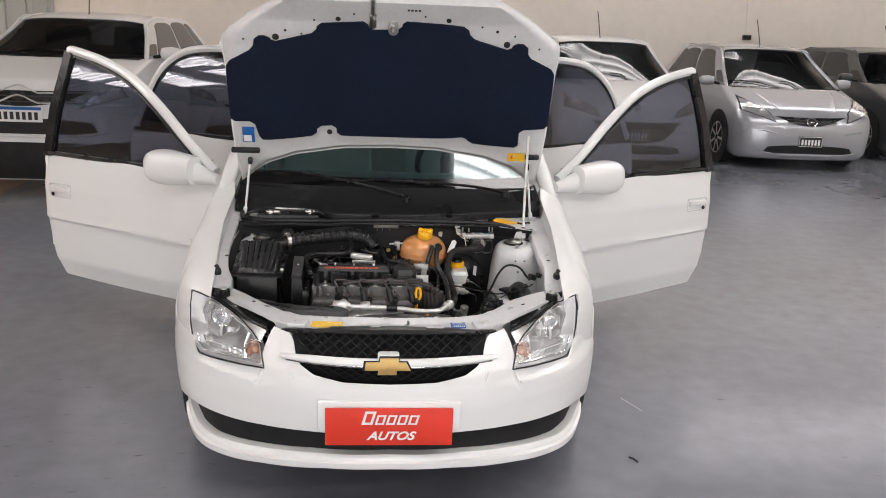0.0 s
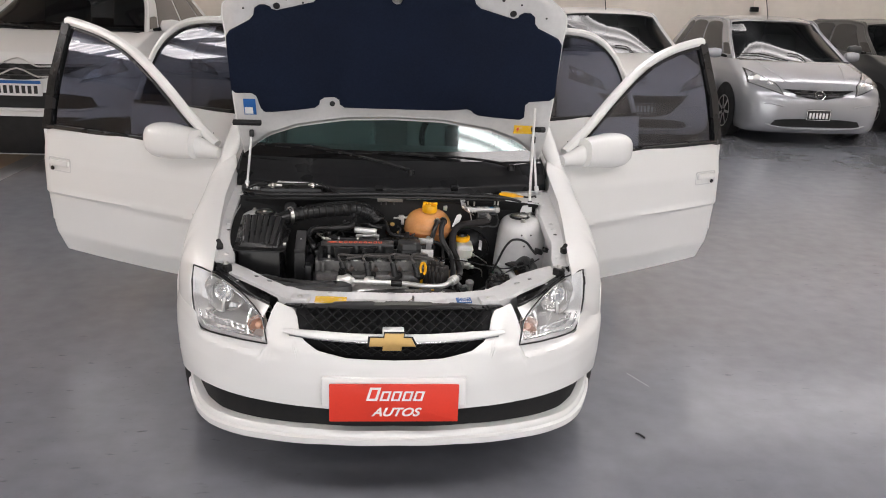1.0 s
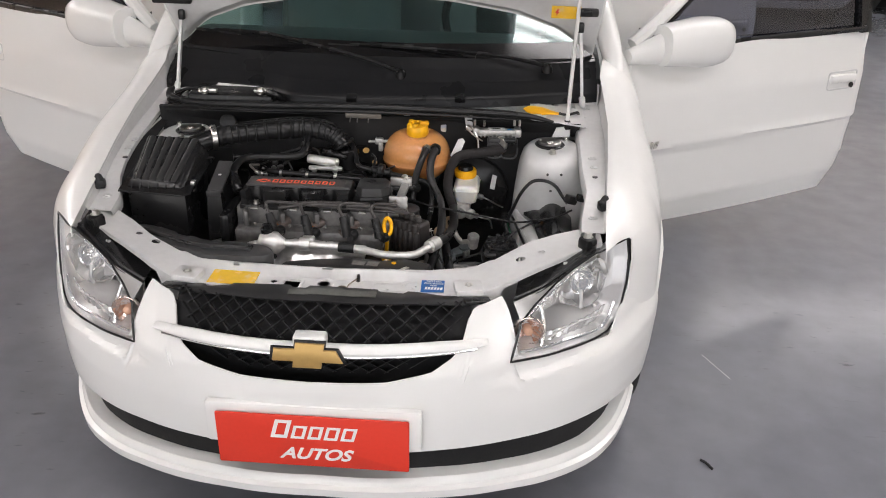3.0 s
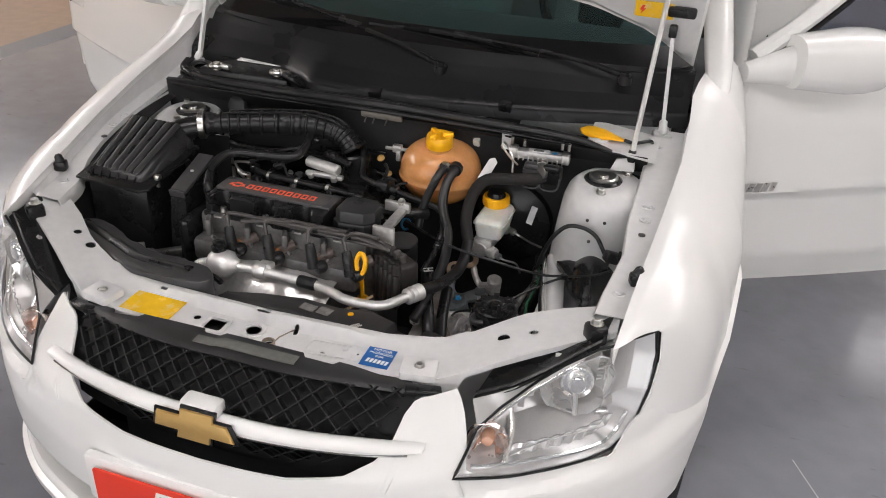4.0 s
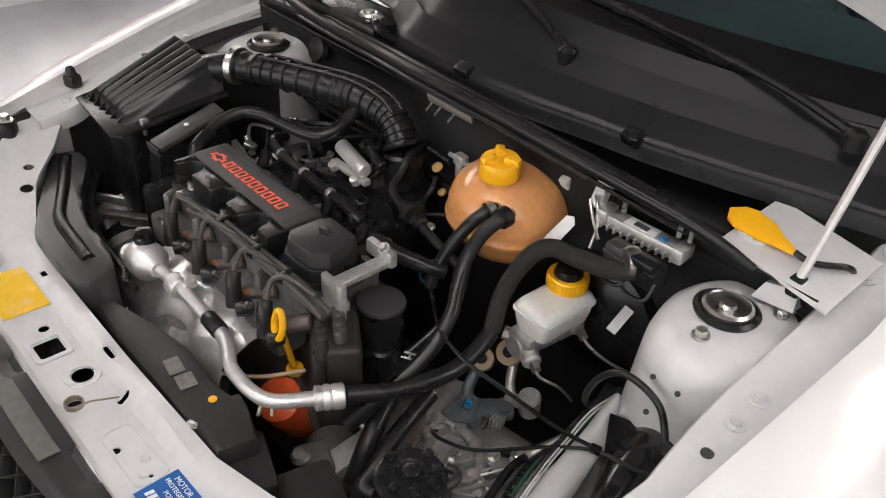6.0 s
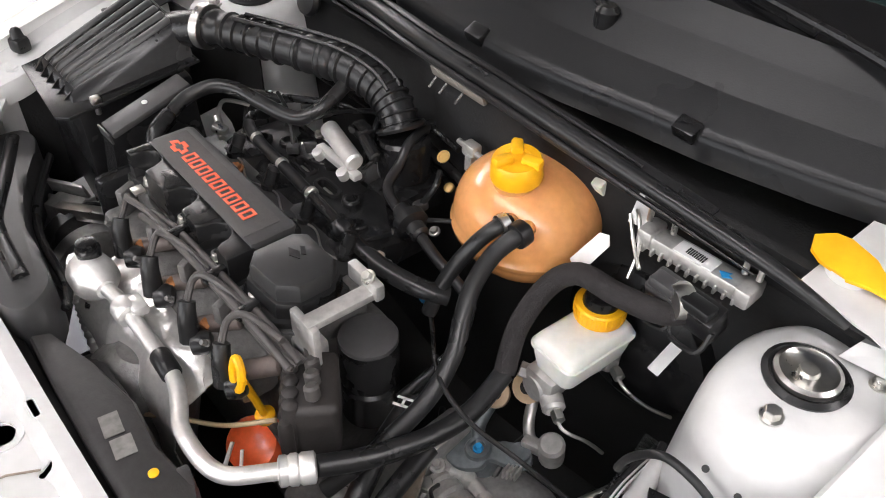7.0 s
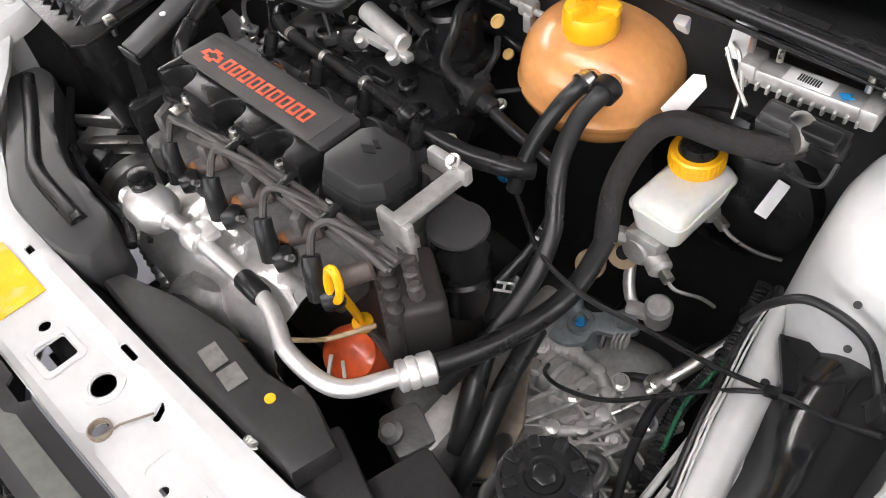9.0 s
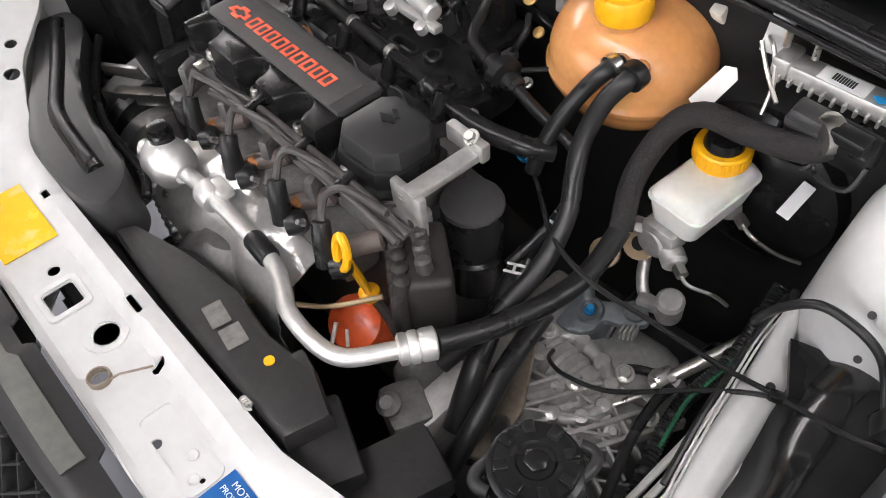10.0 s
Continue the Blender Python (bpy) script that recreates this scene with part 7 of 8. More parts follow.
part("hose_mark", join(block((0.188, 0.600, 0.612), (0.020, 0.003, 0.001), 0, (0, 0, 30)), block((0.192, 0.590, 0.612), (0.020, 0.003, 0.001), 0, (0, 0, 30)), block((0.190, 0.595, 0.612), (0.003, 0.012, 0.001), 0, (0, 0, 30))), WHITE, vac)
part("lower_hose", tube([(0.18, 0.62, 0.595), (0.20, 0.56, 0.575), (0.225, 0.50, 0.545), (0.24, 0.46, 0.50)], 0.0135, 12), RUBBER, car, "black lower radiator hose")
part("side_hose", tube([(0.232, 0.60, 0.57), (0.245, 0.53, 0.55), (0.26, 0.47, 0.52), (0.265, 0.42, 0.48)], 0.012, 12), RUBBER, car, "black printed rubber hose")
# brake fluid
def tank_ring(g, z):
    """Rounded plan of the reservoir, g metres wider than its top."""
    return [(0.278 + p[0] + 0.03 * p[1] - 0.012 * p[0] * (p[1] > 0), 0.784 + p[1] - 0.05 * p[0], z) for p in rrect(0, 0, 0.058 + g, 0.100 + g, 0.012, 5)]


res = part("brake_reservoir", loft([tank_ring(-0.012, 0.630), tank_ring(-0.002, 0.634), tank_ring(0.004, 0.650), tank_ring(0.008, 0.668), tank_ring(0.006, 0.674), tank_ring(0.0, 0.679), tank_ring(-0.008, 0.682)]), MILK, car, "milky brake fluid reservoir with yellow cap")
part("seam", loft([tank_ring(0.007, 0.664), tank_ring(0.012, 0.665), tank_ring(0.012, 0.668), tank_ring(0.007, 0.669)]), MILK, res)
rc = part("reservoir_cap", lathe([(0.027, -0.012), (0.0295, -0.010), (0.0295, 0.008), (0.027, 0.010), (0.021, 0.010), (0.020, 0.006)], 32, aim((0.272, 0.812, 0.694), (0.0, -0.05, 1))), YELLOW, res, "yellow threaded cap ring")
for a in np.linspace(0, 2 * math.pi, 33)[:-1]:
    part("cap_rib", block((0.272 + 0.0298 * math.cos(a), 0.812 + 0.0298 * math.sin(a), 0.693), (0.0012, 0.0030, 0.013), 0.0005, (0, 0, math.degrees(a))), YELLOW, rc)
part("cap_centre", lathe([(0.022, 0.002), (0.021, 0.012), (0.018, 0.020), (0.006, 0.021)], 24, aim((0.272, 0.812, 0.694), (0.0, -0.05, 1))), PLASTIC, rc)
mc = part("master_cylinder", join(rod((0.262, 0.725, 0.607), (0.282, 0.90, 0.607), 0.020, 20, 0.004), block((0.268, 0.742, 0.618), (0.045, 0.032, 0.03), 0.008), lathe([(0.014, 0), (0.014, 0.014), (0.010, 0.018)], 14, aim((0.285, 0.735, 0.604), (0.8, -0.5, -0.1))), lathe([(0.012, 0), (0.012, 0.014), (0.009, 0.018)], 14, aim((0.29, 0.815, 0.625), (0.9, -0.3, 0.0))), lathe([(0.010, 0), (0.010, 0.012)], 6, aim((0.248, 0.735, 0.615), (-0.8, -0.5, 0.2)))), ALU, car, "cast aluminium brake master cylinder")
for a, pts in ((0, [(0.300, 0.727, 0.603), (0.322, 0.716, 0.60), (0.345, 0.735, 0.585), (0.352, 0.76, 0.55)]), (1, [(0.310, 0.810, 0.625), (0.335, 0.80, 0.62), (0.36, 0.815, 0.60), (0.38, 0.84, 0.58)])):
    ln = part("brake_line", tube(pts, 0.0023, 8), STEEL, mc)
    part("union", lathe([(0.006, 0), (0.0075, 0.004), (0.0075, 0.014), (0.004, 0.016)], 6, aim(pts[0], Vector(pts[1]) - Vector(pts[0]))), STEEL, ln)
part("brake_servo", lathe([(0.03, -0.02), (0.07, -0.012), (0.105, 0.01), (0.110, 0.05), (0.10, 0.08)], 36, aim((0.285, 0.862, 0.61), (0, 1, 0.05))), PLASTIC, mc)
part("tan_bush", join(lathe([(0.010, 0), (0.020, 0.002), (0.020, 0.012), (0.010, 0.014)], 20, aim((0.235, 0.758, 0.558), (0.15, -0.75, 0.65)))), TANPL, mc)
part("tan_bush", lathe([(0.010, 0), (0.018, 0.002), (0.018, 0.010), (0.010, 0.012)], 20, aim((0.209, 0.727, 0.542), (0.15, -0.6, 0.8))), TANPL, mc)
for q, d in (((0.235, 0.758, 0.558), Vector((0.15, -0.75, 0.65)).normalized()), ((0.209, 0.727, 0.542), Vector((0.15, -0.6, 0.8)).normalized())):
    part("bush_bore", lathe([(0.0088, 0), (0.0088, 0.0145), (0.004, 0.015)], 16, aim(q, d)), MATTE, mc)
# engine control unit on the bulkhead
ecu = parts_of("control_unit", [block((0.352, 0.842, 0.803), (0.125, 0.026, 0.018), 0.003, (0, 0, 4)), *[block((0.30 + 0.0105 * k, 0.824 + 0.0008 * k, 0.797), (0.003, 0.008, 0.008), 0.0006, (0, 0, 4)) for k in range(11)], block((0.296, 0.838, 0.806), (0.018, 0.032, 0.022), 0.004, (0, 0, 4)), block((0.410, 0.846, 0.804), (0.018, 0.034, 0.022), 0.004, (0, 0, 4))], ALU, car, "finned aluminium engine control unit", "fin")
part("code_label", box(-0.0225, 0.0225, -0.010, 0.010, 0, 0.001, 0, 2, pose(0.352, 0.838, 0.8135, 0, 0, 4)), WHITE, ecu)
for k in range(9):
    part("label_bar", box(-0.0008, 0.0008, -0.005, 0.005, 0, 0.0006, 0, 2, pose(0.342 + 0.0024 * k, 0.8375, 0.8145, 0, 0, 4)), INK, ecu)
part("blue_mark", plate([(-0.007, 0.0), (0.004, 0.006), (0.002, 0.001), (0.008, 0.0), (0.0, -0.006)], (), 0.001, pose(0.386, 0.838, 0.8135)), BLUEW, ecu)
for x, s in ((0.348, 0.030), (0.388, 0.034)):
    pg = part("connector", join(block((x, 0.812, 0.775), (s + 0.01, 0.03, 0.036), 0.004, (20, 0, 0)), block((x, 0.80, 0.795), (s, 0.02, 0.012), 0.003)), GREYPL if x < 0.36 else PLASTIC, ecu)
    part("lever", tube([(x - 0.022, 0.80, 0.775), (x - 0.016, 0.79, 0.750), (x + 0.016, 0.79, 0.750), (x + 0.022, 0.80, 0.775)], 0.003, 6), PLASTIC, pg)
for q in ((0.292, 0.835, 0.822), (0.318, 0.842, 0.818), (0.40, 0.845, 0.822), (0.414, 0.85, 0.82)):
    part("stud", lathe([(0.0035, 0), (0.0035, 0.016)], 8, Matrix.Translation(q)), STEEL, ecu)
part("bare_lead", tube([(0.272, 0.84, 0.82), (0.285, 0.83, 0.815), (0.30, 0.815, 0.795), (0.305, 0.80, 0.77)], 0.0024, 6), STEEL, ecu)
part("bare_lead", tube([(0.268, 0.835, 0.815), (0.29, 0.818, 0.80), (0.315, 0.80, 0.79)], 0.0022, 6), STEEL, ecu)
part("paper_tag", plate([(-0.010, -0.028), (0.012, -0.028), (0.012, 0.024), (0.002, 0.030), (-0.008, 0.022)], (), 0.001, pose(0.248, 0.806, 0.765, 62, 15, -18)), WHITE, car, "white paper cable tag")
part("paper_tag", plate([(-0.010, -0.024), (0.010, -0.024), (0.012, 0.026), (0.0, 0.03), (-0.012, 0.026)], (), 0.001, pose(0.275, 0.85, 0.825, 50, 10, 25)), WHITE, car, "white paper cable tag")
wt = part("hanging_tag", plate(rrect(0, 0, 0.015, 0.042, 0.001), (), 0.001, pose(0.350, 0.842, 0.655, 55, 25, 20)), WHITE, car, "white printed paper tag")
part("tag_bar", join(*[block((0.342, 0.842 + 0.006 * k, 0.648 + 0.005 * k), (0.006, 0.0012, 0.0006), 0, (42, 10, -8)) for k in (-1.5, 0.5)]), INK, wt)
# power steering reservoir
ps = part("steering_reservoir", lathe([(0.040, -0.14), (0.046, -0.06), (0.052, -0.035), (0.053, -0.022), (0.048, -0.018), (0.050, -0.014), (0.047, -0.002), (0.040, 0.001), (0.030, 0.0)], 36, pose(0.373, 0.440, 0.655) @ Matrix.Scale(0.88, 4)), PLASTIC, car, "round black steering fluid reservoir")
lid = part("lid", lathe([(0.036, 0), (0.037, 0.004), (0.035, 0.008), (0.018, 0.010), (0.015, 0.007), (0.002, 0.007)], 36, Matrix.Translation((0.373, 0.440, 0.654))), PLASTIC, ps)
for k in range(8):
    a = k * math.pi / 4 + 0.2
    part("lid_lug", block((0.373 + 0.030 * math.cos(a), 0.440 + 0.030 * math.sin(a), 0.664), (0.013, 0.010, 0.008), 0.002, (0, 0, math.degrees(a))), PLASTIC, lid)
part("lid_hub", hexbolt((0.373, 0.440, 0.660), (0, 0, 1), 0.011, 0.007), PLASTIC, lid)
for sg in (1, -1):
    part("lid_loop", tube([(0.373 + sg * 0.032 * math.cos(a), 0.440 + sg * 0.032 * math.cos(a) + 0.034 * math.sin(a), 0.648) for a in np.linspace(-1.2, 1.2, 12)], 0.006, 10, 3), SATIN, lid)
part("reservoir_hose", tube([(0.33, 0.45, 0.56), (0.30, 0.47, 0.54), (0.27, 0.50, 0.50), (0.25, 0.52, 0.44)], 0.010, 10), RUBBER, ps)
# gearbox
gb = parts_of("gearbox", [block((0.27, 0.60, 0.36), (0.20, 0.26, 0.22), 0.04, (0, 0, 8), 3), block((0.20, 0.56, 0.42), (0.04, 0.26, 0.20), 0.01, (0, 0, 4)), lathe([(0.020, -0.04), (0.027, -0.036), (0.027, -0.028), (0.023, -0.024), (0.027, -0.020), (0.028, -0.008), (0.023, -0.004), (0.028, 0.0), (0.028, 0.012), (0.023, 0.016), (0.027, 0.020), (0.027, 0.032), (0.018, 0.038)], 28, aim((0.260, 0.612, 0.468), (1, -0.05, 0.0))), lathe([(0.035, 0), (0.033, 0.03), (0.02, 0.04)], 20, aim((0.31, 0.57, 0.43), (0.5, 0.2, 0.8))),
          *[block((0.245 + 0.03 * k, 0.55 + 0.01 * k, 0.478), (0.006, 0.14, 0.02), 0.002, (0, 0, -25)) for k in range(5)], *[block((0.28, 0.52 + 0.035 * k, 0.474), (0.16, 0.005, 0.018), 0.002, (0, 0, 15)) for k in range(4)]], ALU, car, "cast aluminium gearbox housing", "casting_rib")
part("mount_plate", plate([(-0.09, -0.02), (0.10, -0.03), (0.10, 0.01), (0.04, 0.03), (-0.08, 0.025)], [rrect(-0.05, 0.003, 0.03, 0.015, 0.006), rrect(0.05, -0.01, 0.03, 0.012, 0.005)], 0.008, pose(0.225, 0.55, 0.49, 10, 12, -58), 0.002), BRONZE, gb)
GL = [(-0.040, 0.0), (-0.030, 0.020), (-0.008, 0.026), (0.012, 0.016), (0.040, 0.020), (0.062, 0.016), (0.066, -0.006), (0.040, -0.012), (0.018, -0.010), (0.008, -0.024), (-0.016, -0.030), (-0.036, -0.020)]
GLM = pose(0.236, 0.677, 0.494, 10, -8, 30)
lever = part("gear_lever", plate([(p.x, p.y) for p in spline([(*q, 0) for q in GL + GL[:1]], 5)[:-1]], (), 0.010, GLM, 0.003), BGREY, gb, "blue grey gear selector casting")
part("hub", lathe([(0.024, -0.03), (0.020, 0.006), (0.015, 0.014), (0.010, 0.014), (0.010, 0.010)], 24, GLM), BGREY, lever)
part("blue_bolt", hexbolt(GLM @ Vector((0, 0, 0.010)), (0, 0, 1), 0.0052, 0.006, 1.3), BLUEW, lever)
part("side_arm", tube([(0.236, 0.677, 0.496), (0.214, 0.694, 0.508), (0.208, 0.716, 0.528)], 0.009, 10), BGREY, lever)
part("second_eye", lathe([(0.006, 0.008), (0.013, 0.008), (0.013, 0.016), (0.006, 0.016)], 20, GLM @ Matrix.Translation((0.052, 0.006, 0))), BGREY, lever)
for k in range(4):
    part("spline_tooth", block(tuple(GLM @ Vector((0.040 + 0.005 * k, -0.018, 0.006))), (0.003, 0.014, 0.016), 0.0008, (0, 0, 12)), ALU, lever)
link = part("selector_link", tube([(0.238, 0.760, 0.556), (0.246, 0.752, 0.546), (0.256, 0.738, 0.530), (0.270, 0.728, 0.518), (0.285, 0.730, 0.515)], 0.0072, 10), ALU, gb, "bright cast selector link")
part("link_drum", lathe([(0.008, -0.022), (0.016, -0.020), (0.0165, 0.016), (0.013, 0.020), (0.006, 0.020)], 26, aim((0.301, 0.733, 0.522), (0.1, -0.25, 1))), ALU, link)
part("link_web", block((0.282, 0.722, 0.520), (0.030, 0.016, 0.016), 0.004, (0, 0, 20)), ALU, link)
# clutch housing rim: a lug ring round the casting's dome
for k in range(7):
    a = radians(-60 + 32 * k)
    p = Vector((0.262 + 0.062 * math.cos(a), 0.598 + 0.050 * math.sin(a), 0.486))
    part("rim_lug", lathe([(0.010, -0.03), (0.0105, 0.0), (0.008, 0.004), (0.003, 0.005)], 16, aim(p, (0.15 * math.cos(a), 0.15 * math.sin(a) - 0.15, 1))), ALU, gb)
part("housing_rim", tube([(0.262 + 0.062 * math.cos(a), 0.598 + 0.050 * math.sin(a), 0.482) for a in np.linspace(radians(-75), radians(160), 26)], 0.0085, 10, 0), ALU, gb)
for k in range(5):
    part("cast_rib", block((0.300 + 0.018 * k, 0.560 - 0.006 * k, 0.478 - 0.004 * k), (0.004, 0.085, 0.026), 0.0015, (0, 0, -52)), ALU, gb)
for k in range(3):
    part("cast_rib", block((0.345, 0.545 + 0.030 * k, 0.474), (0.11, 0.004, 0.022), 0.0015, (0, 0, -22)), ALU, gb)
for q in ((0.285, 0.60, 0.49), (0.325, 0.60, 0.478), (0.31, 0.655, 0.475), (0.23, 0.60, 0.49), (0.19, 0.52, 0.53), (0.36, 0.64, 0.46)):
    part("case_bolt", hexbolt(q, (0.1, -0.2, 1), 0.008, 0.008, 1.4), STEEL, gb)
part("drive_rod", join(rod((0.30, 0.56, 0.47), (0.345, 0.64, 0.49), 0.004), lathe([(0.012, 0), (0.015, 0.006), (0.012, 0.025)], 16, aim((0.345, 0.66, 0.49), (0.3, 0.9, 0.1))), rod((0.345, 0.655, 0.49), (0.40, 0.78, 0.54), 0.008)), STEEL, gb)
part("blue_clip", block((0.20, 0.525, 0.46), (0.018, 0.012, 0.014), 0.003, (20, 10, 30)), BLUEW, gb)
part("starter", join(rod((0.13, 0.50, 0.46), (0.22, 0.46, 0.46), 0.035, 20, 0.006), block((0.19, 0.435, 0.50), (0.06, 0.05, 0.05), 0.010, (0, 0, -20)), lathe([(0.012, 0), (0.014, 0.01), (0.008, 0.016)], 12, aim((0.185, 0.42, 0.525), (0, -0.3, 1)))), IRON, engine, "grey starter motor")
# harness and thin leads
HARN = [(0.385, 0.80, 0.58), (0.390, 0.767, 0.562), (0.397, 0.710, 0.552), (0.394, 0.660, 0.545), (0.392, 0.633, 0.540), (0.403, 0.581, 0.530), (0.425, 0.520, 0.52), (0.44, 0.46, 0.50)]
hn = part("wiring_harness", tube(HARN, lambda t: 0.0083 + 0.0010 * math.sin(t * 520), 12, 40), RUBBER, car, "corrugated black wiring loom")
part("second_loom", tube([(x - 0.022, y - 0.012, z - 0.012) for x, y, z in HARN[3:]], 0.0060, 10, 40), RUBBER, hn)
part("green_wire", tube([(x + 0.004, y + 0.002, z + 0.008) for x, y, z in HARN[1:6]], lambda t: 0.0024 + 0.0005 * math.sin(t * 240), 8, 30), GREEN, hn, "green wires in the loom")
for a, q in ((0, HARN[2]), (1, HARN[1])):
    part("tie", lathe([(0.0105, -0.004), (0.0115, 0), (0.0105, 0.004)], 16, aim(q, Vector(HARN[2]) - Vector(HARN[1]))), PLASTIC, hn)
part("loom_branch", tube([(0.392, 0.745, 0.58), (0.405, 0.705, 0.635), (0.425, 0.690, 0.690), (0.452, 0.690, 0.722), (0.485, 0.690, 0.725), (0.512, 0.690, 0.712), (0.530, 0.682, 0.690), (0.545, 0.665, 0.675)], 0.0044, 10), RUBBER, hn)
part("branch_plug", join(block((0.552, 0.655, 0.690), (0.03, 0.022, 0.022), 0.004, (0, 20, 30)), block((0.575, 0.645, 0.700), (0.02, 0.018, 0.018), 0.003, (0, 20, 30))), PLASTIC, hn)
part("thin_lead", tube([(0.245, 0.604, 0.505), (0.262, 0.578, 0.535), (0.295, 0.567, 0.555), (0.344, 0.580, 0.57), (0.410, 0.628, 0.60), (0.464, 0.656, 0.622), (0.52, 0.655, 0.64), (0.557, 0.652, 0.662)], 0.0026, 8), RUBBER, hn)
part("thin_lead", tube([(0.10, 0.70, 0.66), (0.16, 0.66, 0.66), (0.22, 0.62, 0.665), (0.282, 0.610, 0.660), (0.342, 0.629, 0.640), (0.413, 0.648, 0.622), (0.464, 0.658, 0.624)], 0.0028, 8), RUBBER, hn)
part("lead_tie", block((0.464, 0.657, 0.623), (0.014, 0.010, 0.010), 0.002, (0, 0, 20)), PLASTIC, hn)
part("black_cable", tube([(0.40, 0.80, 0.585), (0.432, 0.70, 0.59), (0.445, 0.60, 0.57), (0.44, 0.50, 0.545), (0.44, 0.46, 0.53)], 0.005, 8), RUBBER, hn)
# washer bottle and black liner beside the chassis leg
FOLD = [(0.770, 0.404, 0.432), (0.745, 0.407, 0.440), (0.720, 0.411, 0.453), (0.695, 0.415, 0.474), (0.65, 0.423, 0.482), (0.60, 0.432, 0.488), (0.55, 0.444, 0.497), (0.50, 0.458, 0.510)]


def fold(u, v):
    y = 0.50 + 0.27 * u
    a, b = lerp_table(FOLD[::-1], y)
    edge = soft(0.72, 1.0, v)
    return a + (b - a) * v, y, 0.594 + 0.014 * math.sin(math.pi * min(1, v * 1.2)) - 0.05 * edge - 0.10 * soft(0.12, 0.0, v)


fold_ob = part("inner_fold", sheet(fold, 40, 24, 0.002), BAY, car, "white painted inner panel fold")
part("drain_hole", lathe([(0.0045, 0), (0.0045, 0.0015)], 12, aim((0.452, 0.672, 0.607), (0, 0, 1))), INK, fold_ob)
for k in range(2):
    part("white_wire", tube([(0.402 + 0.004 * k, 0.790, 0.585), (0.409 + 0.0042 * k, 0.735, 0.603), (0.414 + 0.0044 * k, 0.700, 0.609), (0.424 + 0.004 * k, 0.650, 0.608), (0.434 + 0.004 * k, 0.597, 0.606), (0.450 + 0.004 * k, 0.53, 0.600), (0.46 + 0.004 * k, 0.49, 0.585)], 0.0013, 8), SEALER, hn, "thin white wire")
part("black_wire", tube([(0.398, 0.790, 0.585), (0.404, 0.735, 0.602), (0.409, 0.700, 0.606), (0.418, 0.650, 0.604), (0.428, 0.597, 0.602), (0.444, 0.53, 0.596)], 0.0036, 8), RUBBER, hn)
part("wheel_liner", sheet(lambda u, v: (0.455 + 0.110 * u + 0.04 * v * (1 - u), 0.735 - 0.28 * v, 0.598 + 0.046 * math.sin(u * math.pi) + 0.010 * math.sin(v * 9 + 2 * u) - 0.02 * v), 20, 40, 0.004), GLOSSPL, car, "black plastic liner inside the wing")
part("liner_lip", loft([[(0.436, 0.722, 0.612), (0.545, 0.742, 0.634), (0.545, 0.690, 0.634), (0.470, 0.668, 0.612)], [(0.436, 0.722, 0.620), (0.545, 0.742, 0.642), (0.545, 0.690, 0.642), (0.470, 0.668, 0.620)]]), PLASTIC, car)
# fan and shroud
SHROUD = mat("dark_shroud", (0.024, 0.023, 0.023), 0.5, var=0.3, bump=0.1, bscale=400)
sh = [(-0.13, 0.302), (-0.06, 0.298), (0.05, 0.296), (0.205, 0.298), (0.215, 0.345), (0.165, 0.362), (0.10, 0.352), (0.03, 0.358), (-0.05, 0.345), (-0.12, 0.325)]
fs = part("fan_shroud", join(plate(sh, (), 0.05, Matrix.Translation((0, 0, 0.597)), 0.010), box(-0.30, 0.24, 0.275, 0.30, 0.28, 0.622, 0.01), lathe([(0.18, 0), (0.18, 0.06), (0.172, 0.062)], 40, aim((-0.02, 0.30, 0.43), (0, 1, 0)))), SHROUD, car, "black radiator fan shroud with grey labels")
part("grey_label", plate(rrect(0, 0, 0.030, 0.020, 0.001), (), 0.001, pose(0.050, 0.325, 0.6478, 0, 0, -8)), DUSTY, fs)
part("grey_label", plate(rrect(0, 0, 0.026, 0.022, 0.001), (), 0.001, pose(0.083, 0.324, 0.6478, 0, 0, -8)), DUSTY, fs)
part("yellow_dot", lathe([(0.0055, 0), (0.0055, 0.0014), (0.003, 0.002)], 14, Matrix.Translation((0.130, 0.334, 0.647))), YELLOW, fs)
part("shroud_step", join(block((0.215, 0.325, 0.605), (0.09, 0.06, 0.03), 0.006, (0, 0, -20)), block((0.15, 0.355, 0.63), (0.03, 0.018, 0.03), 0.004, (0, 0, -10)), block((0.27, 0.36, 0.575), (0.07, 0.10, 0.04), 0.008, (0, 0, -15))), SHROUD, fs)
part("retaining_spring", join(tube([(0.150 + 0.0035 * math.cos(a) + 0.004 * a / 6.28, 0.293 + 0.0035 * math.sin(a), 0.652 + 0.002 * a / 6.28) for a in np.linspace(0, 6.28 * 4, 40)], 0.0012, 6, 0)), STEEL, fs)
part("fan_motor", lathe([(0.03, 0), (0.05, 0.01), (0.05, 0.06)], 24, aim((-0.02, 0.33, 0.43), (0, 1, 0))), IRON, fs)
# small fittings against the bulkhead
part("bulkhead_tab", block((-0.015, 0.838, 0.836), (0.10, 0.008, 0.016), 0.003, (20, 0, 0)), mat("smoked_plastic", (0.20, 0.185, 0.165), 0.4, var=0.15), car, "smoky plastic bracket on the bulkhead")
for x in (-0.05, -0.03, 0.0):
    part("pin", rod((x, 0.832, 0.832), (x, 0.820, 0.822), 0.0016), IRON, car)
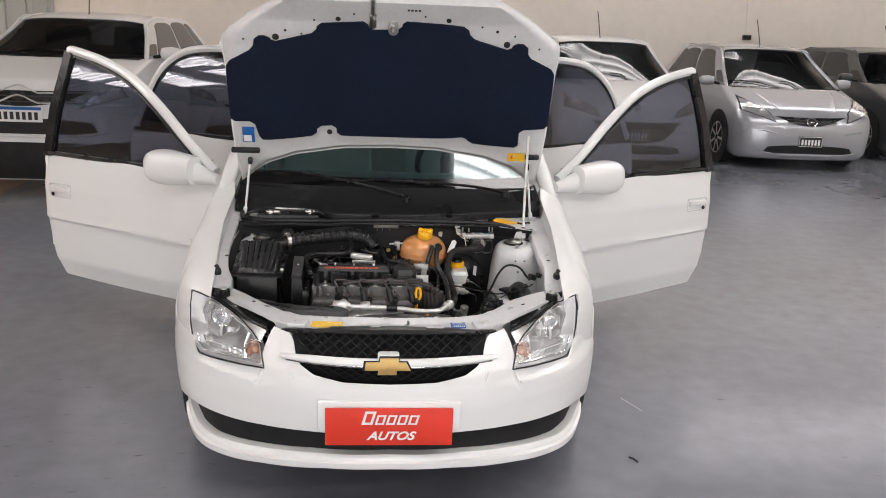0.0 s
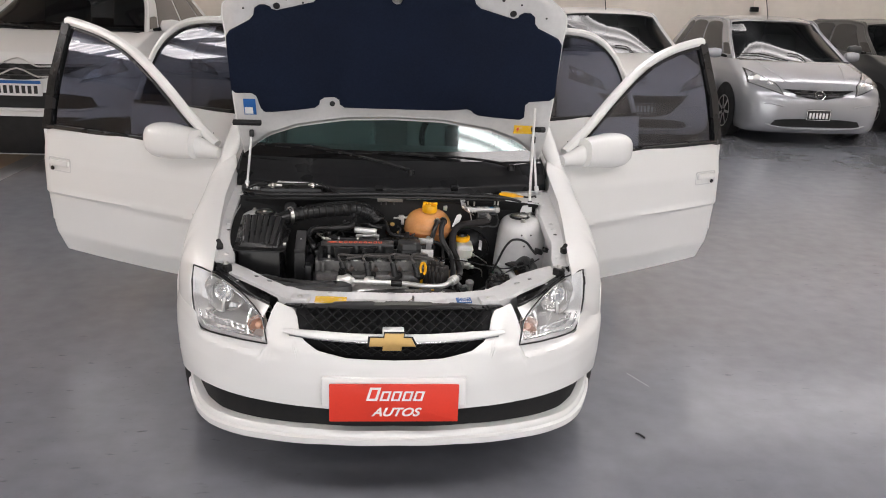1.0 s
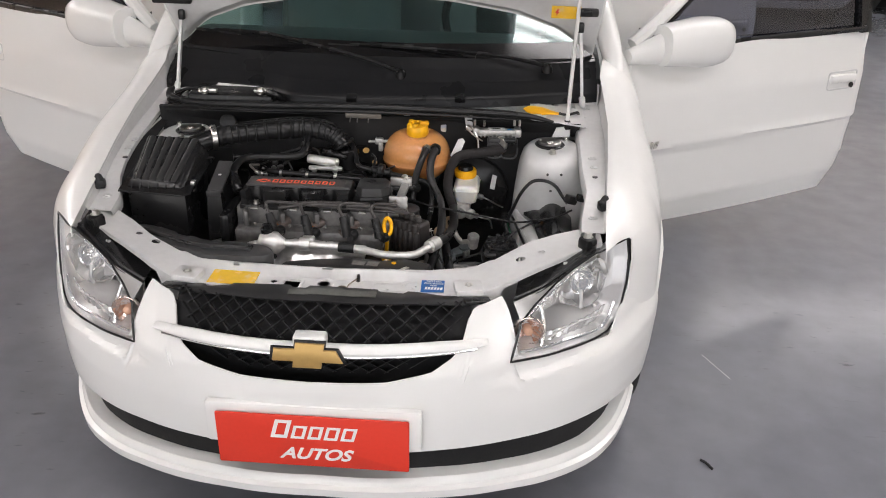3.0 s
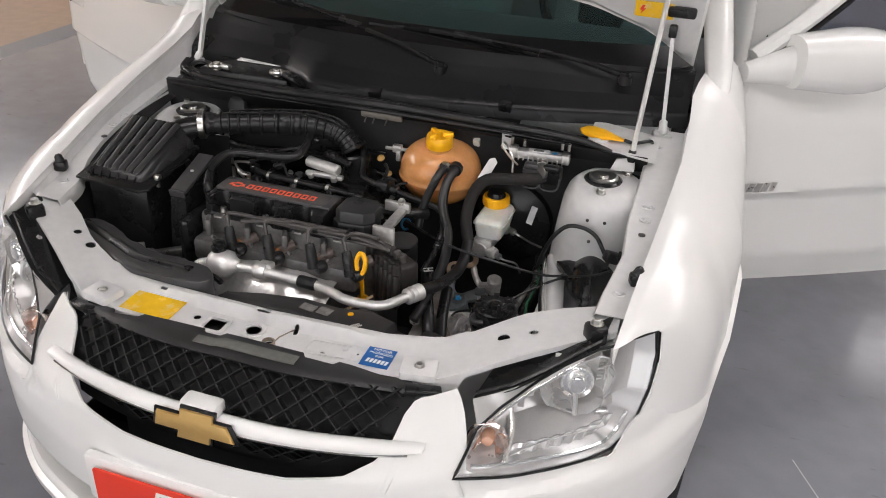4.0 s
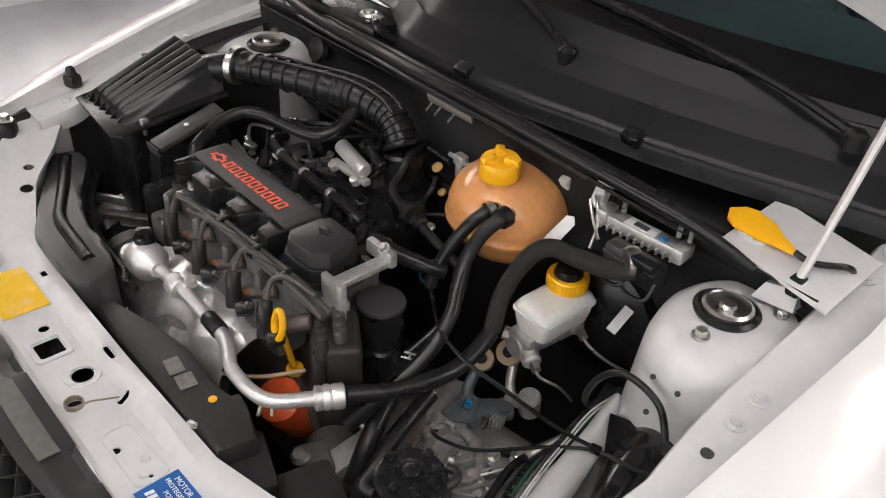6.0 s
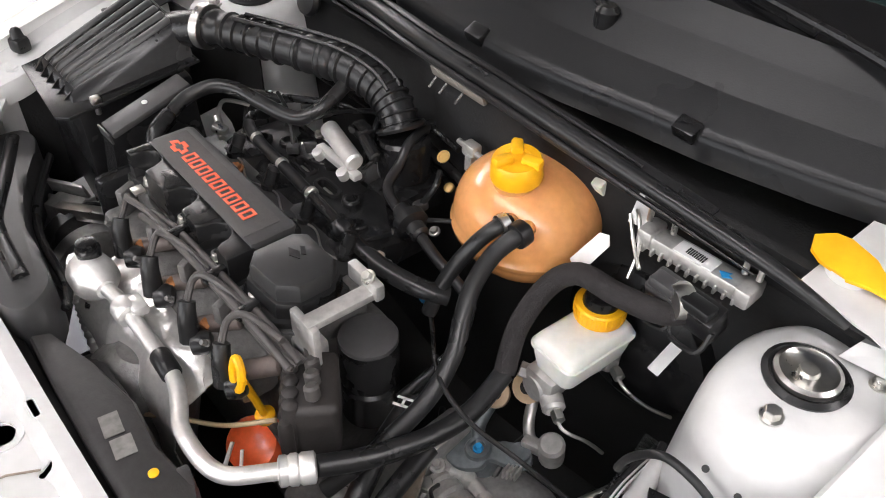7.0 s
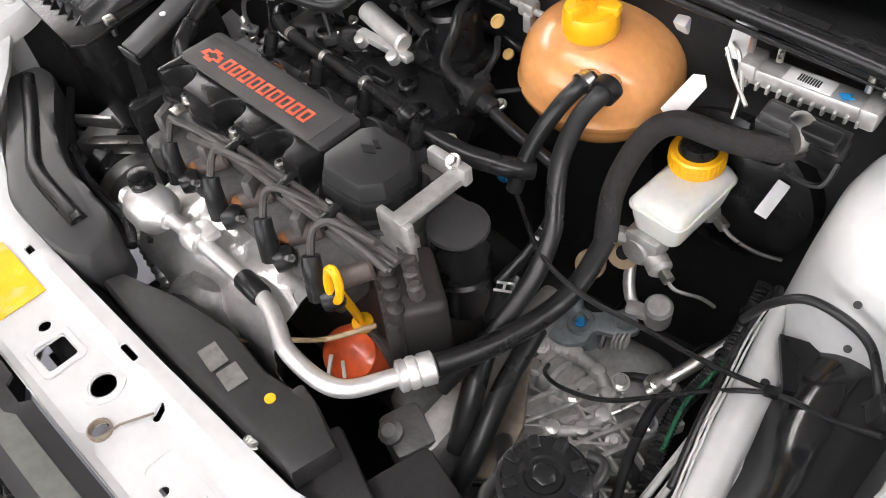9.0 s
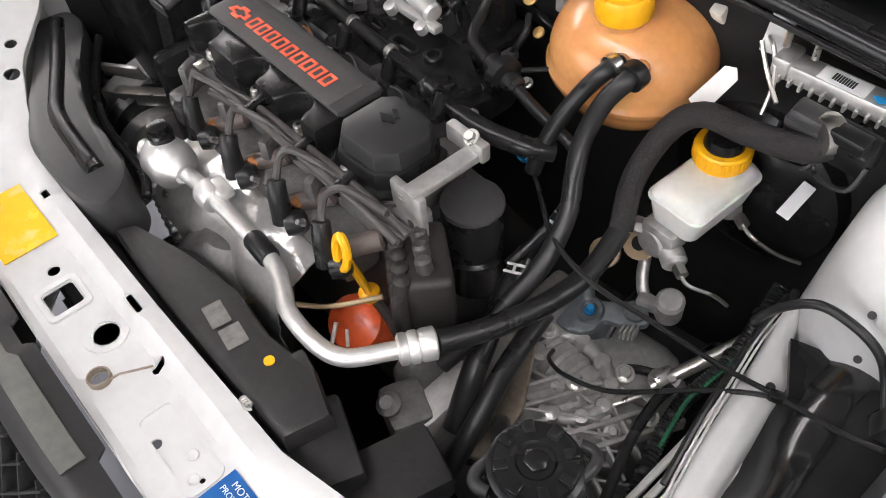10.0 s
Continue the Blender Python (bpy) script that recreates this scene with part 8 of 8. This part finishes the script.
part("fuel_union", join(rod((0.0, 0.83, 0.765), (0.06, 0.82, 0.772), 0.004), block((0.03, 0.825, 0.770), (0.022, 0.016, 0.018), 0.003), block((0.035, 0.82, 0.755), (0.012, 0.012, 0.024), 0.002)), ALU, car, "metal fuel pipe union")
part("brass_screw", lathe([(0.007, 0), (0.007, 0.003), (0.003, 0.004)], 14, aim((0.02, 0.80, 0.715), (0, -0.6, 0.8))), GOLD, car)
part("brass_screw", lathe([(0.009, 0), (0.009, 0.002), (0.006, 0.002), (0.006, 0.001)], 14, aim((-0.005, 0.81, 0.745), (0, -0.6, 0.8))), GOLD, car)
part("blue_ring", tube([(0.10 + 0.010 * math.cos(a), 0.70 + 0.006 * math.sin(a), 0.650 + 0.010 * math.sin(a)) for a in np.linspace(0.6, 5.4, 16)], 0.0028, 6, 0), BLUEW, car)
part("round_grommet", lathe([(0.022, 0), (0.026, 0.006), (0.022, 0.014), (0.010, 0.016)], 22, aim((-0.405, 0.874, 0.79), (0, -0.9, 0.3))), RUBBER, car)

# clutter: clips, bolts, plugs and leads between the parts
rc_ = random.Random(7)
for k in range(26):
    q = (rc_.uniform(-0.28, 0.06), rc_.uniform(0.66, 0.80), rc_.uniform(0.66, 0.70))
    part("small_bolt", hexbolt(q, (rc_.uniform(-0.3, 0.3), -0.4, 1), rc_.uniform(0.004, 0.006), 0.006, 1.4), STEEL, engine)
for k in range(12):
    q = Vector((rc_.uniform(-0.30, 0.05), rc_.uniform(0.66, 0.78), rc_.uniform(0.67, 0.72)))
    e = q + Vector((rc_.uniform(-0.10, 0.10), rc_.uniform(0.02, 0.10), rc_.uniform(-0.02, 0.05)))
    part("engine_lead", tube([q, (q + e) / 2 + Vector((0.01, 0.0, rc_.uniform(0.0, 0.03))), e], rc_.uniform(0.0025, 0.0045), 8), RUBBER, engine)
    part("lead_plug", block(tuple(q), (0.018, 0.014, 0.012), 0.003, (0, 0, rc_.uniform(0, 90))), GREYPL, engine)
for k in range(7):
    q = Vector((rc_.uniform(0.15, 0.40), rc_.uniform(0.48, 0.80), rc_.uniform(0.40, 0.46)))
    e = q + Vector((rc_.uniform(-0.12, 0.12), rc_.uniform(-0.10, 0.10), rc_.uniform(-0.02, 0.06)))
    part("loom_lead", tube([q, (q + e) / 2 + Vector((0.0, 0.0, 0.02)), e], rc_.uniform(0.003, 0.006), 8), RUBBER, hn)
for k in range(14):
    q = (rc_.uniform(0.17, 0.36), rc_.uniform(0.50, 0.72), rc_.uniform(0.46, 0.50))
    part("case_boss", join(lathe([(0.012, -0.02), (0.010, 0.0), (0.006, 0.001)], 14, aim(q, (rc_.uniform(-0.3, 0.3), -0.3, 1))), hexbolt(q, (0, -0.2, 1), 0.006, 0.006, 1.3)), ALU, gb)
for k in range(10):
    q = (rc_.uniform(-0.55, 0.50), 0.868, rc_.uniform(0.66, 0.80))
    part("bulkhead_clip", lathe([(0.007, 0), (0.007, 0.004), (0.003, 0.008)], 12, aim(q, (0, -1, 0.1))), GREYPL, car)
part("vacuum_lead", tube([(-0.25, 0.72, 0.70), (-0.20, 0.80, 0.72), (-0.10, 0.84, 0.74), (0.0, 0.83, 0.75)], 0.004, 8), RUBBER, engine)
part("bulkhead_loom", tube([(-0.55, 0.865, 0.72), (-0.40, 0.858, 0.69), (-0.22, 0.855, 0.70), (-0.05, 0.85, 0.69), (0.05, 0.86, 0.66)], 0.012, 10), PLASTIC, car, "black wiring loom along the bulkhead")


# ---- the other parked cars ----
SILVER = mat("silver_paint", (0.43, 0.44, 0.465), 0.26, 0.45, var=0.03, coat=0.7, scale=3, rvar=0.05)
WHITEC = mat("white_car_paint", (0.72, 0.72, 0.71), 0.3, var=0.02, coat=0.7, scale=3, rvar=0.05)
DARKC = mat("dark_grey_paint", (0.045, 0.047, 0.05), 0.3, 0.3, var=0.05, coat=0.8, scale=3, rvar=0.05)
DGLASS = glass("dark_car_glass", (0.42, 0.47, 0.52), 0.38, 0.040)
DGLASSB = mat("smoked_side_glass", (0.02, 0.021, 0.024), 0.06, var=0.1, scale=2)


def bowl(c, d, r, depth, n=28):
    pr = [(r * math.sin(a), depth * (1 - math.cos(a)) - depth) for a in np.linspace(0.12, math.pi / 2, 9)]
    return lathe(pr, n, aim(c, d))


def parked_car(label, paint, where, length, width, height, hood, sill=0.16, lamp=None, grille_z=(0.52, 0.62), grille_w=0.5, mark="ring", plate_z=0.45, white_plate=False, antenna=True, wide_intake=(0.28, 0.40, 0.62), valance=0.0):
    """A hatchback: nose at the thing's origin, tail towards +y."""
    c = thing("parked_car", label, "car", "cars along the wall", m=pose(*where))
    hw = width / 2
    y_cowl, z_cowl, z_nose, y_top = hood
    P, D = 0.50, 0.42

    def front(z):
        """How far the nose stands back at a height."""
        if z > z_nose:
            return 0.16 + (y_cowl - 0.16) * ((z - z_nose) / (z_cowl - z_nose)) ** 1.25
        return lerp_table([(sill, 0.07), (sill + 0.06, 0.02), (0.36, 0.0), (0.50, 0.004), (0.60, 0.03), (z_nose - 0.05, 0.085), (z_nose, 0.16)], z)[0]

    def half(z):
        return hw * lerp_table([(sill, 0.93), (sill + 0.07, 0.97), (0.45, 0.99), (0.62, 1.0), (0.80, 0.985), (z_cowl, 0.93)], z)[0]

    def surf(x, z, off=0.0):
        k = min(0.995, abs(x) / half(z)) ** (1 / P)
        s = math.sqrt(1 - k * k)
        return Vector((x + math.copysign(off * 0.5 * (abs(x) / hw) ** 2, x), front(z) + D * (1 - s ** P) - off, z))

    levels = [sill, sill + 0.03, sill + 0.07, 0.30, 0.36, 0.42, 0.50, 0.56, 0.62] + [z for z in np.linspace(0.66, z_nose, 5) if z > 0.64] + list(z_nose + (z_cowl - z_nose) * np.linspace(0.06, 1, 12))
    rings = []
    for z in levels:
        ring = []
        for j in range(72):
            a = 2 * math.pi * (j + 0.5) / 72
            cc, ss = math.cos(a), math.sin(a)
            x = half(z) * math.copysign(abs(cc) ** P, cc)
            dep = 1 - abs(ss) ** P
            ring.append((x, front(z) + D * dep if ss < 0 else length - 0.04 * (z > 0.6) - 0.30 * dep, z))
        rings.append(ring)
    part("body", loft(rings), paint, c, sharp=50)

    def patch(a, b, cc, d, off, nu=14, nv=6):
        """A piece laid on the nose between four (x, z) corners: low inner, low outer, top outer, top inner."""
        def fn(u, v):
            x = (a[0] * (1 - u) + b[0] * u) * (1 - v) + (d[0] * (1 - u) + cc[0] * u) * v
            z = (a[1] * (1 - u) + b[1] * u) * (1 - v) + (d[1] * (1 - u) + cc[1] * u) * v
            return surf(x, z, off)
        return sheet(fn, nu, nv, 0.004)

    # cabin
    zr = height
    def cab(t):
        return lerp_table([(0, y_cowl - 0.04, z_cowl - 0.03), (0.30, y_top, zr - 0.045), (0.36, y_top + 0.2, zr - 0.02), (0.46, y_top + 0.5, zr), (0.70, length - 0.85, zr - 0.03), (0.78, length - 0.58, zr - 0.09), (1.0, length - 0.12, z_cowl)], t)
    def half_w(z):
        return hw * (0.88 - 0.22 * max(0, (z - z_cowl)) / (zr - z_cowl))
    def shell(u, v):
        y, z = cab(u)
        x = (-1 + 2 * v)
        return x * half_w(z), y + 0.13 * abs(x) ** 2.5 * (1 - soft(0.16, 0.42, u)), z - 0.035 * abs(x) ** 4
    part("window_glass", sheet(shell, 48, 20), DGLASS, c, "dark tinted windows")
    part("roof", sheet(lambda u, v: tuple(Vector(shell(0.29 + 0.47 * u, v)) + Vector((0, 0, 0.006))), 24, 20, 0.006), paint, c)
    ts = np.linspace(0, 1, 120)
    cy, cz = [cab(t)[0] for t in ts], [cab(t)[1] for t in ts]
    k = int(np.argmax(cz))
    def side(u, v, sx, off=0.0):
        z = z_cowl - 0.05 + (zr - 0.035 - z_cowl + 0.05) * v
        ya = float(np.interp(z, cz[:k + 1], cy[:k + 1])) + 0.13 * (1 - soft(0.7, 1.0, v))
        yr = float(np.interp(z, cz[k:][::-1], cy[k:][::-1]))
        return sx * (half_w(z) + off), ya + (yr - ya) * u, z
    for sx in (1, -1):
        part("cabin_side", sheet(lambda u, v: side(u, v, sx), 30, 10, 0.01), paint, c)
        for u0, u1, v1 in ((0.03, 0.13, 0.42), (0.15, 0.47, 0.9), (0.50, 0.80, 0.9), (0.82, 0.92, 0.86)):
            part("side_window", sheet(lambda u, v: side(u0 + (u1 - u0) * u, 0.17 + (v1 - 0.17) * v * (1 - 0.10 * (abs(2 * u - 1) ** 4)), sx, 0.006), 12, 6, 0.004), DGLASSB, c, "dark side window")
        part("roof_edge", tube([Vector(shell(t, 1 if sx > 0 else 0)) + Vector((0, 0, -0.006)) for t in np.linspace(0.0, 0.80, 26)], lambda t: 0.026 - 0.012 * max(0, t - 0.8) * 5, 12, 3), paint, c)
        mr = part("mirror", xf(lathe([(0.02, -0.11), (0.06, -0.09), (0.075, 0.0), (0.06, 0.08), (0.02, 0.10)], 18), pose(sx * (hw + 0.07), y_cowl + 0.42, z_cowl + 0.05, 0, 90, 0) @ Matrix.Diagonal((0.9, 0.75, 1, 1))), paint, c)
        part("mirror_arm", rod((sx * (hw * 0.86), y_cowl + 0.44, z_cowl + 0.0), (sx * (hw + 0.02), y_cowl + 0.44, z_cowl + 0.04), 0.02), PLASTIC, mr)
        for y in (0.80, length - 0.72):
            m = aim((sx * (hw - 0.085), y, 0.305), (sx, 0, 0))
            w = part("wheel", lathe([(0.17, -0.09), (0.27, -0.09), (0.30, -0.06), (0.305, 0), (0.30, 0.06), (0.27, 0.09), (0.17, 0.09)], 36, m), TYRE, c)
            part("rim", lathe([(0.205, 0.07), (0.20, 0.094), (0.185, 0.09), (0.185, 0.03), (0.02, 0.025)], 36, m), STEEL, w)
            for j in range(7):
                part("spoke", xf(box(0.03, 0.195, -0.020, 0.020, 0.050, 0.092, 0.006), m @ Matrix.Rotation(j * 2 * math.pi / 7, 4, "Z")), STEEL, w)
            part("arch", lathe([(0.352, 0.0), (0.352, 0.010), (0.29, 0.012)], 36, aim((sx * (hw - 0.006), y, 0.315), (sx, 0, 0))), MATTE, c)
        # lamps
        lx0, lx1, lz0, lz1, ly1 = lamp
        h = lz1 - lz0
        q = [(lx0, lz0), (lx1, lz0 + 0.45 * h), (lx1 - 0.05, lz1), (lx0 + 0.06, lz0 + 0.45 * h)]
        q = [(sx * x, z) for x, z in q]
        hl = part("headlight", patch(*q, 0.004), PLASTIC, c, "clear headlight")
        inner = [(p[0] + (sum(r[0] for r in q) / 4 - p[0]) * 0.10, p[1] + (sum(r[1] for r in q) / 4 - p[1]) * 0.14) for p in q]
        part("reflector", patch(*inner, 0.010), LAMPC, hl)
        mx, mz = sx * (lx0 + 0.58 * (lx1 - lx0)), lz0 + 0.50 * h
        for dx, dz, r in ((0.04, 0.03, 0.048), (-0.075, -0.02, 0.036)):
            part("bowl", thicken(bowl(surf(mx + sx * dx, mz + dz, 0.03), (sx * 0.3, -1, 0.2), r, 0.03, 20), 0.003), LAMPD if dx > 0 else LAMPB, hl)
        ln = part("lens", patch(*inner, 0.040), LENS, hl)
        ln.visible_shadow = False
        part("bumper_crease", tube([surf(sx * x, z, 0.003) for x, z in ((0.50 * hw, 0.47), (0.70 * hw, 0.50), (0.93 * hw, 0.49))], 0.008, 8, 4), paint, c)
    gw, (g0, g1) = grille_w, grille_z
    part("grille", sheet(lambda u, v: surf((-1 + 2 * u) * gw * (0.62 + 0.38 * v), g0 + (g1 - g0) * v + 0.05 * abs(-1 + 2 * u) ** 2 * (1 - 0.8 * v), 0.008), 24, 5, 0.006), PLASTIC, c, "black front grille")
    for j in (0.3, 0.65):
        part("grille_bar", tube([surf(x, g0 + (g1 - g0) * j + 0.05 * (x / gw) ** 2 * (1 - 0.8 * j), 0.014) for x in np.linspace(-gw * 0.7, gw * 0.7, 13)], 0.005, 6, 0), GREYPL, c)
    i0, i1, iw = wide_intake
    part("lower_intake", sheet(lambda u, v: surf((-1 + 2 * u) * iw * (1 - 0.10 * v), i0 + (i1 - i0) * v * (1 - 0.25 * abs(-1 + 2 * u) ** 3), 0.008), 24, 4, 0.006), MATTE, c)
    part("lower_trim", tube([surf(x, i0 - 0.02 + 0.03 * (x / iw) ** 4, 0.004) for x in np.linspace(-iw * 1.08, iw * 1.08, 17)], 0.012, 8, 0), paint, c)
    if valance:
        part("valance", sheet(lambda u, v: surf((-1 + 2 * u) * hw * 0.96, sill + 0.012 + (valance - sill - 0.012) * v, 0.006), 30, 5, 0.005), MATTE, c, "black plastic lower bumper")
    zc = (g0 + g1) / 2
    if mark == "ring":
        part("front_mark", tube([surf(0.058 * math.cos(a), zc + 0.045 * math.sin(a), 0.018) for a in np.linspace(0, 2 * math.pi, 25)], 0.007, 6, 0), CHROME, c)
        part("mark_bar", block(tuple(surf(0, zc, 0.018)), (0.044, 0.012, 0.014), 0.003), CHROME, c)
    elif mark == "chevrons":
        for j in (0, 1):
            part("chrome_chevron", tube([surf(x, zc + z - 0.085 * j, 0.018) for x, z in ((-hw * 0.74, 0.062), (-0.24, 0.05), (-0.15, 0.055), (0, 0.115), (0.15, 0.055), (0.24, 0.05), (hw * 0.74, 0.062))], 0.007, 8, 3), LAMPD, c)
    else:
        part("front_mark", lathe([(0.05, 0), (0.045, 0.01), (0.02, 0.014)], 6, aim(surf(0, z_nose - 0.06, 0.004), (0, -1, 0.3))), CHROME, c)
    pw = 0.20 if white_plate else 0.147
    py = front(plate_z) - 0.016
    pl = part("number_plate", plate(rrect(0, 0, pw * 2, 0.129, 0.006), (), 0.006, Matrix.Translation((0, py, plate_z)) @ Matrix.Rotation(radians(90), 4, "X")), WHITE if white_plate else INK, c, "number plate with plain bars")
    PM = Matrix.Translation((0, py - 0.0065, plate_z)) @ Matrix.Rotation(radians(90), 4, "X")
    if white_plate:
        part("plate_band", plate(rrect(0, 0.05, pw * 2 - 0.01, 0.026, 0.003), (), 0.001, PM), BLUE, pl)
    else:
        part("plate_rim", plate(rrect(0, 0, pw * 2 - 0.008, 0.12, 0.006), [rrect(0, 0, pw * 2 - 0.018, 0.11, 0.005)], 0.001, PM), WHITE, pl)
    n = 7 if white_plate else 6
    step = (pw * 2 - 0.05) / n
    for j in range(n):
        part("plate_bar", plate(rrect(-pw + 0.025 + step * (j + 0.5), -0.012 if white_plate else -0.008, step * 0.6, 0.065, 0.002), (), 0.001, PM), INK if white_plate else WHITE, pl)
    for sx in (1, -1):
        part("wiper", tube([Vector(shell(0.012, 0.5 + 0.08 * sx)) + Vector((0, 0, 0.012)), Vector(shell(0.05, 0.38 + 0.16 * sx)) + Vector((0, -0.01, 0.015)), Vector(shell(0.06, 0.25 + 0.20 * sx)) + Vector((0, -0.01, 0.015))], 0.007, 6), PLASTIC, c)
    if antenna:
        part("antenna", tube([(0.0, y_top + 0.2, zr - 0.02), (-0.01, y_top + 0.28, zr + 0.16), (-0.02, y_top + 0.36, zr + 0.33)], 0.006, 6), PLASTIC, c)
    for x in (-0.36, 0.36):
        part("seat", block((x, y_top + 0.55, z_cowl + 0.02), (0.46, 0.16, 0.50), 0.05, (-12, 0, 0)), FABRIC, c)
    part("cabin_floor", box(-hw * 0.83, hw * 0.83, y_cowl + 0.06, length - 0.35, z_cowl - 0.02, z_cowl + 0.006, 0.005), MATTE, c)
    part("dashboard", box(-hw * 0.80, hw * 0.80, y_cowl + 0.2, y_cowl + 0.6, z_cowl - 0.1, z_cowl + 0.02, 0.03), GREYPL, c)
    for sx in (1, -1):
        part("hood_crease", tube([surf(sx * hw * f, z_nose + (z_cowl - z_nose) * g, 0.0) + Vector((0, 0, -0.001)) for f, g in ((0.60, 0.9), (0.54, 0.6), (0.47, 0.3), (0.42, 0.08))], 0.006, 6), paint, c)
    return c


parked_car("silver compact hatchback with halogen headlights parked by the wall", SILVER, (5.14, 7.24, 0, 0, 0, -2), 3.9, 1.70, 1.47, (0.78, 0.95, 0.72, 1.66), sill=0.15, lamp=(0.43, 0.80, 0.60, 0.87, 0.36), grille_z=(0.56, 0.66), grille_w=0.43, mark="ring", plate_z=0.38, wide_intake=(0.23, 0.33, 0.56))
parked_car("white hatchback with swept headlights parked by the wall", WHITEC, (2.86, 6.82, 0, 0, 0, 0), 4.2, 1.78, 1.50, (0.98, 1.00, 0.82, 1.80), lamp=(0.42, 0.83, 0.64, 0.88, 0.40), grille_z=(0.36, 0.60), grille_w=0.52, mark="boss", plate_z=0.46, wide_intake=(0.24, 0.34, 0.55))
parked_car("white hatchback with chrome chevrons and a white number plate", WHITEC, (-3.12, 4.88, 0, 0, 0, 0), 4.3, 1.80, 1.57, (0.98, 1.16, 1.01, 1.78), lamp=(0.52, 0.86, 0.80, 0.98, 0.35), grille_z=(0.80, 0.93), grille_w=0.62, mark="chevrons", plate_z=0.733, white_plate=True, wide_intake=(0.57, 0.70, 0.66), valance=0.50)
parked_car("dark grey hatchback parked beside the silver one", DARKC, (7.55, 7.9, 0, 0, 0, 0), 4.0, 1.72, 1.47, (0.95, 1.00, 0.80, 1.75), lamp=(0.45, 0.80, 0.64, 0.82, 0.35), grille_z=(0.5, 0.62), grille_w=0.4, mark="boss", plate_z=0.42)
parked_car("white hatchback parked behind the open bonnet", WHITEC, (-1.45, 7.2, 0, 0, 0, 0), 4.1, 1.74, 1.52, (0.95, 1.02, 0.82, 1.75), lamp=(0.45, 0.83, 0.64, 0.84, 0.35), grille_z=(0.5, 0.62), grille_w=0.4, mark="boss", plate_z=0.42, antenna=False)
